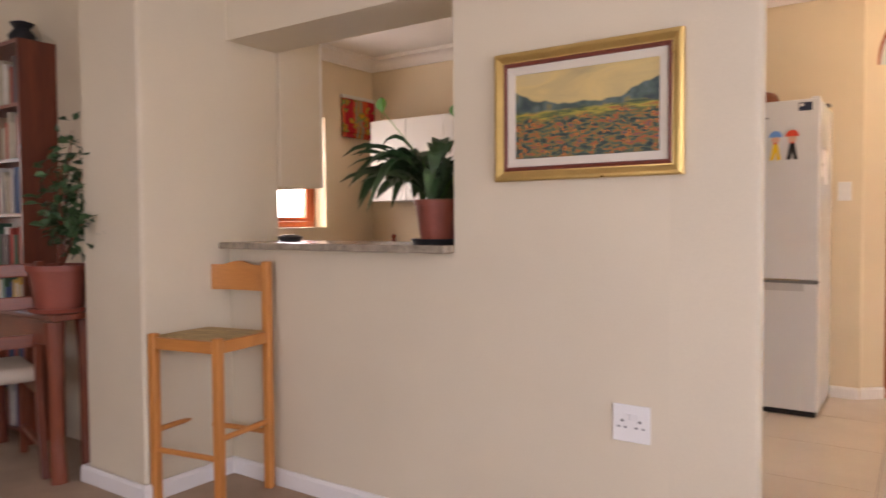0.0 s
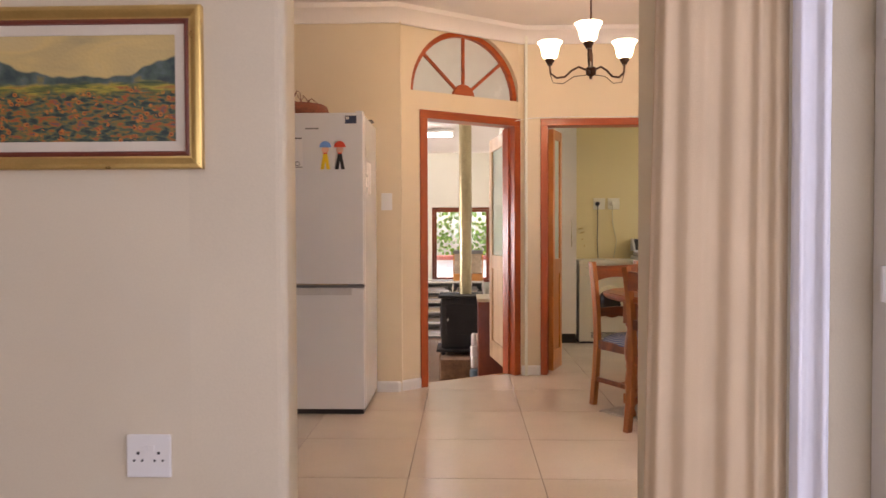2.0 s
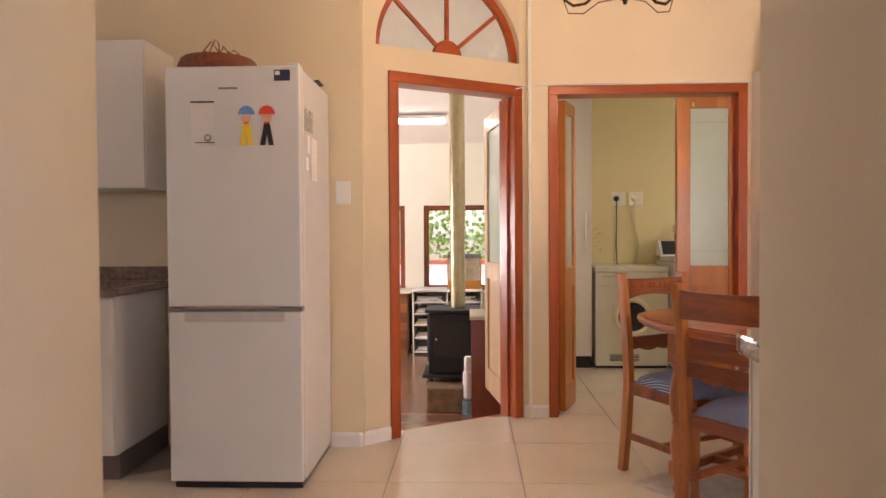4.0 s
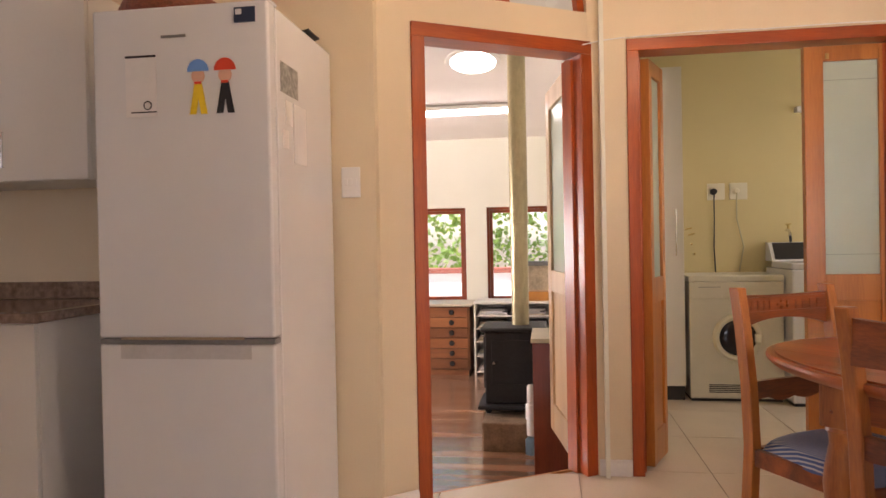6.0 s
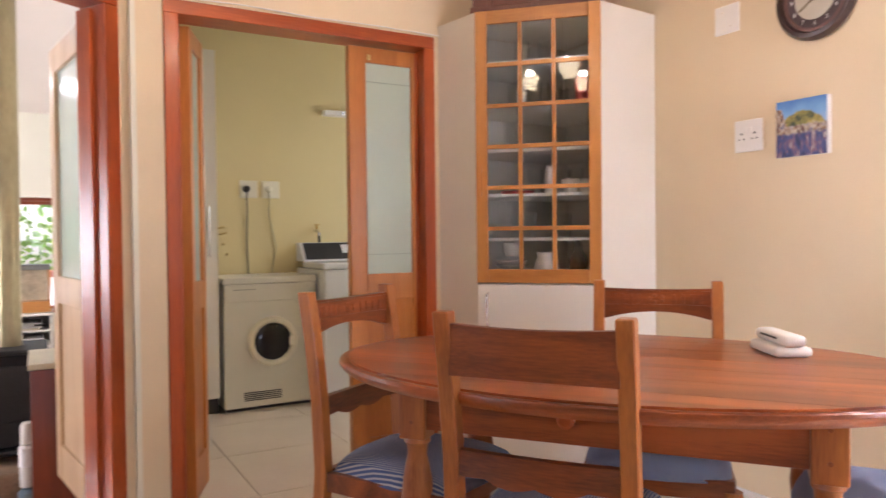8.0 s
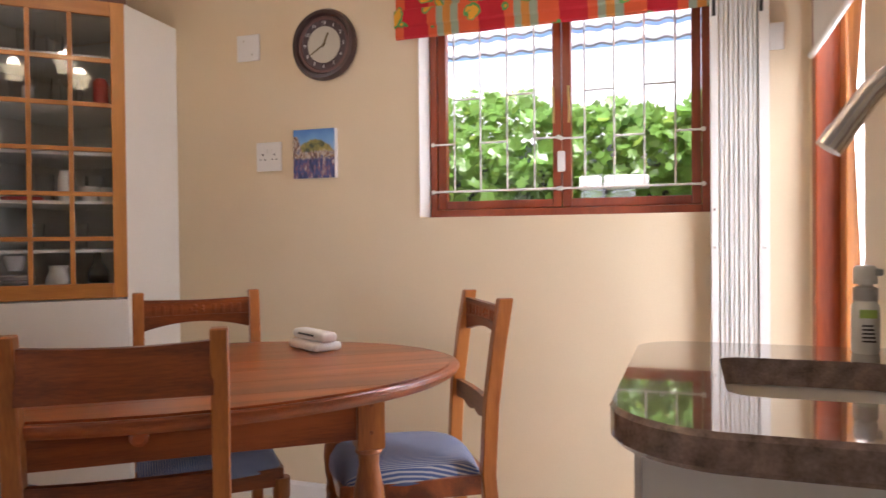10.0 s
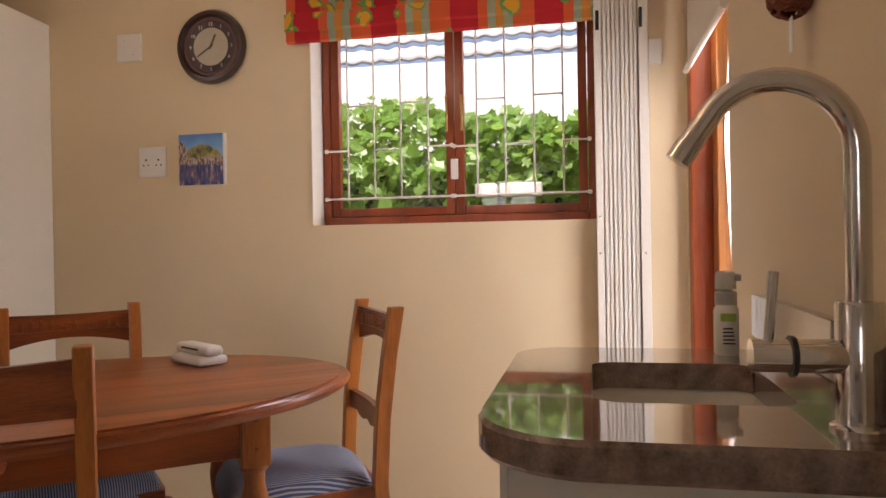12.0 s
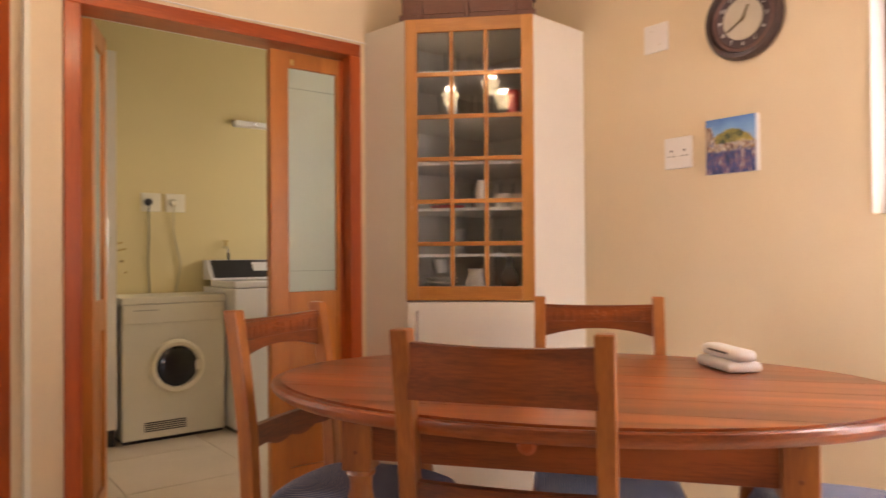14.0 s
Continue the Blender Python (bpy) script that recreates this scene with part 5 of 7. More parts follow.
EAST, SOUTH = (-1, 0), (0, -1)
socket(wall_pose(1.99, -1.098, 1.472, EAST), 0.125, 0.125, "white double wall socket on cream plaster")
socket(wall_pose(1.99, -1.0, 1.95, EAST), 0.115, 0.115, "white blank cover plate on cream plaster", "plate")
socket(wall_pose(-1.147, -0.61, 1.348, SOUTH), 0.078, 0.122, "white triple light switch beside the doorway", "switch")
socket(wall_pose(-1.456, S0, 0.527, SOUTH), 0.122, 0.118, "white double wall socket low on the living room wall")

clock = thing("wall_clock", wall_pose(1.985, -1.378, 1.925, EAST) @ Matrix.Rotation(radians(90), 4, "X"), "round dark brown wall clock with numerals", "clock")
RIM = mat("dark_brown_rim", (0.045, 0.022, 0.02), 0.3, vary=0.25, scale=12, coat=0.3)
DIALB = mat("dark_bronze_band", (0.07, 0.045, 0.05), 0.4, vary=0.2, scale=30)
DIALS = mat("silver_dial", (0.55, 0.52, 0.44), 0.35, metal=0.4, vary=0.05)
smooth(part("rim", lathe([(0.118, 0.0), (0.148, 0.0), (0.15, 0.012), (0.14, 0.03), (0.126, 0.032), (0.12, 0.02), (0.118, 0.012)], 56), RIM, clock), 40)
part("outer_band", lathe([(0, 0.004), (0.121, 0.004), (0.121, 0.012), (0, 0.012)], 48), DIALB, clock)
smooth(part("bronze_ring", lathe([(0.104, 0.012), (0.12, 0.012), (0.117, 0.017), (0.107, 0.017)], 48), mat("bronze_ring", (0.16, 0.09, 0.08), 0.4, metal=0.5, vary=0.2), clock), 40)
part("dial", lathe([(0, 0.012), (0.076, 0.012), (0.076, 0.0145), (0, 0.0145)], 48), DIALS, clock)
for n in range(1, 13):
    fc = bpy.data.curves.new("numeral", "FONT")
    fc.body, fc.size, fc.align_x, fc.align_y, fc.extrude = str(n), 0.021, "CENTER", "CENTER", 0.0006
    fo = new("numeral_text", fc)
    dg = bpy.context.evaluated_depsgraph_get()
    me = bpy.data.meshes.new_from_object(fo.evaluated_get(dg))
    bpy.data.objects.remove(fo)
    bpy.data.curves.remove(fc)
    me.materials.clear()
    me.materials.append(PAPER)
    ob = new("numeral", me)
    ob.parent = clock
    a = radians(90 - 30 * n)
    ob.matrix_local = Matrix.Translation((0.09 * math.cos(a), 0.09 * math.sin(a), 0.0135))
HAND = mat("clock_hand_bronze", (0.16, 0.12, 0.06), 0.4, metal=0.6)
for name, ang, ln, wd in (("hour_hand", 65, 0.052, 0.004), ("minute_hand", 213, 0.07, 0.003)):
    bm = box(-0.012, -wd, 0.016, ln, wd, 0.0175)
    bm.transform(Matrix.Rotation(radians(ang), 4, "Z"))
    part(name, bm, HAND, clock)
part("centre_cap", lathe([(0, 0.014), (0.005, 0.014), (0.004, 0.02), (0, 0.02)], 12), HAND, clock)


def picture_material(name, kind):
    """A small painted scene: sky, hills or houses, and a foreground, by height and noise."""
    m = bpy.data.materials.new(name)
    m.use_nodes = True
    N, L = m.node_tree.nodes, m.node_tree.links
    b = N["Principled BSDF"]
    co, sep = N.new("ShaderNodeTexCoord"), N.new("ShaderNodeSeparateXYZ")
    L.new(co.outputs["Object"], sep.inputs[0])

    def noise_tex(scale, detail=4, dist=0.0, stretch=None):
        n = N.new("ShaderNodeTexNoise")
        n.inputs["Scale"].default_value, n.inputs["Detail"].default_value, n.inputs["Distortion"].default_value = scale, detail, dist
        if stretch:
            mp = N.new("ShaderNodeMapping")
            mp.inputs["Scale"].default_value = stretch
            L.new(co.outputs["Object"], mp.inputs[0]), L.new(mp.outputs[0], n.inputs[0])
        else:
            L.new(co.outputs["Object"], n.inputs[0])
        return n.outputs[0]

    def math_node(op, a, c):
        n = N.new("ShaderNodeMath")
        n.operation = op
        for i, v in enumerate((a, c)):
            if isinstance(v, (int, float)):
                n.inputs[i].default_value = v
            else:
                L.new(v, n.inputs[i])
        return n.outputs[0]

    def ramp(fac, stops):
        r = N.new("ShaderNodeValToRGB")
        el = r.color_ramp.elements
        while len(el) < len(stops):
            el.new(0.5)
        for e, (p, c) in zip(el, stops):
            e.position, e.color = p, (*c, 1)
        L.new(fac, r.inputs[0])
        return r.outputs[0]

    def mix(fac, a, c):
        n = N.new("ShaderNodeMix")
        n.data_type = "RGBA"
        L.new(fac, n.inputs[0]), L.new(a, n.inputs[6]), L.new(c, n.inputs[7])
        return n.outputs[2]

    def above(level, soft):
        """1 above a wavy level."""
        s = math_node("SUBTRACT", sep.outputs["Z"], level)
        k = math_node("MULTIPLY_ADD", s, 1.0 / soft)
        k.node.inputs[2].default_value = 0.5
        k.node.use_clamp = True
        return k

    if kind == "field":
        sky = ramp(noise_tex(7, 5, 0.6, (0.6, 1, 1.6)), [(0.3, (0.42, 0.33, 0.16)), (0.55, (0.62, 0.46, 0.18)), (0.75, (0.50, 0.40, 0.22))])
        hill_c = ramp(noise_tex(22, 6), [(0.35, (0.03, 0.05, 0.055)), (0.5, (0.06, 0.10, 0.08)), (0.6, (0.09, 0.13, 0.13)), (0.72, (0.20, 0.17, 0.06))])
        field_a = ramp(noise_tex(58, 6, 0.5, (0.6, 1, 1.5)), [(0.36, (0.015, 0.03, 0.03)), (0.46, (0.06, 0.10, 0.06)), (0.54, (0.22, 0.15, 0.03)), (0.6, (0.40, 0.08, 0.015)), (0.7, (0.04, 0.10, 0.10))])
        vor = N.new("ShaderNodeTexVoronoi")
        vor.inputs["Scale"].default_value = 62
        L.new(co.outputs["Object"], vor.inputs[0])
        flowers = ramp(vor.outputs[0], [(0.0, (0.10, 0.02, 0.01)), (0.16, (0.12, 0.03, 0.01)), (0.2, (0.55, 0.13, 0.02)), (0.36, (0.50, 0.2, 0.03)), (0.42, (0.03, 0.06, 0.05))])
        pick = math_node("GREATER_THAN", noise_tex(24, 3), 0.53)
        low = mix(math_node("MULTIPLY", pick, math_node("LESS_THAN", vor.outputs[0], 0.4)), field_a, flowers)
        wave = math_node("MULTIPLY_ADD", noise_tex(4.5, 3, 0, (1, 1, 0.01)), 0.16)
        wave.node.inputs[2].default_value = -0.05
        wave = math_node("ADD", wave, math_node("MULTIPLY", math_node("MULTIPLY", sep.outputs["X"], sep.outputs["X"]), 0.9))
        far = mix(above(wave, 0.006), hill_c, sky)
        wave2 = math_node("MULTIPLY_ADD", noise_tex(9, 3, 0, (1, 1, 0.01)), 0.05)
        wave2.node.inputs[2].default_value = -0.012
        meadow = ramp(noise_tex(40, 6, 0.4, (0.35, 1, 2.2)), [(0.36, (0.05, 0.08, 0.03)), (0.48, (0.20, 0.20, 0.03)), (0.58, (0.42, 0.33, 0.04)), (0.7, (0.34, 0.12, 0.03))])
        band = math_node("MULTIPLY_ADD", noise_tex(12, 4, 0.3, (1, 1, 0.3)), 0.09)
        band.node.inputs[2].default_value = -0.055
        out = mix(above(wave2, 0.01), mix(above(band, 0.02), low, meadow), far)
    else:
        lift = math_node("MULTIPLY_ADD", sep.outputs["Z"], 4.5)
        lift.node.inputs[2].default_value = 0.25
        sky = ramp(math_node("ADD", lift, math_node("MULTIPLY", noise_tex(18, 4), 0.3)), [(0.35, (0.50, 0.60, 0.68)), (0.6, (0.20, 0.42, 0.74)), (0.85, (0.07, 0.22, 0.60))])
        hill_c = ramp(noise_tex(34, 5, 0.5), [(0.36, (0.05, 0.07, 0.03)), (0.5, (0.26, 0.24, 0.06)), (0.62, (0.42, 0.34, 0.08)), (0.74, (0.58, 0.52, 0.38))])
        front_c = ramp(noise_tex(75, 3, 0.2, (1.6, 1, 0.7)), [(0.36, (0.05, 0.03, 0.05)), (0.46, (0.30, 0.16, 0.10)), (0.54, (0.62, 0.56, 0.46)), (0.66, (0.10, 0.10, 0.22))])
        water = ramp(noise_tex(42, 5, 0.3, (2.2, 2.0, 0.5)), [(0.36, (0.015, 0.02, 0.09)), (0.5, (0.05, 0.08, 0.26)), (0.6, (0.22, 0.10, 0.16)), (0.68, (0.55, 0.5, 0.5))])
        crown = math_node("MULTIPLY_ADD", math_node("MULTIPLY", sep.outputs["X"], sep.outputs["X"]), -6.0)
        crown.node.inputs[2].default_value = 0.045
        crown = math_node("ADD", crown, math_node("MULTIPLY", noise_tex(40, 3, 0, (1, 1, 0.01)), 0.03))
        shore = math_node("MULTIPLY_ADD", noise_tex(50, 2, 0, (1, 1, 0.01)), 0.03)
        shore.node.inputs[2].default_value = -0.035
        far = mix(above(crown, 0.006), hill_c, sky)
        houses = math_node("LESS_THAN", math_node("ADD", sep.outputs["X"], math_node("MULTIPLY", sep.outputs["Z"], 0.35)), -0.055)
        far = mix(math_node("MULTIPLY", houses, math_node("LESS_THAN", sep.outputs["Z"], 0.075)), far, front_c)
        quay = mix(above(math_node("ADD", shore, 0.03), 0.006), front_c, far)
        out = mix(above(shore, 0.01), water, quay)
    L.new(out, b.inputs["Base Color"])
    b.inputs["Roughness"].default_value = 0.45
    bp = N.new("ShaderNodeBump")
    bp.inputs["Strength"].default_value, bp.inputs["Distance"].default_value = 0.35, 0.004
    L.new(noise_tex(120, 3), bp.inputs["Height"]), L.new(bp.outputs[0], b.inputs["Normal"])
    return m


pc = thing("small_canvas", wall_pose(1.99, -1.328, 1.473, EAST), "small canvas print of a harbour town", "picture")
part("canvas_edge", box(-0.101, -0.018, -0.103, 0.101, 0.0, 0.103, 0.002), PAPER, pc)
part("print", box(-0.101, -0.0195, -0.103, 0.094, -0.0182, 0.103), picture_material("harbour_print", "town"), pc, "blue and ochre harbour print")

# framed landscape in the living room
GOLD = mat("gilt_frame", (0.58, 0.40, 0.14), 0.3, metal=0.75, vary=0.12, scale=9, fine=120, bump=0.04)
MAROON = mat("maroon_liner", (0.16, 0.035, 0.02), 0.35, vary=0.15)
pa = thing("framed_painting", wall_pose(-1.617, S0, 1.5185, SOUTH), "gilt-framed oil painting of a flower field", "painting")
PW, PH = 0.3215, 0.2165


def mitred(name, w, h, profile, material, parent, label=""):
    """A rectangular moulding; profile of (inward from w and h, forward)."""
    bm = bmesh.new()
    rows = []
    for o, f in profile:
        rows.append([bm.verts.new((sx * (w - o), -f, sz * (h - o))) for sx, sz in ((-1, -1), (1, -1), (1, 1), (-1, 1))])
    for a, c in zip(rows, rows[1:]):
        for k in range(4):
            bm.faces.new((a[k], a[(k + 1) % 4], c[(k + 1) % 4], c[k]))
    return part(name, bm, material, parent, label)


mitred("gilt_moulding", PW, PH, [(0, 0.0), (0.0, 0.022), (0.004, 0.026), (0.012, 0.027), (0.018, 0.024), (0.03, 0.016), (0.034, 0.016)], GOLD, pa, "gilt moulded frame")
mitred("maroon_liner", PW, PH, [(0.034, 0.0165), (0.04, 0.02), (0.046, 0.018), (0.048, 0.012)], MAROON, pa, "maroon inner bead")
mitred("linen_slip", PW, PH, [(0.048, 0.0125), (0.074, 0.0095), (0.075, 0.006)], mat("linen_slip", (0.66, 0.60, 0.50), 0.8, vary=0.05, fine=400, bump=0.2), pa, "pale linen slip")
part("canvas", box(-PW + 0.074, -0.0068, -PH + 0.074, PW - 0.074, -0.002, PH - 0.074), picture_material("flower_field_oil", "field"), pa, "oil-painted flower field below hills")

# roman blinds in patterned cloth
def blind_cloth():
    m = bpy.data.materials.new("patterned_blind_cloth")
    m.use_nodes = True
    N, L = m.node_tree.nodes, m.node_tree.links
    b = N["Principled BSDF"]
    co = N.new("ShaderNodeTexCoord")
    mp = N.new("ShaderNodeMapping")
    mp.inputs["Scale"].default_value = (1, 1, 0.02)
    L.new(co.outputs["Object"], mp.inputs[0])
    sep = N.new("ShaderNodeSeparateXYZ")
    L.new(co.outputs["Object"], sep.inputs[0])
    fr_ = N.new("ShaderNodeMath")
    fr_.operation = "MULTIPLY"
    fr_.inputs[1].default_value = 1 / 0.31
    fr2 = N.new("ShaderNodeMath")
    fr2.operation = "FRACT"
    L.new(sep.outputs["X"], fr_.inputs[0]), L.new(fr_.outputs[0], fr2.inputs[0])
    st = N.new("ShaderNodeValToRGB")
    st.color_ramp.interpolation = "CONSTANT"
    el = st.color_ramp.elements
    stops = [(0.0, (0.62, 0.10, 0.03)), (0.12, (0.45, 0.01, 0.02)), (0.45, (0.62, 0.10, 0.03)), (0.57, (0.28, 0.34, 0.24)), (0.66, (0.55, 0.22, 0.04)), (0.76, (0.28, 0.34, 0.24)), (0.86, (0.62, 0.10, 0.03))]
    while len(el) < len(stops):
        el.new(0.9)
    for e, (p, c) in zip(el, stops):
        e.position, e.color = p, (*c, 1)
    L.new(fr2.outputs[0], st.inputs[0])
    vor = N.new("ShaderNodeTexVoronoi")
    vor.inputs["Scale"].default_value = 11
    wob, ad = N.new("ShaderNodeTexNoise"), N.new("ShaderNodeVectorMath")
    wob.inputs["Scale"].default_value = 16
    mul = N.new("ShaderNodeVectorMath")
    mul.operation = "SCALE"
    mul.inputs[3].default_value = 0.09
    L.new(co.outputs["Object"], wob.inputs[0]), L.new(wob.outputs[1], mul.inputs[0])
    L.new(co.outputs["Object"], ad.inputs[0]), L.new(mul.outputs[0], ad.inputs[1]), L.new(ad.outputs[0], vor.inputs[0])
    fruit = N.new("ShaderNodeValToRGB")
    fruit.color_ramp.interpolation = "CONSTANT"
    el = fruit.color_ramp.elements
    el.new(0.26)
    for e, (p, c) in zip(el, [(0.0, (0.68, 0.33, 0.02)), (0.27, (0.10, 0.32, 0.08)), (0.36, (0.3, 0.01, 0.01))]):
        e.position, e.color = p, (*c, 1)
    L.new(vor.outputs[0], fruit.inputs[0])
    lt = N.new("ShaderNodeMath")
    lt.operation = "LESS_THAN"
    lt.inputs[1].default_value = 0.37
    L.new(vor.outputs[0], lt.inputs[0])
    mx = N.new("ShaderNodeMix")
    mx.data_type = "RGBA"
    L.new(lt.outputs[0], mx.inputs[0]), L.new(st.outputs[0], mx.inputs[6]), L.new(fruit.outputs[0], mx.inputs[7])
    L.new(mx.outputs[2], b.inputs["Base Color"])
    b.inputs["Roughness"].default_value = 0.9
    return m


BLINDC = blind_cloth()


def roman_blind(m, width, label, drop=0.42):
    t = thing("roman_blind", m, label, "blind")
    for k, (z0, z1, y) in enumerate(((0.055, drop, -0.004), (0.0, 0.075, -0.026), (-0.04, 0.02, -0.012))):
        bm = bmesh.new()
        n = 24
        rows = []
        for i in range(n + 1):
            x = width * i / n
            w = 0.003 * math.sin(i * 1.7 + k)
            rows.append([bm.verts.new((x, y + w, z0)), bm.verts.new((x, y - 0.012 + w, z0 + 0.008)), bm.verts.new((x, y - 0.012 + w, z1 - 0.006)), bm.verts.new((x, y + w + 0.003, z1))])
        for a, c in zip(rows, rows[1:]):
            for j in range(4):
                bm.faces.new((a[j], a[(j + 1) % 4], c[(j + 1) % 4], c[j]))
        bm.faces.new(rows[0]), bm.faces.new(rows[-1][::-1])
        part("fold", bm, BLINDC, t)
    part("head_rail", box(0, -0.012, drop, width, 0.012, drop + 0.03), WHITE, t)
    return t


roman_blind(wall_pose(1.975, -1.71, 1.945, EAST), 1.178, "red and orange patterned roman blind, drawn up")
roman_blind(wall_pose(-5.105, -1.06, 1.99, (1, 0)), 1.2, "red patterned roman blind over the sink window", 0.32)

# cable clipped along the door heads
tagged(part("wall_cable", tube([(-0.02, -0.016, 2.024), (0.3, -0.016, 2.034), (0.6, -0.016, 2.027), (0.9, -0.016, 2.032), (1.22, -0.016, 2.028)], 0.003, 6), PLASTIC), "thin white cable along the laundry door head", "cable")
tagged(part("wall_cable", tube([(-0.02, -0.012, 2.026), (-0.1, -0.014, 2.02), (-0.2, -0.03, 2.0), (-0.24, -0.04, 1.975)], 0.003, 6), PLASTIC), "thin white cable crossing to the workshop door", "cable")

# chandelier
ch = thing("chandelier", Matrix.Translation((0.09, -1.71, 1.99)), "dark bronze three-arm chandelier with glass shades", "chandelier")
BRONZE = mat("dark_bronze", (0.06, 0.03, 0.018), 0.4, metal=0.8, vary=0.25, bump=0.03)
SHADE = glow("lit_opal_glass", (1.0, 0.80, 0.48), 5.0)
BULB = glow("lit_bulb", (1.0, 0.78, 0.45), 8.0)
smooth(part("hub", lathe([(0, -0.03), (0.006, -0.03), (0.01, -0.015), (0.028, -0.005), (0.028, 0.03), (0.012, 0.04), (0.012, 0.1), (0.008, 0.12), (0.008, 0.16), (0, 0.16)], 18), BRONZE, ch), 40)
part("chain", tube([(0, 0, 0.16), (0, 0, CEIL_Z - 1.99 - 0.02)], 0.005, 8), BRONZE, ch)
smooth(part("ceiling_rose", lathe([(0, 0.70), (0.05, 0.715), (0.055, 0.728), (0, 0.728)], 20), BRONZE, ch), 40)
for k, a in enumerate((150, 30, -103)):
    ca, sa = math.cos(radians(a)), math.sin(radians(a))
    arm = [(0.02, 0.02), (0.07, 0.045), (0.11, 0.03), (0.15, 0.0), (0.2, 0.0), (0.236, 0.03), (0.24, 0.075)]
    ar = part("arm", tube([(r * ca, r * sa, z) for r, z in arm], 0.006, 8), BRONZE, ch)
    part("wire_scroll", tube([(r * ca, r * sa, z - 0.025) for r, z in ((0.03, 0.02), (0.1, 0.02), (0.16, -0.012), (0.22, 0.0), (0.238, 0.05))], 0.0022, 6), BRONZE, ar)
    mm = Matrix.Translation((0.24 * ca, 0.24 * sa, 0.075))
    smooth(part("socket_cup", lathe([(0, 0), (0.014, 0), (0.016, 0.01), (0.026, 0.022), (0.026, 0.034), (0, 0.034)], 16, m=mm), BRONZE, ar), 40)
    smooth(part("shade", lathe([(0.022, 0.034), (0.04, 0.045), (0.048, 0.075), (0.052, 0.1), (0.07, 0.128), (0.068, 0.128), (0.049, 0.1), (0.045, 0.075), (0.036, 0.048), (0.02, 0.038)], 24, m=mm), SHADE, ar, "lit opal glass tulip shade"), 60)
    lamp("chandelier_bulb_light", "POINT", Matrix.Translation((0.09 + 0.24 * ca, -1.71 + 0.24 * sa, 2.215)), 4.0, (1.0, 0.78, 0.52), 0.035)
    smooth(part("bulb", lathe([(0, 0.04), (0.012, 0.045), (0.02, 0.07), (0.018, 0.09), (0, 0.1)], 14, m=mm), BULB, ar), 60)

# ---- laundry ----
dry = thing("tumble_dryer", Matrix.Translation((0.558, 1.57, 0)), "cream-white tumble dryer with a round dark door", "tumble dryer")
APPL = mat("cream_appliance", (0.72, 0.70, 0.60), 0.3, vary=0.03, bump=0.01, coat=0.2)
part("body", box(0, 0.0, 0.02, 0.6, 0.45, 0.80, 0.008), APPL, dry)
part("lid", box(-0.004, -0.006, 0.801, 0.604, 0.45, 0.845, 0.008), APPL, dry)
part("control_panel", box(0.003, -0.01, 0.69, 0.597, -0.0005, 0.80, 0.003), APPL, dry)
part("drawer_line", box(0.06, -0.0115, 0.765, 0.2, -0.0098, 0.77), mat("grey_line", (0.35, 0.34, 0.3), 0.5), dry)
dm_ = Matrix.Translation((0.305, 0.0, 0.43)) @ Matrix.Rotation(radians(90), 4, "X")
door = smooth(part("porthole_ring", lathe([(0.12, 0.0), (0.16, 0.0), (0.158, 0.022), (0.145, 0.034), (0.125, 0.03), (0.118, 0.012)], 40, m=dm_), CREAMPL, dry), 40)
smooth(part("porthole_glass", lathe([(0.119, 0.012), (0.1, 0.022), (0.05, 0.03), (0, 0.032)], 32, m=dm_), mat("smoked_glass", (0.015, 0.015, 0.02), 0.08, vary=0.3, bump=0), door, "smoked round glass"), 50)
part("door_grip", box(0.405, -0.04, 0.40, 0.45, -0.028, 0.46, 0.006), CREAMPL, door)
for k in range(5):
    part("vent_slot", box(0.12, -0.0025, 0.062 + k * 0.012, 0.36, 0.001, 0.068 + k * 0.012), BLACK, dry)
part("foot_strip", box(0.01, 0.02, 0.0, 0.59, 0.43, 0.02), BLACK, dry)
was = thing("washing_machine", Matrix.Translation((1.17, 1.44, 0)), "white top-loading washing machine", "washing machine")
part("body", box(0, 0.0, 0.02, 0.62, 0.56, 0.88, 0.01), ENAMEL, was)
part("lid_deck", box(-0.004, -0.004, 0.882, 0.624, 0.42, 0.925, 0.012), ENAMEL, was)
cbm = bmesh.new()
vs = [cbm.verts.new(p) for p in ((0, 0.40, 0.925), (0.62, 0.40, 0.925), (0.62, 0.56, 0.925), (0, 0.56, 0.925), (0, 0.49, 1.055), (0.62, 0.49, 1.055), (0.62, 0.56, 1.055), (0, 0.56, 1.055))]
for f in ((0, 1, 2, 3), (4, 5, 6, 7), (0, 1, 5, 4), (1, 2, 6, 5), (2, 3, 7, 6), (3, 0, 4, 7)):
    cbm.faces.new([vs[i] for i in f])
con = part("console", cbm, ENAMEL, was)
pb = box(0.02, -0.004, 0.012, 0.6, 0.0, 0.15, 0.001, 1)
pb.transform(Matrix.Translation((0, 0.398, 0.928)) @ Matrix.Rotation(radians(-34.7), 4, "X"))
part("control_face", pb, BLACK, con, "black control face")
pb = box(0.3, -0.007, 0.06, 0.42, -0.003, 0.13, 0.001, 1)
pb.transform(Matrix.Translation((0, 0.398, 0.928)) @ Matrix.Rotation(radians(-34.7), 4, "X"))
part("instruction_card", pb, PAPER, con)
pb = lathe([(0, 0), (0.022, 0), (0.02, 0.02), (0, 0.02)], 18)
pb.transform(Matrix.Translation((0, 0.398, 0.928)) @ Matrix.Rotation(radians(-34.7 + 90), 4, "X") @ Matrix.Translation((0.5, 0.08, 0)))
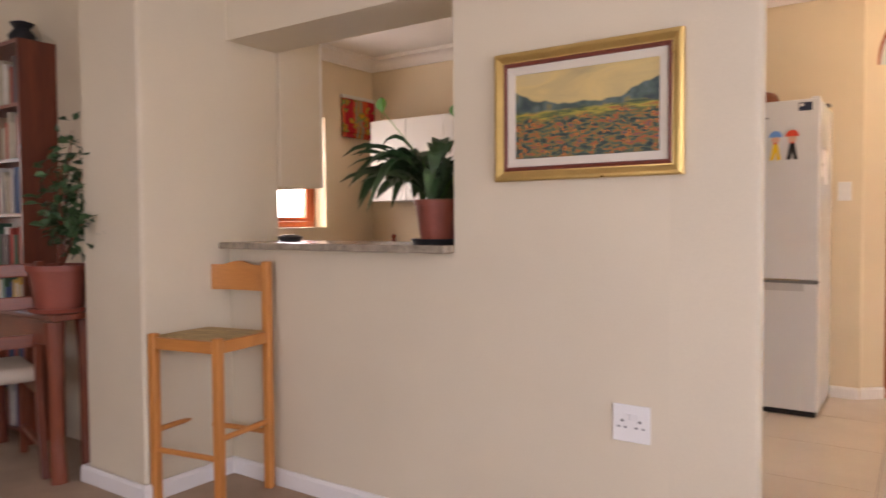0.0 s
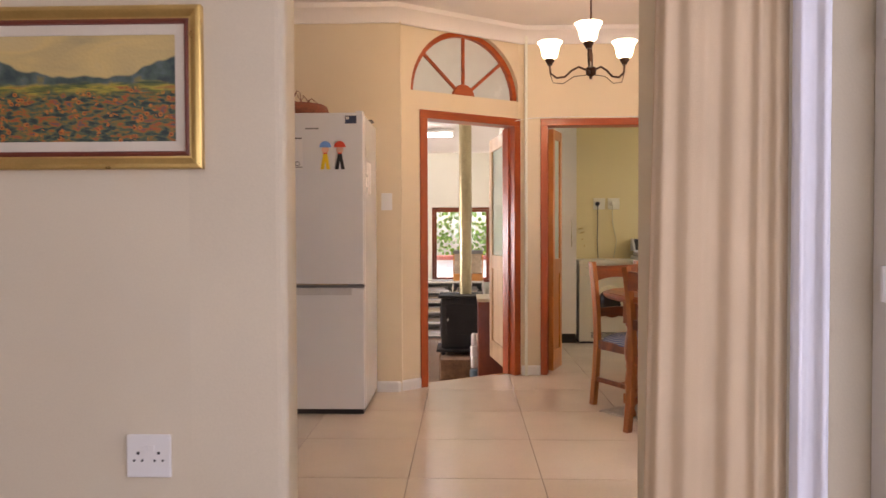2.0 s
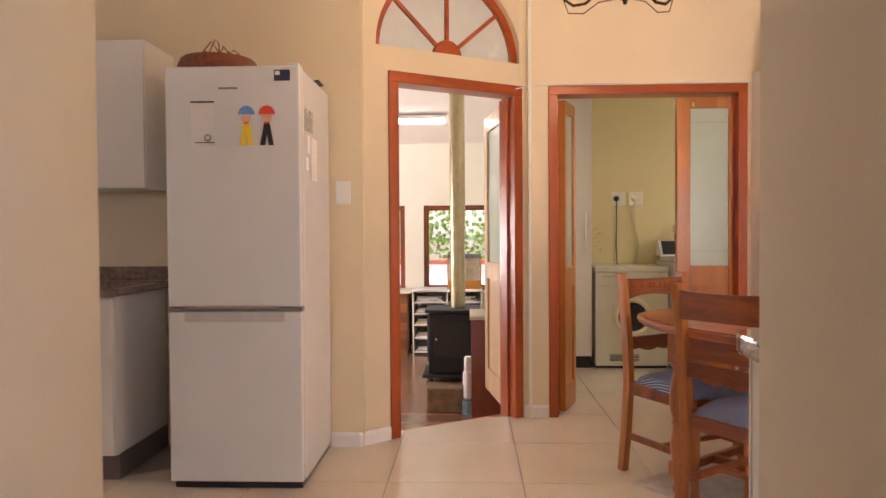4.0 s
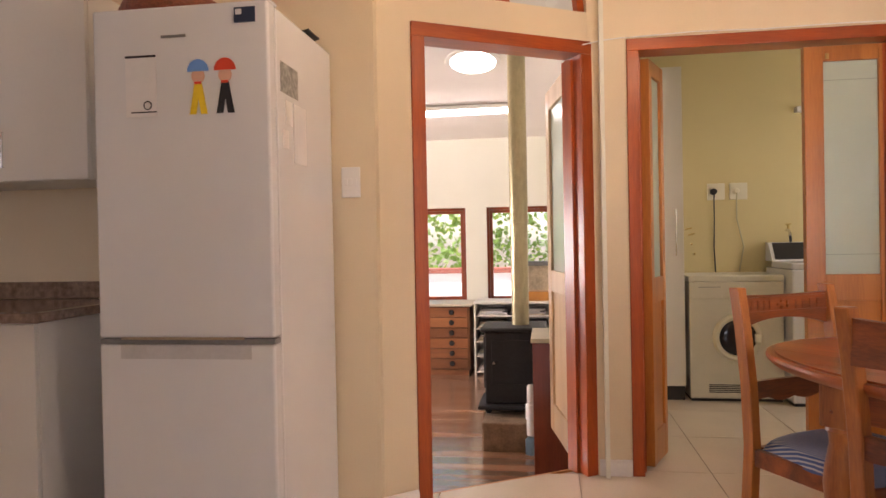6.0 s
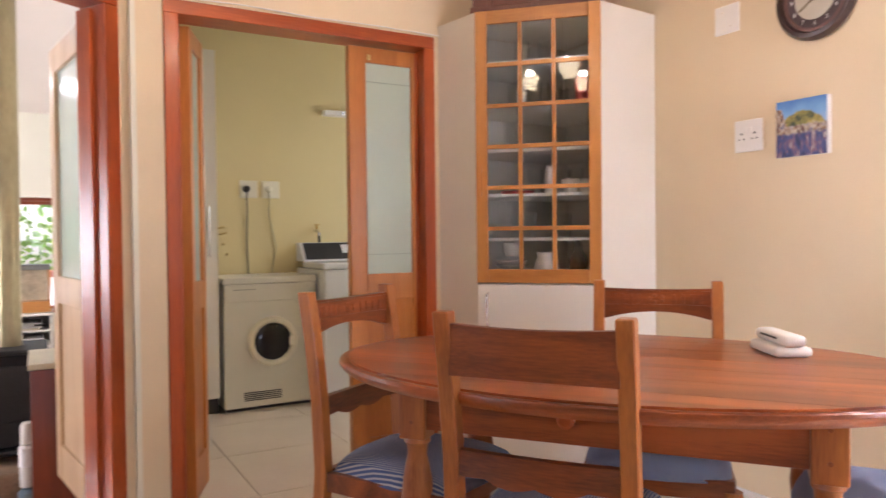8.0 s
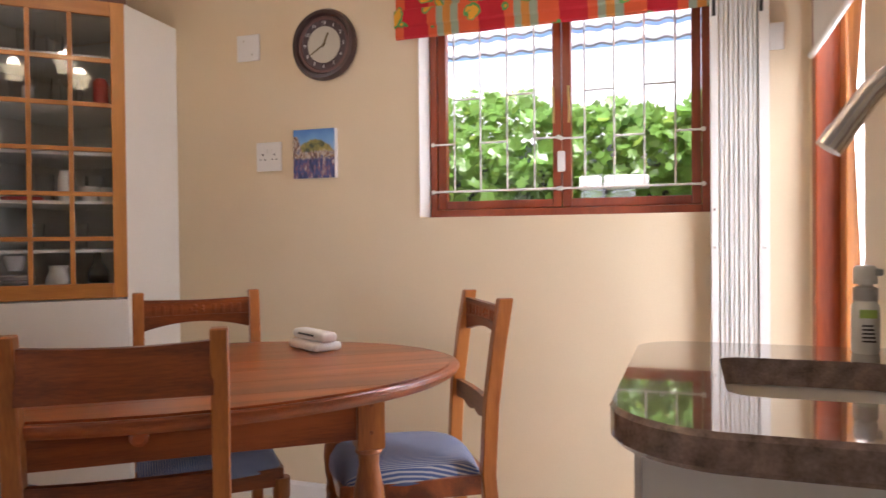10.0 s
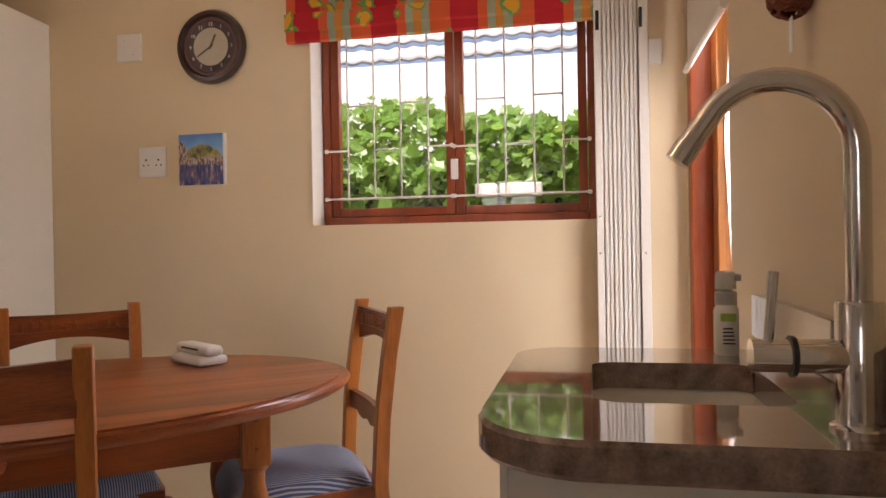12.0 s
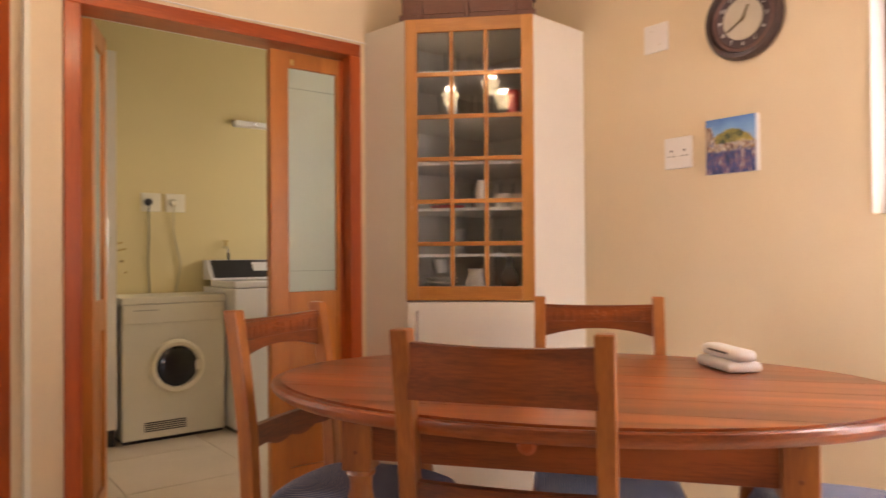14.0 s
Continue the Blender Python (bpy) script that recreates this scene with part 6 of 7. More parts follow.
part("dial", pb, STEEL, con)
part("foot_strip", box(0.01, 0.02, 0.0, 0.61, 0.54, 0.02), BLACK, was)
cb = thing("tall_cupboard", Matrix.Translation((-0.045, 1.56, 0)), "tall white laundry cupboard", "cupboard")
part("body", box(0, 0.02, 0.1, 0.575, 0.455, 2.25), WHITE, cb)
dr = part("door", box(0.29, 0, 0.105, 0.573, 0.018, 2.245, 0.002), WHITE, cb)
bar_handle(dr, 0.522, 0.98, 1.29, 0.0)
dr = part("door", box(0.002, 0, 0.105, 0.286, 0.018, 2.245, 0.002), WHITE, cb)
part("plinth", box(0, 0.05, 0, 0.575, 0.45, 0.098), BLACK, cb)
for x, name in ((0.84, "plug"), (0.995, "plug")):
    s = thing("laundry_socket", wall_pose(x, 2.02, 1.43, SOUTH), "cream wall socket with a plug in it", "socket", "laundry sockets")
    part("plate", box(-0.062, -0.009, -0.06, 0.062, 0.0, 0.06, 0.004), CREAMPL, s)
    smooth(part("plug", lathe([(0, 0), (0.024, 0), (0.022, 0.03), (0.012, 0.04), (0, 0.04)], 16, m=Matrix.Translation((-0.02, -0.009, 0.0)) @ Matrix.Rotation(radians(90), 4, "X")), BLACK if x < 0.9 else CREAMPL, s), 40)
    part("flex", tube([(-0.02, -0.045, -0.01), (-0.02, -0.03, -0.06), (-0.015, -0.012, -0.2), (-0.02 + (0.05 if x > 0.9 else 0), -0.012, -0.4), (-0.01, -0.012, -0.62)], 0.0045, 8), BLACK if x < 0.9 else mat("beige_flex", (0.5, 0.46, 0.3), 0.5), s)
tp = thing("wall_tap", wall_pose(1.32, 2.02, 1.14, SOUTH), "small brass wall tap above the washing machine", "tap")
part("spout", tube([(0, 0, 0), (0, -0.05, 0), (0, -0.075, -0.02), (0, -0.078, -0.04)], 0.01, 10), CHROME, tp)
part("valve", tube([(0, -0.04, 0.01), (0, -0.04, 0.04)], 0.009, 10), BRASS, tp)
part("lever", box(-0.02, -0.046, 0.04, 0.02, -0.034, 0.048, 0.002), BRASS, tp)
part("hose", tube([(0, -0.078, -0.03), (0.005, -0.07, -0.06), (0.02, -0.03, -0.1)], 0.009, 10), BLACK, tp)
lsh = thing("wall_lamp_batten", wall_pose(1.58, 2.02, 1.995, SOUTH), "slim white batten fitting on the laundry wall", "light fitting")
part("housing", box(-0.2, -0.07, -0.02, 0.2, 0.0, 0.02, 0.008), PLASTIC, lsh)
for x in (-0.06, 0.06):
    part("clip", box(x - 0.01, -0.0725, -0.01, x + 0.01, -0.07, 0.01), STEEL, lsh)
for k, z in enumerate((1.16, 1.12, 1.05, 0.98)):
    hk = part("pipe_stub", tube([(0.62 + 0.02 * k, 2.018, z), (0.62 + 0.02 * k, 1.985, z), (0.66 + 0.02 * (k % 2), 1.98, z + 0.01)], 0.006, 8), BRASS)
    tagged(hk, "small brass pipe stub on the laundry wall", "pipe", "laundry pipe stubs")

# ---- workshop ----
RED_CAB = wood("red_brown_board", (0.24, 0.05, 0.02), (0.14, 0.025, 0.012), 0.35, "z", 0.2, 5)
CHESTW = wood("plan_chest_wood", (0.34, 0.13, 0.05), (0.18, 0.06, 0.025), 0.4, "x", 0.15, 6, True, 0.3)
pc_ = thing("plan_chest", Matrix.Translation((-2.095, 4.28, WS_Z)), "brown wooden plan chest with six wide drawers", "chest of drawers")
part("carcass", box(0, 0.02, 0.06, 0.86, 0.55, 0.755, 0.004), CHESTW, pc_)
part("top_board", box(-0.03, -0.01, 0.757, 0.89, 0.56, 0.785, 0.004), mat("pale_top", (0.6, 0.53, 0.42), 0.4, vary=0.1), pc_)
part("plinth", box(0.02, 0.04, 0, 0.84, 0.54, 0.058), CHESTW, pc_)
for k in range(6):
    d = part("drawer", box(0.02, 0.0, 0.08 + k * 0.112, 0.84, 0.019, 0.184 + k * 0.112, 0.004), CHESTW, pc_)
    for x in (0.18, 0.66):
        part("cup_pull", lathe([(0, 0), (0.03, 0.0), (0.024, 0.014), (0, 0.018)], 12, m=Matrix.Translation((x, 0.0, 0.132 + k * 0.112)) @ Matrix.Rotation(radians(90), 4, "X")), IRON, d)
ws = thing("open_shelf_unit", Matrix.Translation((-1.19, 4.3, WS_Z)), "white open shelf unit full of papers", "shelf")
part("top", box(0, 0, 0.78, 0.86, 0.45, 0.805, 0.002), WHITE, ws)
for x in (0, 0.42, 0.842):
    part("upright", box(x, 0.005, 0, x + 0.018, 0.45, 0.778), WHITE, ws)
for k, z in enumerate((0.03, 0.2, 0.36, 0.5, 0.64)):
    for x0 in (0.019, 0.439):
        part("shelf", box(x0, 0.01, z, x0 + 0.4, 0.45, z + 0.014), WHITE, ws)
part("back", box(0.019, 0.44, 0, 0.84, 0.449, 0.778), BACKP, ws)
for k, z in enumerate((0.044, 0.214, 0.374, 0.514, 0.654)):
    for x0 in (0.04, 0.46):
        for j in range(4):
            w = random.uniform(0.24, 0.34)
            p = part("paper_pad", box(x0 + 0.01 * j, 0.03 + 0.01 * j, z + 0.016 * j, x0 + w, 0.38, z + 0.013 + 0.016 * j, 0.002, 1), random.choice((PAPER, mat("grey_paper", (0.4, 0.38, 0.35), 0.8), mat("buff_paper", (0.5, 0.42, 0.3), 0.8))))
            p.location = (-1.19, 4.3, WS_Z)
            tagged(p, "loose paper pad lying on a shelf of the unit", "paper pad", "paper in the shelf unit")
mod = thing("display_case", Matrix.Translation((-0.76, 4.36, WS_Z + 0.806)), "glass case with wooden base on the shelf unit", "display case")
part("base", box(0, 0, 0, 0.42, 0.2, 0.1, 0.003), OAKX, mod)
part("grey_top", box(0, 0, 0.38, 0.42, 0.2, 0.43, 0.003), mat("grey_lid", (0.16, 0.16, 0.15), 0.5), mod)
for x in (0.0, 0.4):
    part("post", box(x, 0, 0.1, x + 0.02, 0.02, 0.38), OAK, mod)
part("back_board", box(0.02, 0.18, 0.1, 0.4, 0.19, 0.38), mat("sand_board", (0.5, 0.42, 0.3), 0.7, vary=0.3, scale=20), mod)
rc = thing("red_cupboard", Matrix.Translation((-0.475, 0.86, WS_Z)), "red-brown board cupboard behind the door", "cupboard")
part("body", box(0, 0, 0, 0.33, 0.5, 0.85, 0.003), RED_CAB, rc)
part("top_board", box(-0.01, -0.01, 0.852, 0.335, 0.51, 0.88, 0.003), mat("cream_top", (0.55, 0.50, 0.38), 0.5), rc)
stv = thing("wood_stove", Matrix.Translation((-0.845, 1.78, WS_Z)), "black cast-iron wood stove on legs", "stove")
part("body", box(0, 0, 0.275, 0.42, 0.40, 0.80, 0.012), IRON, stv)
part("top_plate", box(-0.03, -0.03, 0.802, 0.45, 0.43, 0.83, 0.01), IRON, stv)
part("ash_lip", box(-0.05, -0.07, 0.245, 0.43, 0.40, 0.273, 0.008), IRON, stv)
part("door", box(0.05, -0.015, 0.42, 0.37, 0.0, 0.74, 0.006), IRON, stv)
part("side_rib", box(-0.012, 0.04, 0.38, 0.0, 0.36, 0.76, 0.004), IRON, stv)
part("door_knob", tube([(0.09, -0.015, 0.58), (0.07, -0.05, 0.58)], 0.012, 8), STEEL, stv)
for x in (0.03, 0.39):
    for y in (0.03, 0.37):
        part("leg", tube([(x, y, 0.25), (x - 0.02 if x < 0.2 else x + 0.02, y, 0.225), (x, y, 0.204)], [0.03, 0.02, 0.024], 8), IRON, stv)
FLUE = mat("tarnished_flue_steel", (0.42, 0.36, 0.22), 0.35, metal=0.9, vary=0.25, scale=4, stretch=(1, 1, 0.3))
smooth(part("flue", tube([(0.257, 0.22, 0.82), (0.257, 0.22, 1.62)], 0.065, 20), FLUE, stv, "tarnished steel flue pipe"), 40)
smooth(part("flue", tube([(0.257, 0.22, 1.60), (0.257, 0.22, WS_TOP(2.0) - WS_Z - 0.002)], 0.069, 20), FLUE, stv, "tarnished steel flue pipe"), 40)
part("flue_collar", tube([(0.257, 0.22, 1.595), (0.257, 0.22, 1.612)], 0.074, 20), FLUE, stv)
STONE = mat("brown_hearth_stone", (0.24, 0.16, 0.10), 0.9, vary=0.35, scale=12, fine=70, bump=0.6)
for x0, y0, w, d, z in ((-0.85, 1.52, 0.42, 0.3, 0.0), (-0.87, 1.83, 0.5, 0.36, 0.0)):
    s = part("hearth_block", box(x0, y0, WS_Z + z, x0 + w, y0 + d, WS_Z + z + 0.203, 0.012, 3), STONE)
    tagged(s, "rough brown stone block under the stove", "stone block", "hearth blocks")
gl_ = thing("jar_stack", Matrix.Translation((-0.5, 1.5, WS_Z)), "small white and grey jars beside the stove", "jars")
for i, (z, r) in enumerate(((0.0, 0.05), (0.13, 0.04), (0.24, 0.045), (0.36, 0.035))):
    smooth(part("jar", lathe([(0, z), (r, z), (r, z + 0.1), (r * 0.7, z + 0.115), (0, z + 0.115)], 14), (mat("blue_jar", (0.2, 0.32, 0.42), 0.3), CHINA, PAPER, CHINA)[i], gl_), 40)
TUBE = glow("lit_fluorescent_tube", (1.0, 0.98, 0.95), 5.0)
ft = thing("fluorescent_light", Matrix.Translation((-2.24, 3.93, 2.41)), "lit fluorescent batten under the workshop ceiling", "ceiling light")
part("batten", box(0, -0.04, 0.06, 1.5, 0.04, 0.1, 0.004), WHITE, ft)
part("tube", tube([(0.02, 0, 0.03), (1.48, 0, 0.03)], 0.026, 12), TUBE, ft, "glowing fluorescent tube")
for x in (0.0, 1.48):
    part("end_cap", box(x, -0.025, 0.0, x + 0.02, 0.025, 0.06), WHITE, ft)
SKYL = glow("bright_diffuser", (1.0, 1.0, 1.0), 4.0)
sl = thing("tubular_skylight", Matrix.Translation((-1.02, 3.03, WS_TOP(3.03) - 0.016)) @ Matrix.Rotation(-math.atan(0.24), 4, "X") @ Matrix.Scale(1.4, 4), "round bright tubular skylight in the workshop ceiling", "skylight")
smooth(part("trim_ring", lathe([(0.15, 0.0), (0.18, 0.0), (0.185, 0.014), (0.15, 0.014)], 36), WHITE, sl), 40)
smooth(part("diffuser", lathe([(0, -0.02), (0.08, -0.016), (0.148, 0.002), (0.148, 0.01), (0, 0.01)], 36), SKYL, sl, "glowing white diffuser"), 60)

# ---- serving hatch and living room ----
hs = part("hatch_worktop", box(-3.378, -3.775, 1.051, -2.126, -3.36, 1.08, 0.005), mat("pale_brown_granite", (0.30, 0.25, 0.19), 0.25, vary=0.4, scale=30, fine=160, bump=0, coat=0.2))
tagged(hs, "pale brown granite ledge of the serving hatch", "worktop")
LEAF = mat("dark_green_leaf", (0.035, 0.085, 0.03), 0.35, vary=0.35, scale=14, fine=60, bump=0.05)
LEAFL = mat("fresh_green_leaf", (0.10, 0.30, 0.03), 0.4, vary=0.3, scale=14, bump=0.05)
TERRA = mat("red_brown_plastic_pot", (0.26, 0.065, 0.04), 0.45, vary=0.12, scale=8)
SOIL = mat("dark_potting_soil", (0.03, 0.02, 0.014), 0.95, vary=0.3, bump=0.5)


def blade(base, direction, length, width, droop, rise, seg=7):
    """One long arching leaf with a fold along its midrib."""
    bm = bmesh.new()
    d = Vector((direction[0], direction[1], 0)).normalized()
    side = Vector((-d.y, d.x, 0))
    rows = []
    for i in range(seg + 1):
        t = i / seg
        p = Vector(base) + d * (length * t) + Vector((0, 0, rise * t - droop * t * t))
        w = width * (math.sin(math.pi * min(1, (t - 0.3) / 0.7)) ** 0.8 if t > 0.3 else 0.0) + 0.0025 * (1 - t)
        rows.append([bm.verts.new(p + side * w + Vector((0, 0, w * 0.35))), bm.verts.new(p), bm.verts.new(p - side * w + Vector((0, 0, w * 0.35)))])
    for a, b in zip(rows, rows[1:]):
        for k in range(2):
            bm.faces.new((a[k], a[k + 1], b[k + 1], b[k]))
    return bm


def pot(parent, r0, r1, h, material):
    smooth(part("pot", lathe([(0, 0), (r0, 0), (r1 * 0.97, h * 0.86), (r1 * 1.04, h * 0.86), (r1 * 1.05, h), (r1 * 0.96, h), (r1 * 0.92, h * 0.88), (0, h * 0.88)], 28), material, parent, "red-brown plastic pot"), 40)
    part("soil", lathe([(0, h * 0.9), (r1 * 0.93, h * 0.9), (0, h * 0.91)], 20), SOIL, parent)


lily = thing("potted_lily", Matrix.Translation((-2.285, -3.575, 1.0805)), "peace lily in a red-brown pot on a black saucer", "plant")
part("saucer", lathe([(0, 0), (0.1, 0), (0.112, 0.02), (0.106, 0.02), (0.096, 0.006), (0, 0.006)], 28), BLACK, lily)
smooth(part("pot", lathe([(0, 0.008), (0.07, 0.008), (0.092, 0.15), (0.097, 0.15), (0.098, 0.172), (0.09, 0.172), (0.086, 0.155), (0, 0.155)], 28), TERRA, lily, "red-brown plastic pot"), 40)
part("soil", lathe([(0, 0.158), (0.087, 0.157), (0, 0.162)], 20), SOIL, lily)
rnd = random.Random(4)
for k in range(70):
    a = rnd.uniform(0, 2 * math.pi)
    if math.cos(a) > 0.35 and abs(math.sin(a)) < 0.93:
        a = math.pi - a
    reach = rnd.uniform(0.14, 0.50) * (1.0 if math.cos(a) < 0 else 0.42) * (1.0 - 0.35 * abs(math.sin(a)))
    rise = rnd.uniform(0.30, 0.72)
    ob = part("leaf", blade((0.02 * math.cos(a), 0.02 * math.sin(a), 0.16), (math.cos(a), math.sin(a)), reach, rnd.uniform(0.024, 0.042), rise * rnd.uniform(0.62, 1.08), rise), LEAF, lily)
for a, hgt in ((2.9, 0.56), (1.3, 0.5)):
    d = Vector((math.cos(a), math.sin(a), 0))
    tip = d * (0.36 if a > 2 else 0.1) + Vector((0, 0, hgt))
    part("flower_stalk", tube([(0, 0, 0.16), tuple(d * 0.1 + Vector((0, 0, hgt * 0.6))), tuple(tip)], 0.002, 6), LEAFL, lily)
    fl = blade((0, 0, 0), (0, 1), 0.09, 0.03, 0.0, 0.02, 8)
    fl.transform(Matrix.Translation(tip - Vector((0, 0, 0.03))) @ Matrix.Rotation(radians(80), 4, "X"))
    part("spathe", fl, LEAFL, lily, "pale green flower spathe")
tagged(smooth(part("black_dish", lathe([(0, 0), (0.05, 0), (0.06, 0.02), (0.03, 0.03), (0, 0.03)], 18, m=Matrix.Translation((-3.2, -3.5, 1.0805))), BLACK), 40), "small black dish on the hatch ledge", "dish")
# pepper mill on the far worktop
tagged(smooth(part("pepper_mill", lathe([(0, 0), (0.028, 0), (0.022, 0.05), (0.03, 0.1), (0.015, 0.13), (0.024, 0.16), (0, 0.18)], 16, m=Matrix.Translation((-4.6, -0.95, 0.893))), RED_CAB), 40), "turned wooden mill on the kitchen worktop", "pepper mill")

# bar stool under the hatch
HZ = wood("beech_upright", (0.60, 0.25, 0.06), (0.46, 0.17, 0.035), 0.4, "z", 0.2, 6)
HX = wood("beech_across", (0.60, 0.25, 0.06), (0.46, 0.17, 0.035), 0.4, "x", 0.2, 6)
st = thing("bar_stool", pose(-3.215, -3.945, 0, 0, 0, 10), "honey-coloured beech bar stool with a woven seat", "stool")
SW, SD, LH = 0.172, 0.155, 0.0185
for sx in (-1, 1):
    part("front_leg", box(sx * SW - LH, -SD - LH, 0.0, sx * SW + LH, -SD + LH, 0.71, 0.007), HZ, st)
    part("back_leg", box(sx * SW - LH, SD - LH, 0.0, sx * SW + LH, SD + LH, 1.0, 0.007), HZ, st)
    part("side_rung", tube([(sx * SW, -SD, 0.30), (sx * SW, SD, 0.30)], 0.012, 10), HX, st)
    part("seat_rail", box(sx * SW - 0.013, -SD + LH, 0.645, sx * SW + 0.013, SD - LH, 0.695, 0.005), HX, st)
part("front_rung", tube([(-SW, -SD, 0.22), (SW, -SD, 0.22)], 0.012, 10), HX, st)
part("back_rung", tube([(-SW, SD, 0.25), (SW, SD, 0.25)], 0.012, 10), HX, st)
for sy in (-1, 1):
    part("seat_rail", box(-SW + LH, sy * SD - 0.013, 0.645, SW - LH, sy * SD + 0.013, 0.695, 0.005), HX, st)
xs_ = [-SW + 0.01 + (2 * SW - 0.02) * k / 16 for k in range(17)]
part("backrest", board([(x, 0.975 + 0.018 * math.cos(x / SW * 1.5) + 0.006 * math.cos(x / SW * 6)) for x in xs_], [(x, 0.868) for x in xs_], lambda x: SD + 0.028 * (1 - (x / SW) ** 2), 0.018), HX, st)
RUSH = mat("woven_rush", (0.42, 0.30, 0.14), 0.8, vary=0.3, scale=12, fine=200, bump=0.4, stretch=(1, 6, 1))
seat = part("woven_seat", box(-SW + 0.012, -SD + 0.012, 0.668, SW - 0.012, SD - 0.012, 0.694, 0.006), RUSH, st, "woven rush seat")
for k in range(22):
    y = -SD + 0.02 + k * (2 * SD - 0.04) / 21
    part("rush_cord", tube([(-SW + 0.005, y, 0.695), (SW - 0.005, y, 0.695)], 0.0052, 6), RUSH, seat)

# curtain gathered beside the glazed door
def drape(name, x0, x1, y, z0, z1, folds, depth, material, label, flare=0.0):
    bm = bmesh.new()
    n, rows, cols = folds * 12, 14, []
    for i in range(n + 1):
        t = i / n
        col = []
        for j in range(rows + 1):
            s = j / rows
            x = x0 + (x1 - x0) * t - flare * (1 - s) * (1 - t)
            amp = depth * (0.75 + 0.25 * math.sin(3.1 * t * folds + 1)) * (1.1 - 0.35 * s)
            w = math.sin(2 * math.pi * folds * t + 2.1 * math.sin(6.5 * t + 0.6) + 0.5 * s * math.sin(9 * t)) * amp + 0.25 * amp * math.sin(5.3 * math.pi * folds * t / 2 + s)
            col.append(bm.verts.new((x + 0.3 * w, y + w, z0 + (z1 - z0) * s)))
        cols.append(col)
    for a, b in zip(cols, cols[1:]):
        for j in range(rows):
            bm.faces.new((a[j], b[j], b[j + 1], a[j + 1]))
    ob = smooth(part(name, bm, material), 180)
    sol = ob.modifiers.new("cloth", "SOLIDIFY")
    sol.thickness = 0.003
    return tagged(ob, label, "curtain")


LINING = mat("pale_lavender_lining", (0.74, 0.73, 0.78), 0.9, vary=0.04, fine=400, bump=0.15)
drape("curtain", -0.105, 0.21, -3.80, 0.01, 2.45, 5, 0.009, CURTAIN, "beige full-length curtain gathered to one side", 0.05)
drape("curtain_lining", 0.205, 0.30, -3.83, 0.01, 2.45, 1, 0.012, LINING, "pale lavender curtain lining beside the glazed door")
rail = thing("curtain_rail", Matrix.Translation((0, 0, 2.46)), "white curtain rail above the opening", "curtain rail")
part("rod", tube([(-0.15, -3.80, 0), (0.32, -3.80, 0)], 0.012, 10), SKIRT, rail)
for x in (-0.1, 0.29):
    part("bracket", box(x - 0.008, -3.8, -0.008, x + 0.008, -3.658, 0.008), SKIRT, rail)

# ---- study corner ----
MAHOG = wood("red_mahogany", (0.24, 0.06, 0.025), (0.11, 0.022, 0.012), 0.35, "z", 0.25, 6)
MAHOGX = wood("red_mahogany_across", (0.24, 0.06, 0.025), (0.11, 0.022, 0.012), 0.35, "x", 0.25, 6)
bc = thing("bookcase", Matrix.Translation((-5.55, -4.06, 0)), "tall red mahogany bookcase full of books", "bookcase")
part("side", box(0.93, 0, 0, 0.95, 0.195, 2.14, 0.002), MAHOG, bc)
part("side", box(0, 0, 0, 0.02, 0.195, 2.14, 0.002), MAHOG, bc)
part("top", box(0.02, 0, 2.12, 0.93, 0.195, 2.14, 0.002), MAHOGX, bc)
part("back", box(0.02, 0.185, 0, 0.93, 0.195, 2.12), MAHOG, bc)
shelf_z = [0.05 + 0.29 * k for k in range(8)]
for z in shelf_z[:-1]:
    part("shelf", box(0.02, 0.004, z, 0.93, 0.185, z + 0.018), MAHOGX, bc)
BOOKS = [mat("book_cloth", c, 0.7, vary=0.15, scale=20, fine=120, bump=0.1) for c in ((0.35, 0.06, 0.04), (0.05, 0.08, 0.18), (0.45, 0.40, 0.30), (0.08, 0.16, 0.10), (0.5, 0.32, 0.06), (0.12, 0.1, 0.1), (0.6, 0.57, 0.52), (0.3, 0.2, 0.13))]
rb_ = random.Random(9)
for z in shelf_z[:-1]:
    x = 0.93
    while x > 0.45:
        w, h = rb_.uniform(0.018, 0.042), rb_.uniform(0.17, 0.25)
        x -= w + 0.001
        b = part("book", box(0, 0, 0, w, 0.14, h, 0.0025, 1), rb_.choice(BOOKS))
        b.location = (-5.55 + x, -4.05 + rb_.uniform(0, 0.015), z + 0.019)
        tagged(b, "worn cloth-bound book standing on the bookcase shelf", "book", "books on the bookcase")
vessel("dark_ornament", [(0, 0), (0.06, 0), (0.07, 0.05), (0.04, 0.09), (0.06, 0.12), (0, 0.14)], (-4.78, -3.95, 2.141), IRON, "dark ornament on top of the bookcase", "ornament")
vent = thing("air_vent", wall_pose(-4.2, -3.86, 1.9, SOUTH), "small cream wall vent with slots", "vent")
part("plate", box(-0.05, -0.006, -0.09, 0.05, 0.0, 0.09, 0.002), PLASTER, vent)
for k in range(5):
    part("slot", box(-0.035, -0.008, -0.065 + k * 0.03, 0.035, -0.006, -0.055 + k * 0.03), HOLE, vent)
dk = thing("writing_desk", Matrix.Translation((-4.85, -4.28, 0)), "dark red wooden writing desk with curved legs", "desk")
part("top", box(0, 0, 0.735, 0.98, 0.2, 0.765, 0.006), MAHOGX, dk)
part("apron", box(0.03, 0.02, 0.62, 0.95, 0.04, 0.734, 0.004), MAHOGX, dk)
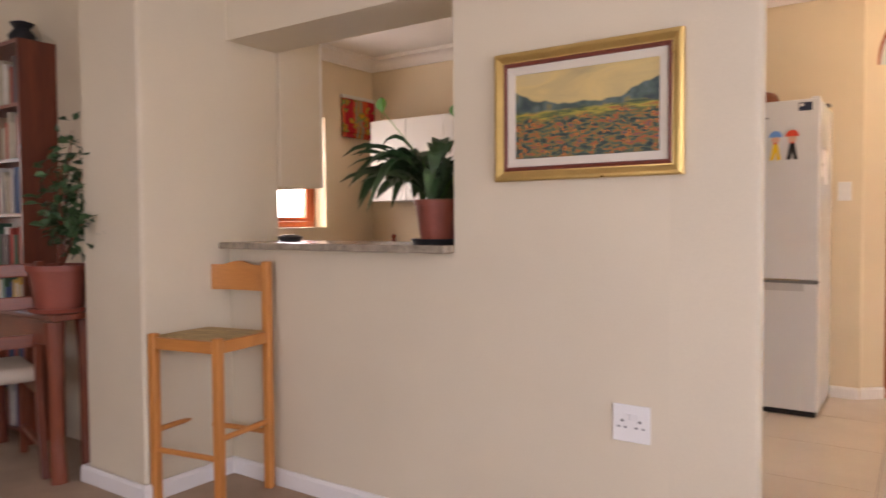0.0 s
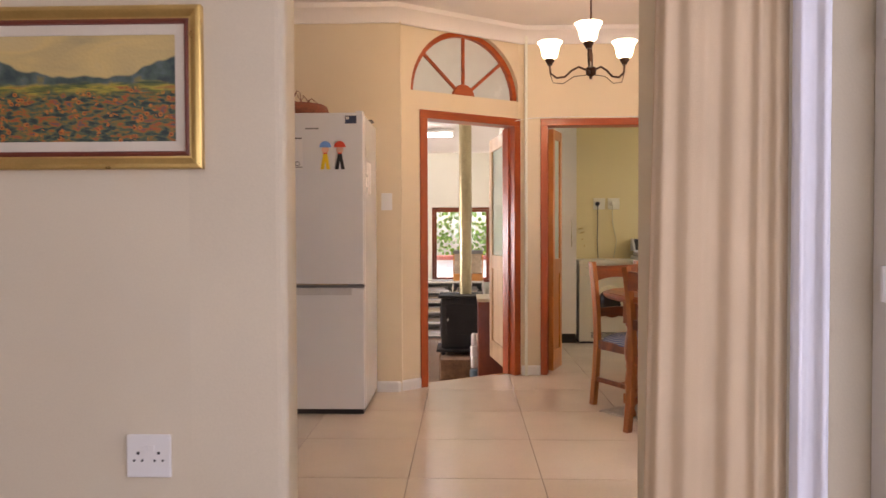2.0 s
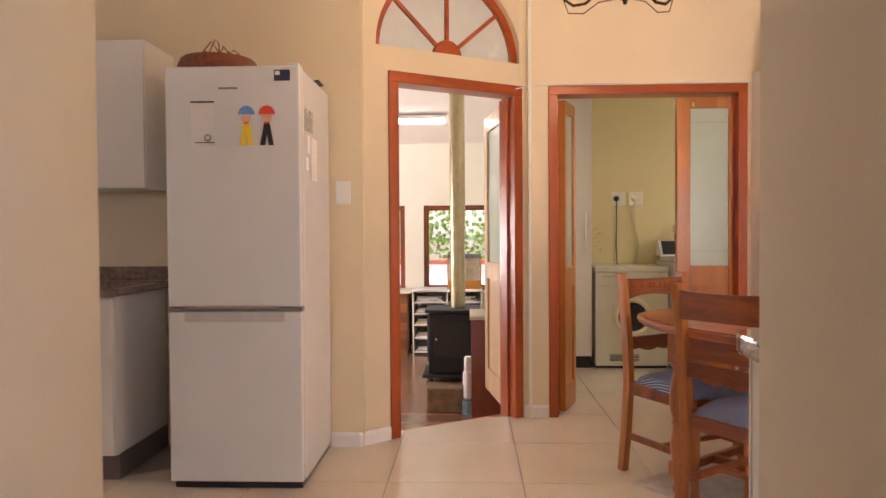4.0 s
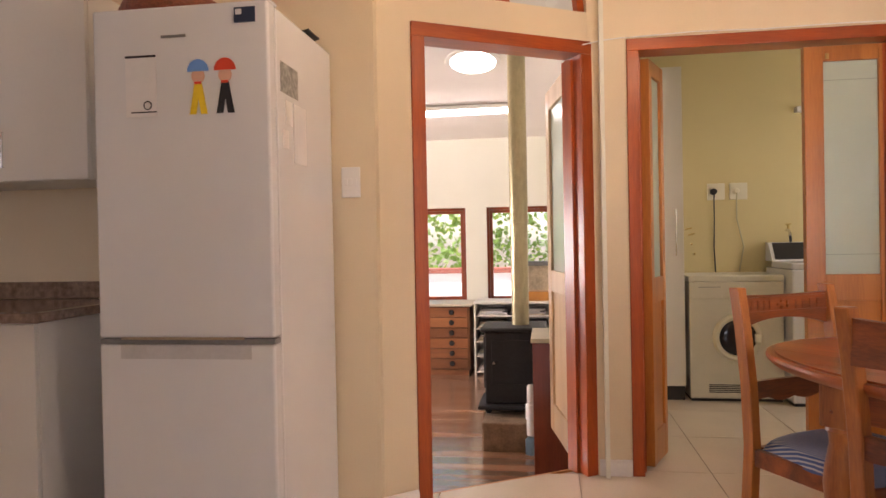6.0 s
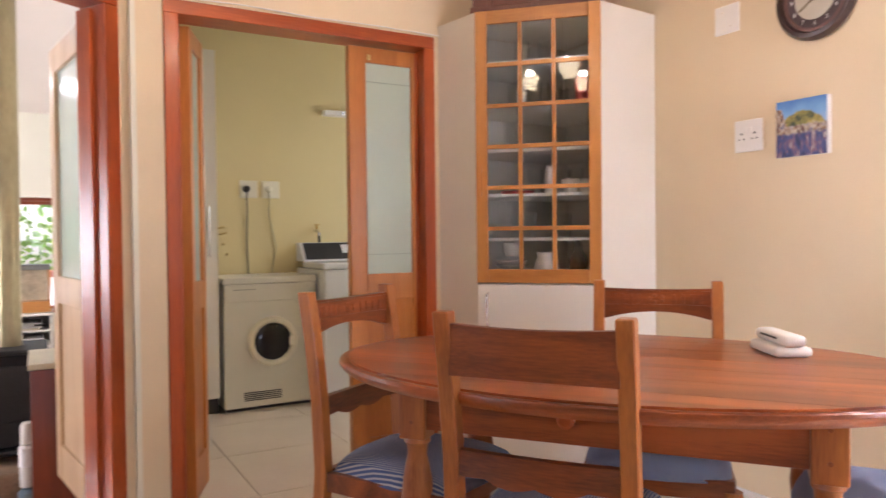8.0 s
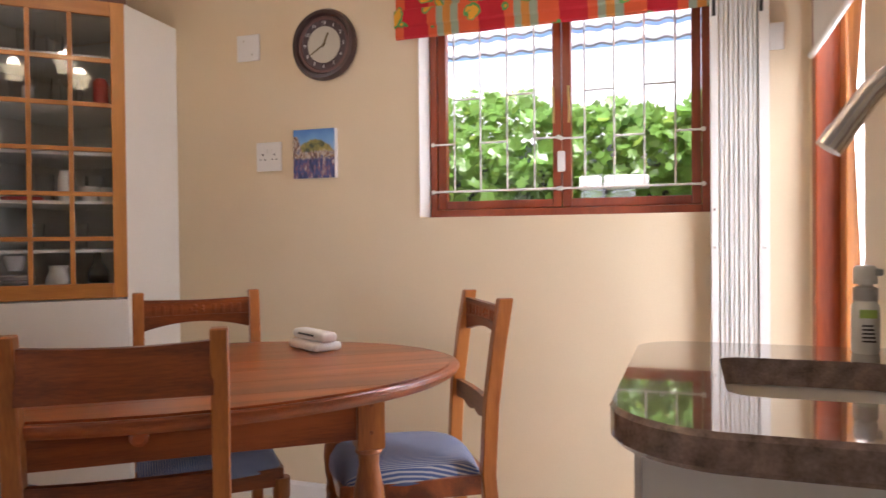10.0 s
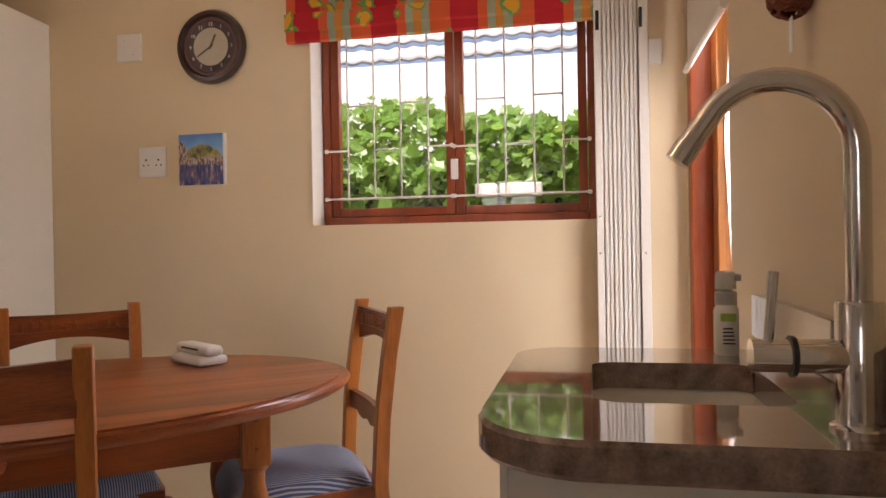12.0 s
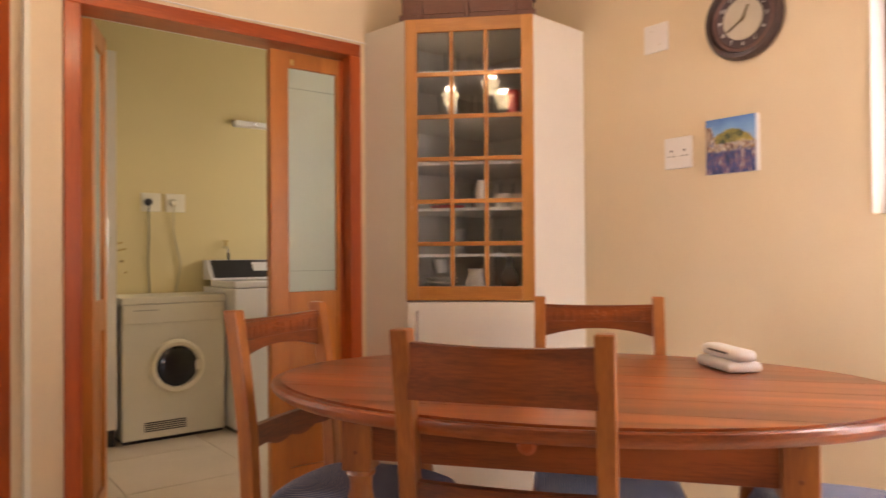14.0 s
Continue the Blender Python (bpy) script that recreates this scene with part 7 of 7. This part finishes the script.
for x in (0.05, 0.93):
    for y in (0.03, 0.17):
        part("leg", tube([(x, y, 0.73), (x + 0.005, y, 0.5), (x - 0.005, y, 0.2), (x + 0.01, y, 0.0)], [0.045, 0.034, 0.03, 0.036], 10), MAHOG, dk)
pl = thing("potted_ficus", Matrix.Translation((-4.02, -4.17, 0.766)), "leafy potted shrub in a red-brown pot on the desk", "plant")
part("saucer", lathe([(0, 0), (0.13, 0), (0.14, 0.02), (0.13, 0.02), (0, 0.006)], 24), TERRA, pl)
smooth(part("pot", lathe([(0, 0.008), (0.1, 0.008), (0.13, 0.19), (0.14, 0.19), (0.14, 0.215), (0.13, 0.215), (0.12, 0.195), (0, 0.195)], 28), TERRA, pl, "red-brown plastic pot"), 40)
part("soil", lathe([(0, 0.198), (0.12, 0.197), (0, 0.202)], 20), SOIL, pl)
rl = random.Random(3)
leaves = bmesh.new()
for k in range(9):
    a = rl.uniform(0, 2 * math.pi)
    top_ = Vector((0.26 * math.cos(a), 0.12 * math.sin(a), rl.uniform(0.35, 0.95)))
    pts = [Vector((0, 0, 0.19)), top_ * 0.55 + Vector((0, 0, 0.12)), top_]
    part("stem", tube([tuple(p) for p in pts], [0.008, 0.006, 0.003], 6), MAHOG, pl)
    for j in range(34):
        t = rl.uniform(0.35, 1.05)
        p = pts[1].lerp(pts[2], (t - 0.35) / 0.65) + Vector((rl.gauss(0, 0.05), rl.gauss(0, 0.04), rl.gauss(0, 0.04)))
        lf = blade((0, 0, 0), (1, 0), rl.uniform(0.05, 0.085), rl.uniform(0.014, 0.022), 0.02, 0.0, 4)
        join(leaves, lf, Matrix.Translation(p) @ Euler((rl.uniform(-1, 1), rl.uniform(-0.5, 0.9), rl.uniform(0, 6.28))).to_matrix().to_4x4())
tagged(part("foliage", leaves, LEAF, pl), kind="stuff")
dc = thing("desk_chair", pose(-4.18, -4.42, 0, 0, 0, 75), "dark red wooden chair with a cream padded seat", "chair")
for sx in (-1, 1):
    part("back_post", strip([(sx * 0.2, -0.1, 0), (sx * 0.2, -0.03, 0.25), (sx * 0.2, 0.0, 0.45), (sx * 0.2, -0.03, 0.75), (sx * 0.2, -0.09, 1.0)], (0.016, 0, 0), (0, 0.024, 0)), MAHOG, dc)
    part("front_leg", tube([(sx * 0.2, 0.4, 0), (sx * 0.2, 0.38, 0.42)], [0.02, 0.026], 10), MAHOG, dc)
    part("seat_rail", box(sx * 0.2 - 0.012, 0.0, 0.37, sx * 0.2 + 0.012, 0.4, 0.43, 0.004), MAHOGX, dc)
    part("stretcher", box(sx * 0.2 - 0.01, -0.05, 0.12, sx * 0.2 + 0.01, 0.4, 0.15, 0.003), MAHOGX, dc)
for z in (0.6, 0.78, 0.93):
    part("back_slat", box(-0.2, -0.02 - (z - 0.45) * 0.13, z, 0.2, -0.0 - (z - 0.45) * 0.13, z + 0.06, 0.005), MAHOGX, dc)
cu = box(-0.21, 0.0, 0.43, 0.21, 0.42, 0.50, 0.03, 4)
smooth(part("seat", cu, mat("cream_seat_cloth", (0.52, 0.45, 0.36), 0.9, vary=0.12, fine=300, bump=0.3), dc, "cream padded seat"), 60)

# ---- outdoors ----
LEAFS = mat("sunlit_ivy_leaf", (0.17, 0.32, 0.065), 0.3, vary=0.45, scale=5, fine=40, bump=0.05)
lt_ = LEAFS.node_tree
tr_, ad_ = lt_.nodes.new("ShaderNodeBsdfTranslucent"), lt_.nodes.new("ShaderNodeMixShader")
tr_.inputs[0].default_value = (0.42, 0.56, 0.10, 1)
ad_.inputs[0].default_value = 0.42
lt_.links.new(lt_.nodes["Principled BSDF"].outputs[0], ad_.inputs[1])
lt_.links.new(tr_.outputs[0], ad_.inputs[2])
lt_.links.new(ad_.outputs[0], lt_.nodes["Material Output"].inputs[0])


def leaf_mass(name, count, spot, size, label, category, material, seed, tilt):
    """Many small lobed leaves scattered by spot(random) as one mass."""
    r = random.Random(seed)
    verts, faces = [], []
    shape = [(0, -0.5, 0), (0.42, -0.3, 0.06), (0.3, 0.05, 0.04), (0.5, 0.3, 0.1), (0.12, 0.28, 0.0), (0, 0.62, 0.05), (-0.12, 0.28, 0.0), (-0.5, 0.3, 0.1), (-0.3, 0.05, 0.04), (-0.42, -0.3, 0.06)]
    for k in range(count):
        p, normal = spot(r)
        s = size * r.uniform(0.6, 1.35)
        q = Vector(normal).to_track_quat("Z", "Y").to_matrix() @ Euler((r.gauss(0, tilt), r.gauss(0, tilt), r.uniform(0, 6.28))).to_matrix()
        b = len(verts)
        verts += [tuple(Vector(p) + q @ (Vector(v) * s)) for v in shape]
        verts.append(tuple(Vector(p)))
        faces += [(b + i, b + (i + 1) % 10, b + 10) for i in range(10)]
    me = bpy.data.meshes.new(name)
    me.from_pydata(verts, [], faces)
    me.materials.append(material)
    return tagged(new(name, me), label, category, kind="stuff")


def ivy_spot(r):
    y, z = r.uniform(-5.0, 0.6), r.uniform(-0.1, 2.0)
    bulge = 0.12 * math.sin(y * 2.3) + 0.1 * math.sin(z * 4 + y)
    top = 1.86 + 0.12 * math.sin(y * 3.1) + 0.06 * math.sin(y * 9.7)
    if z > top:
        z = top + r.gauss(0, 0.04)
    return (3.3 + bulge + r.gauss(0, 0.07) + max(0, z - 1.55) * 0.5, y, z), (-1, 0, 0.75 if z > 1.5 else 0.35)


leaf_mass("ivy_hedge", 15000, ivy_spot, 0.08, "dense sunlit ivy covering the garden wall", "hedge", LEAFS, 11, 0.5)
# dark green-grey backing behind the leaves
BWALL = mat("dark_garden_wall", (0.09, 0.10, 0.065), 0.9, vary=0.2, scale=4, fine=60, bump=0.2)
tagged(part("garden_wall", box(3.5, -9.0, -0.5, 3.7, 5.0, 1.55), BWALL), "dark green-grey garden wall backing the ivy", "wall")
for k, (y0, y1) in enumerate(((-2.62, -2.4), (-2.38, -2.27))):
    tagged(part("white_box", box(3.08, y0, 1.36, 3.16, y1, 1.43, 0.006), PLASTIC), "white plastic meter box among the ivy", "box", "white boxes in the ivy")
nb = thing("neighbour_house", None, "white house with a pale tiled roof behind the wall", "house")
HW = mat("sunlit_white_plaster", (0.82, 0.81, 0.78), 0.9, vary=0.04, scale=3, fine=60, bump=0.1)
part("wall", box(4.75, -10, -0.5, 10, 6, 1.95), HW, nb)
RT = mat("pale_roof_tile", (0.72, 0.71, 0.70), 0.85, vary=0.08, scale=5, fine=60, bump=0.2)
roof = part("roof", prism([(4.7, -10.2), (10.4, -10.2), (10.4, 6.2), (4.7, 6.2)], 1.95, 1.99), RT, nb)
lap_shade_strips = []
# added plate tilted to the sun, covers the shaded wall with white glare
glare_slope = box(0, -9, -0.03, 1.05, 3, 0.0)
glare_slope.transform(Matrix.Translation((3.88, 0, 1.72)) @ Matrix.Rotation(-math.atan2(0.8, 0.74), 4, "Y"))
part("added_glare_slope", glare_slope, RT, roof)
for k in range(9):
    bm = bmesh.new()
    x, z = 4.62 + k * 0.42, 2.52 + k * 0.257
    n = 960
    rows, edge = [], []
    lip = bmesh.new()
    for i in range(n + 1):
        y = -9 + 12 * i / n
        w = 0.008 * math.sin(i * math.pi / 6)
        rows.append([bm.verts.new((x, y, z + w)), bm.verts.new((x, y, z + 0.035 + w)), bm.verts.new((x + 0.46, y, z + 0.24 + w)), bm.verts.new((x + 0.46, y, z + 0.2 + w))])
    for a, b in zip(rows, rows[1:]):
        for j in range(4):
            bm.faces.new((a[j], a[(j + 1) % 4], b[(j + 1) % 4], b[j]))
    # dark strip along each course, drawn in place of the overlap's shadow line
    for i in range(n + 1):
        y = -9 + 12 * i / n
        w = 0.008 * math.sin(i * math.pi / 6)
        edge.append([lip.verts.new((x - 0.004, y, z + w - 0.004)), lip.verts.new((x - 0.004, y, z + w + 0.014)), lip.verts.new((x + 0.02, y, z + w + 0.014))])
    for a, b in zip(edge, edge[1:]):
        for j in range(2):
            lip.faces.new((a[j], a[j + 1], b[j + 1], b[j]))
    course = part("tile_course", bm, RT, roof)
    lap_shade_strips.append(lip)
# dark grey stands in for the shadow below each tile overlap
LIP_SHADE = mat("tile_lap_shade", (0.17, 0.165, 0.16), 0.9, vary=0.3, scale=9)
for lip in lap_shade_strips:
    part("tile_shade_strip", lip, LIP_SHADE, roof)
for i in range(3):
    part("window", box(4.735, -6 + i * 4, 0.6, 4.752, -5 + i * 4, 1.6), BLACK, nb)


def shrub_spot(r):
    x, z = r.uniform(-7, 3), r.uniform(0.3, 2.7)
    return (x, 9.2 + 0.5 * math.sin(x * 1.3) + 0.3 * math.sin(z * 2 + x) + r.gauss(0, 0.25), z), (0, -1, 0.6)


leaf_mass("garden_shrubs", 8000, shrub_spot, 0.095, "tall sunlit shrubs at the end of the garden", "shrubs", LEAFS, 21, 0.7)
lw = thing("low_garden_wall", None, "low white garden wall with a red brick coping", "garden wall")
part("wall", box(-8, 7.4, -0.5, 3, 7.6, 0.62), HW, lw)
part("coping", box(-8, 7.36, 0.621, 3, 7.64, 0.70, 0.01), mat("red_brick_coping", (0.32, 0.10, 0.07), 0.8, vary=0.2, scale=8), lw)
tagged(part("paved_path", box(-8, 5.2, -0.5, 3, 7.4, -0.44), mat("pale_paving", (0.62, 0.58, 0.52), 0.85, vary=0.12, scale=3, bump=0.2)), "pale sunlit paved path outside the workshop", "pavement", kind="structure")


# ---- floor pieces ----
TILES = mat("cream_porcelain_tile", (0.70, 0.61, 0.50), 0.2, vary=0.06, scale=2.5, fine=70, bump=0.012, coat=0.0, island=False)
floor_k, floor_l, floor_w = bpy.data.objects["floor_kitchen"], bpy.data.objects["floor_laundry"], bpy.data.objects["floor_workshop"]
dvec = Vector((DIAG1[0] - DIAG0[0], DIAG1[1] - DIAG0[1])).normalized()
nrm = (-dvec.y, dvec.x)
dlim = nrm[0] * DIAG0[0] + nrm[1] * DIAG0[1] + 0.115
T, TX, TY, G = 0.612, -0.86, -1.762, 0.0022
for i in range(-8, 6):
    for j in range(-5, 7):
        x0, y0 = TX + i * T, TY + j * T
        poly = [(x0 + G, y0 + G), (x0 + T - G, y0 + G), (x0 + T - G, y0 + T - G), (x0 + G, y0 + T - G)]
        for name, par, cuts in (("k", floor_k, ((1, 0, 1.985), (-1, 0, 5.115), (0, -1, 3.655), (0, 1, 0.0), (nrm[0], nrm[1], dlim))), ("l", floor_l, ((1, 0, 2.39), (-1, 0, 0.04), (0, -1, -0.0), (0, 1, 2.015)))):
            pl_ = poly
            for c in cuts:
                pl_ = clip(pl_, *c) if len(pl_) > 2 else []
            if len(pl_) > 2 and max(p[0] for p in pl_) - min(p[0] for p in pl_) > 0.02 and max(p[1] for p in pl_) - min(p[1] for p in pl_) > 0.02:
                part("tile", prism(pl_, -0.005, 0.0), TILES, par)
PLANK = wood("dark_red_floor_plank", (0.36, 0.20, 0.12), (0.20, 0.095, 0.055), 0.2, "x", 0.85, 7, True, 0.3)
y = -0.25
row = 0
while y < 4.84:
    off = (row * 0.73) % 1.5
    x = -4.45 - off
    while x < -0.13:
        a, b = max(-4.49, x), min(-0.128, x + 1.5)
        if b - a > 0.05:
            part("plank", box(a + 0.001, y + 0.001, WS_Z - 0.019, b - 0.001, min(4.845, y + 0.104), WS_Z, 0.0015, 1), PLANK, floor_w)
        x += 1.5
    y += 0.106
    row += 1
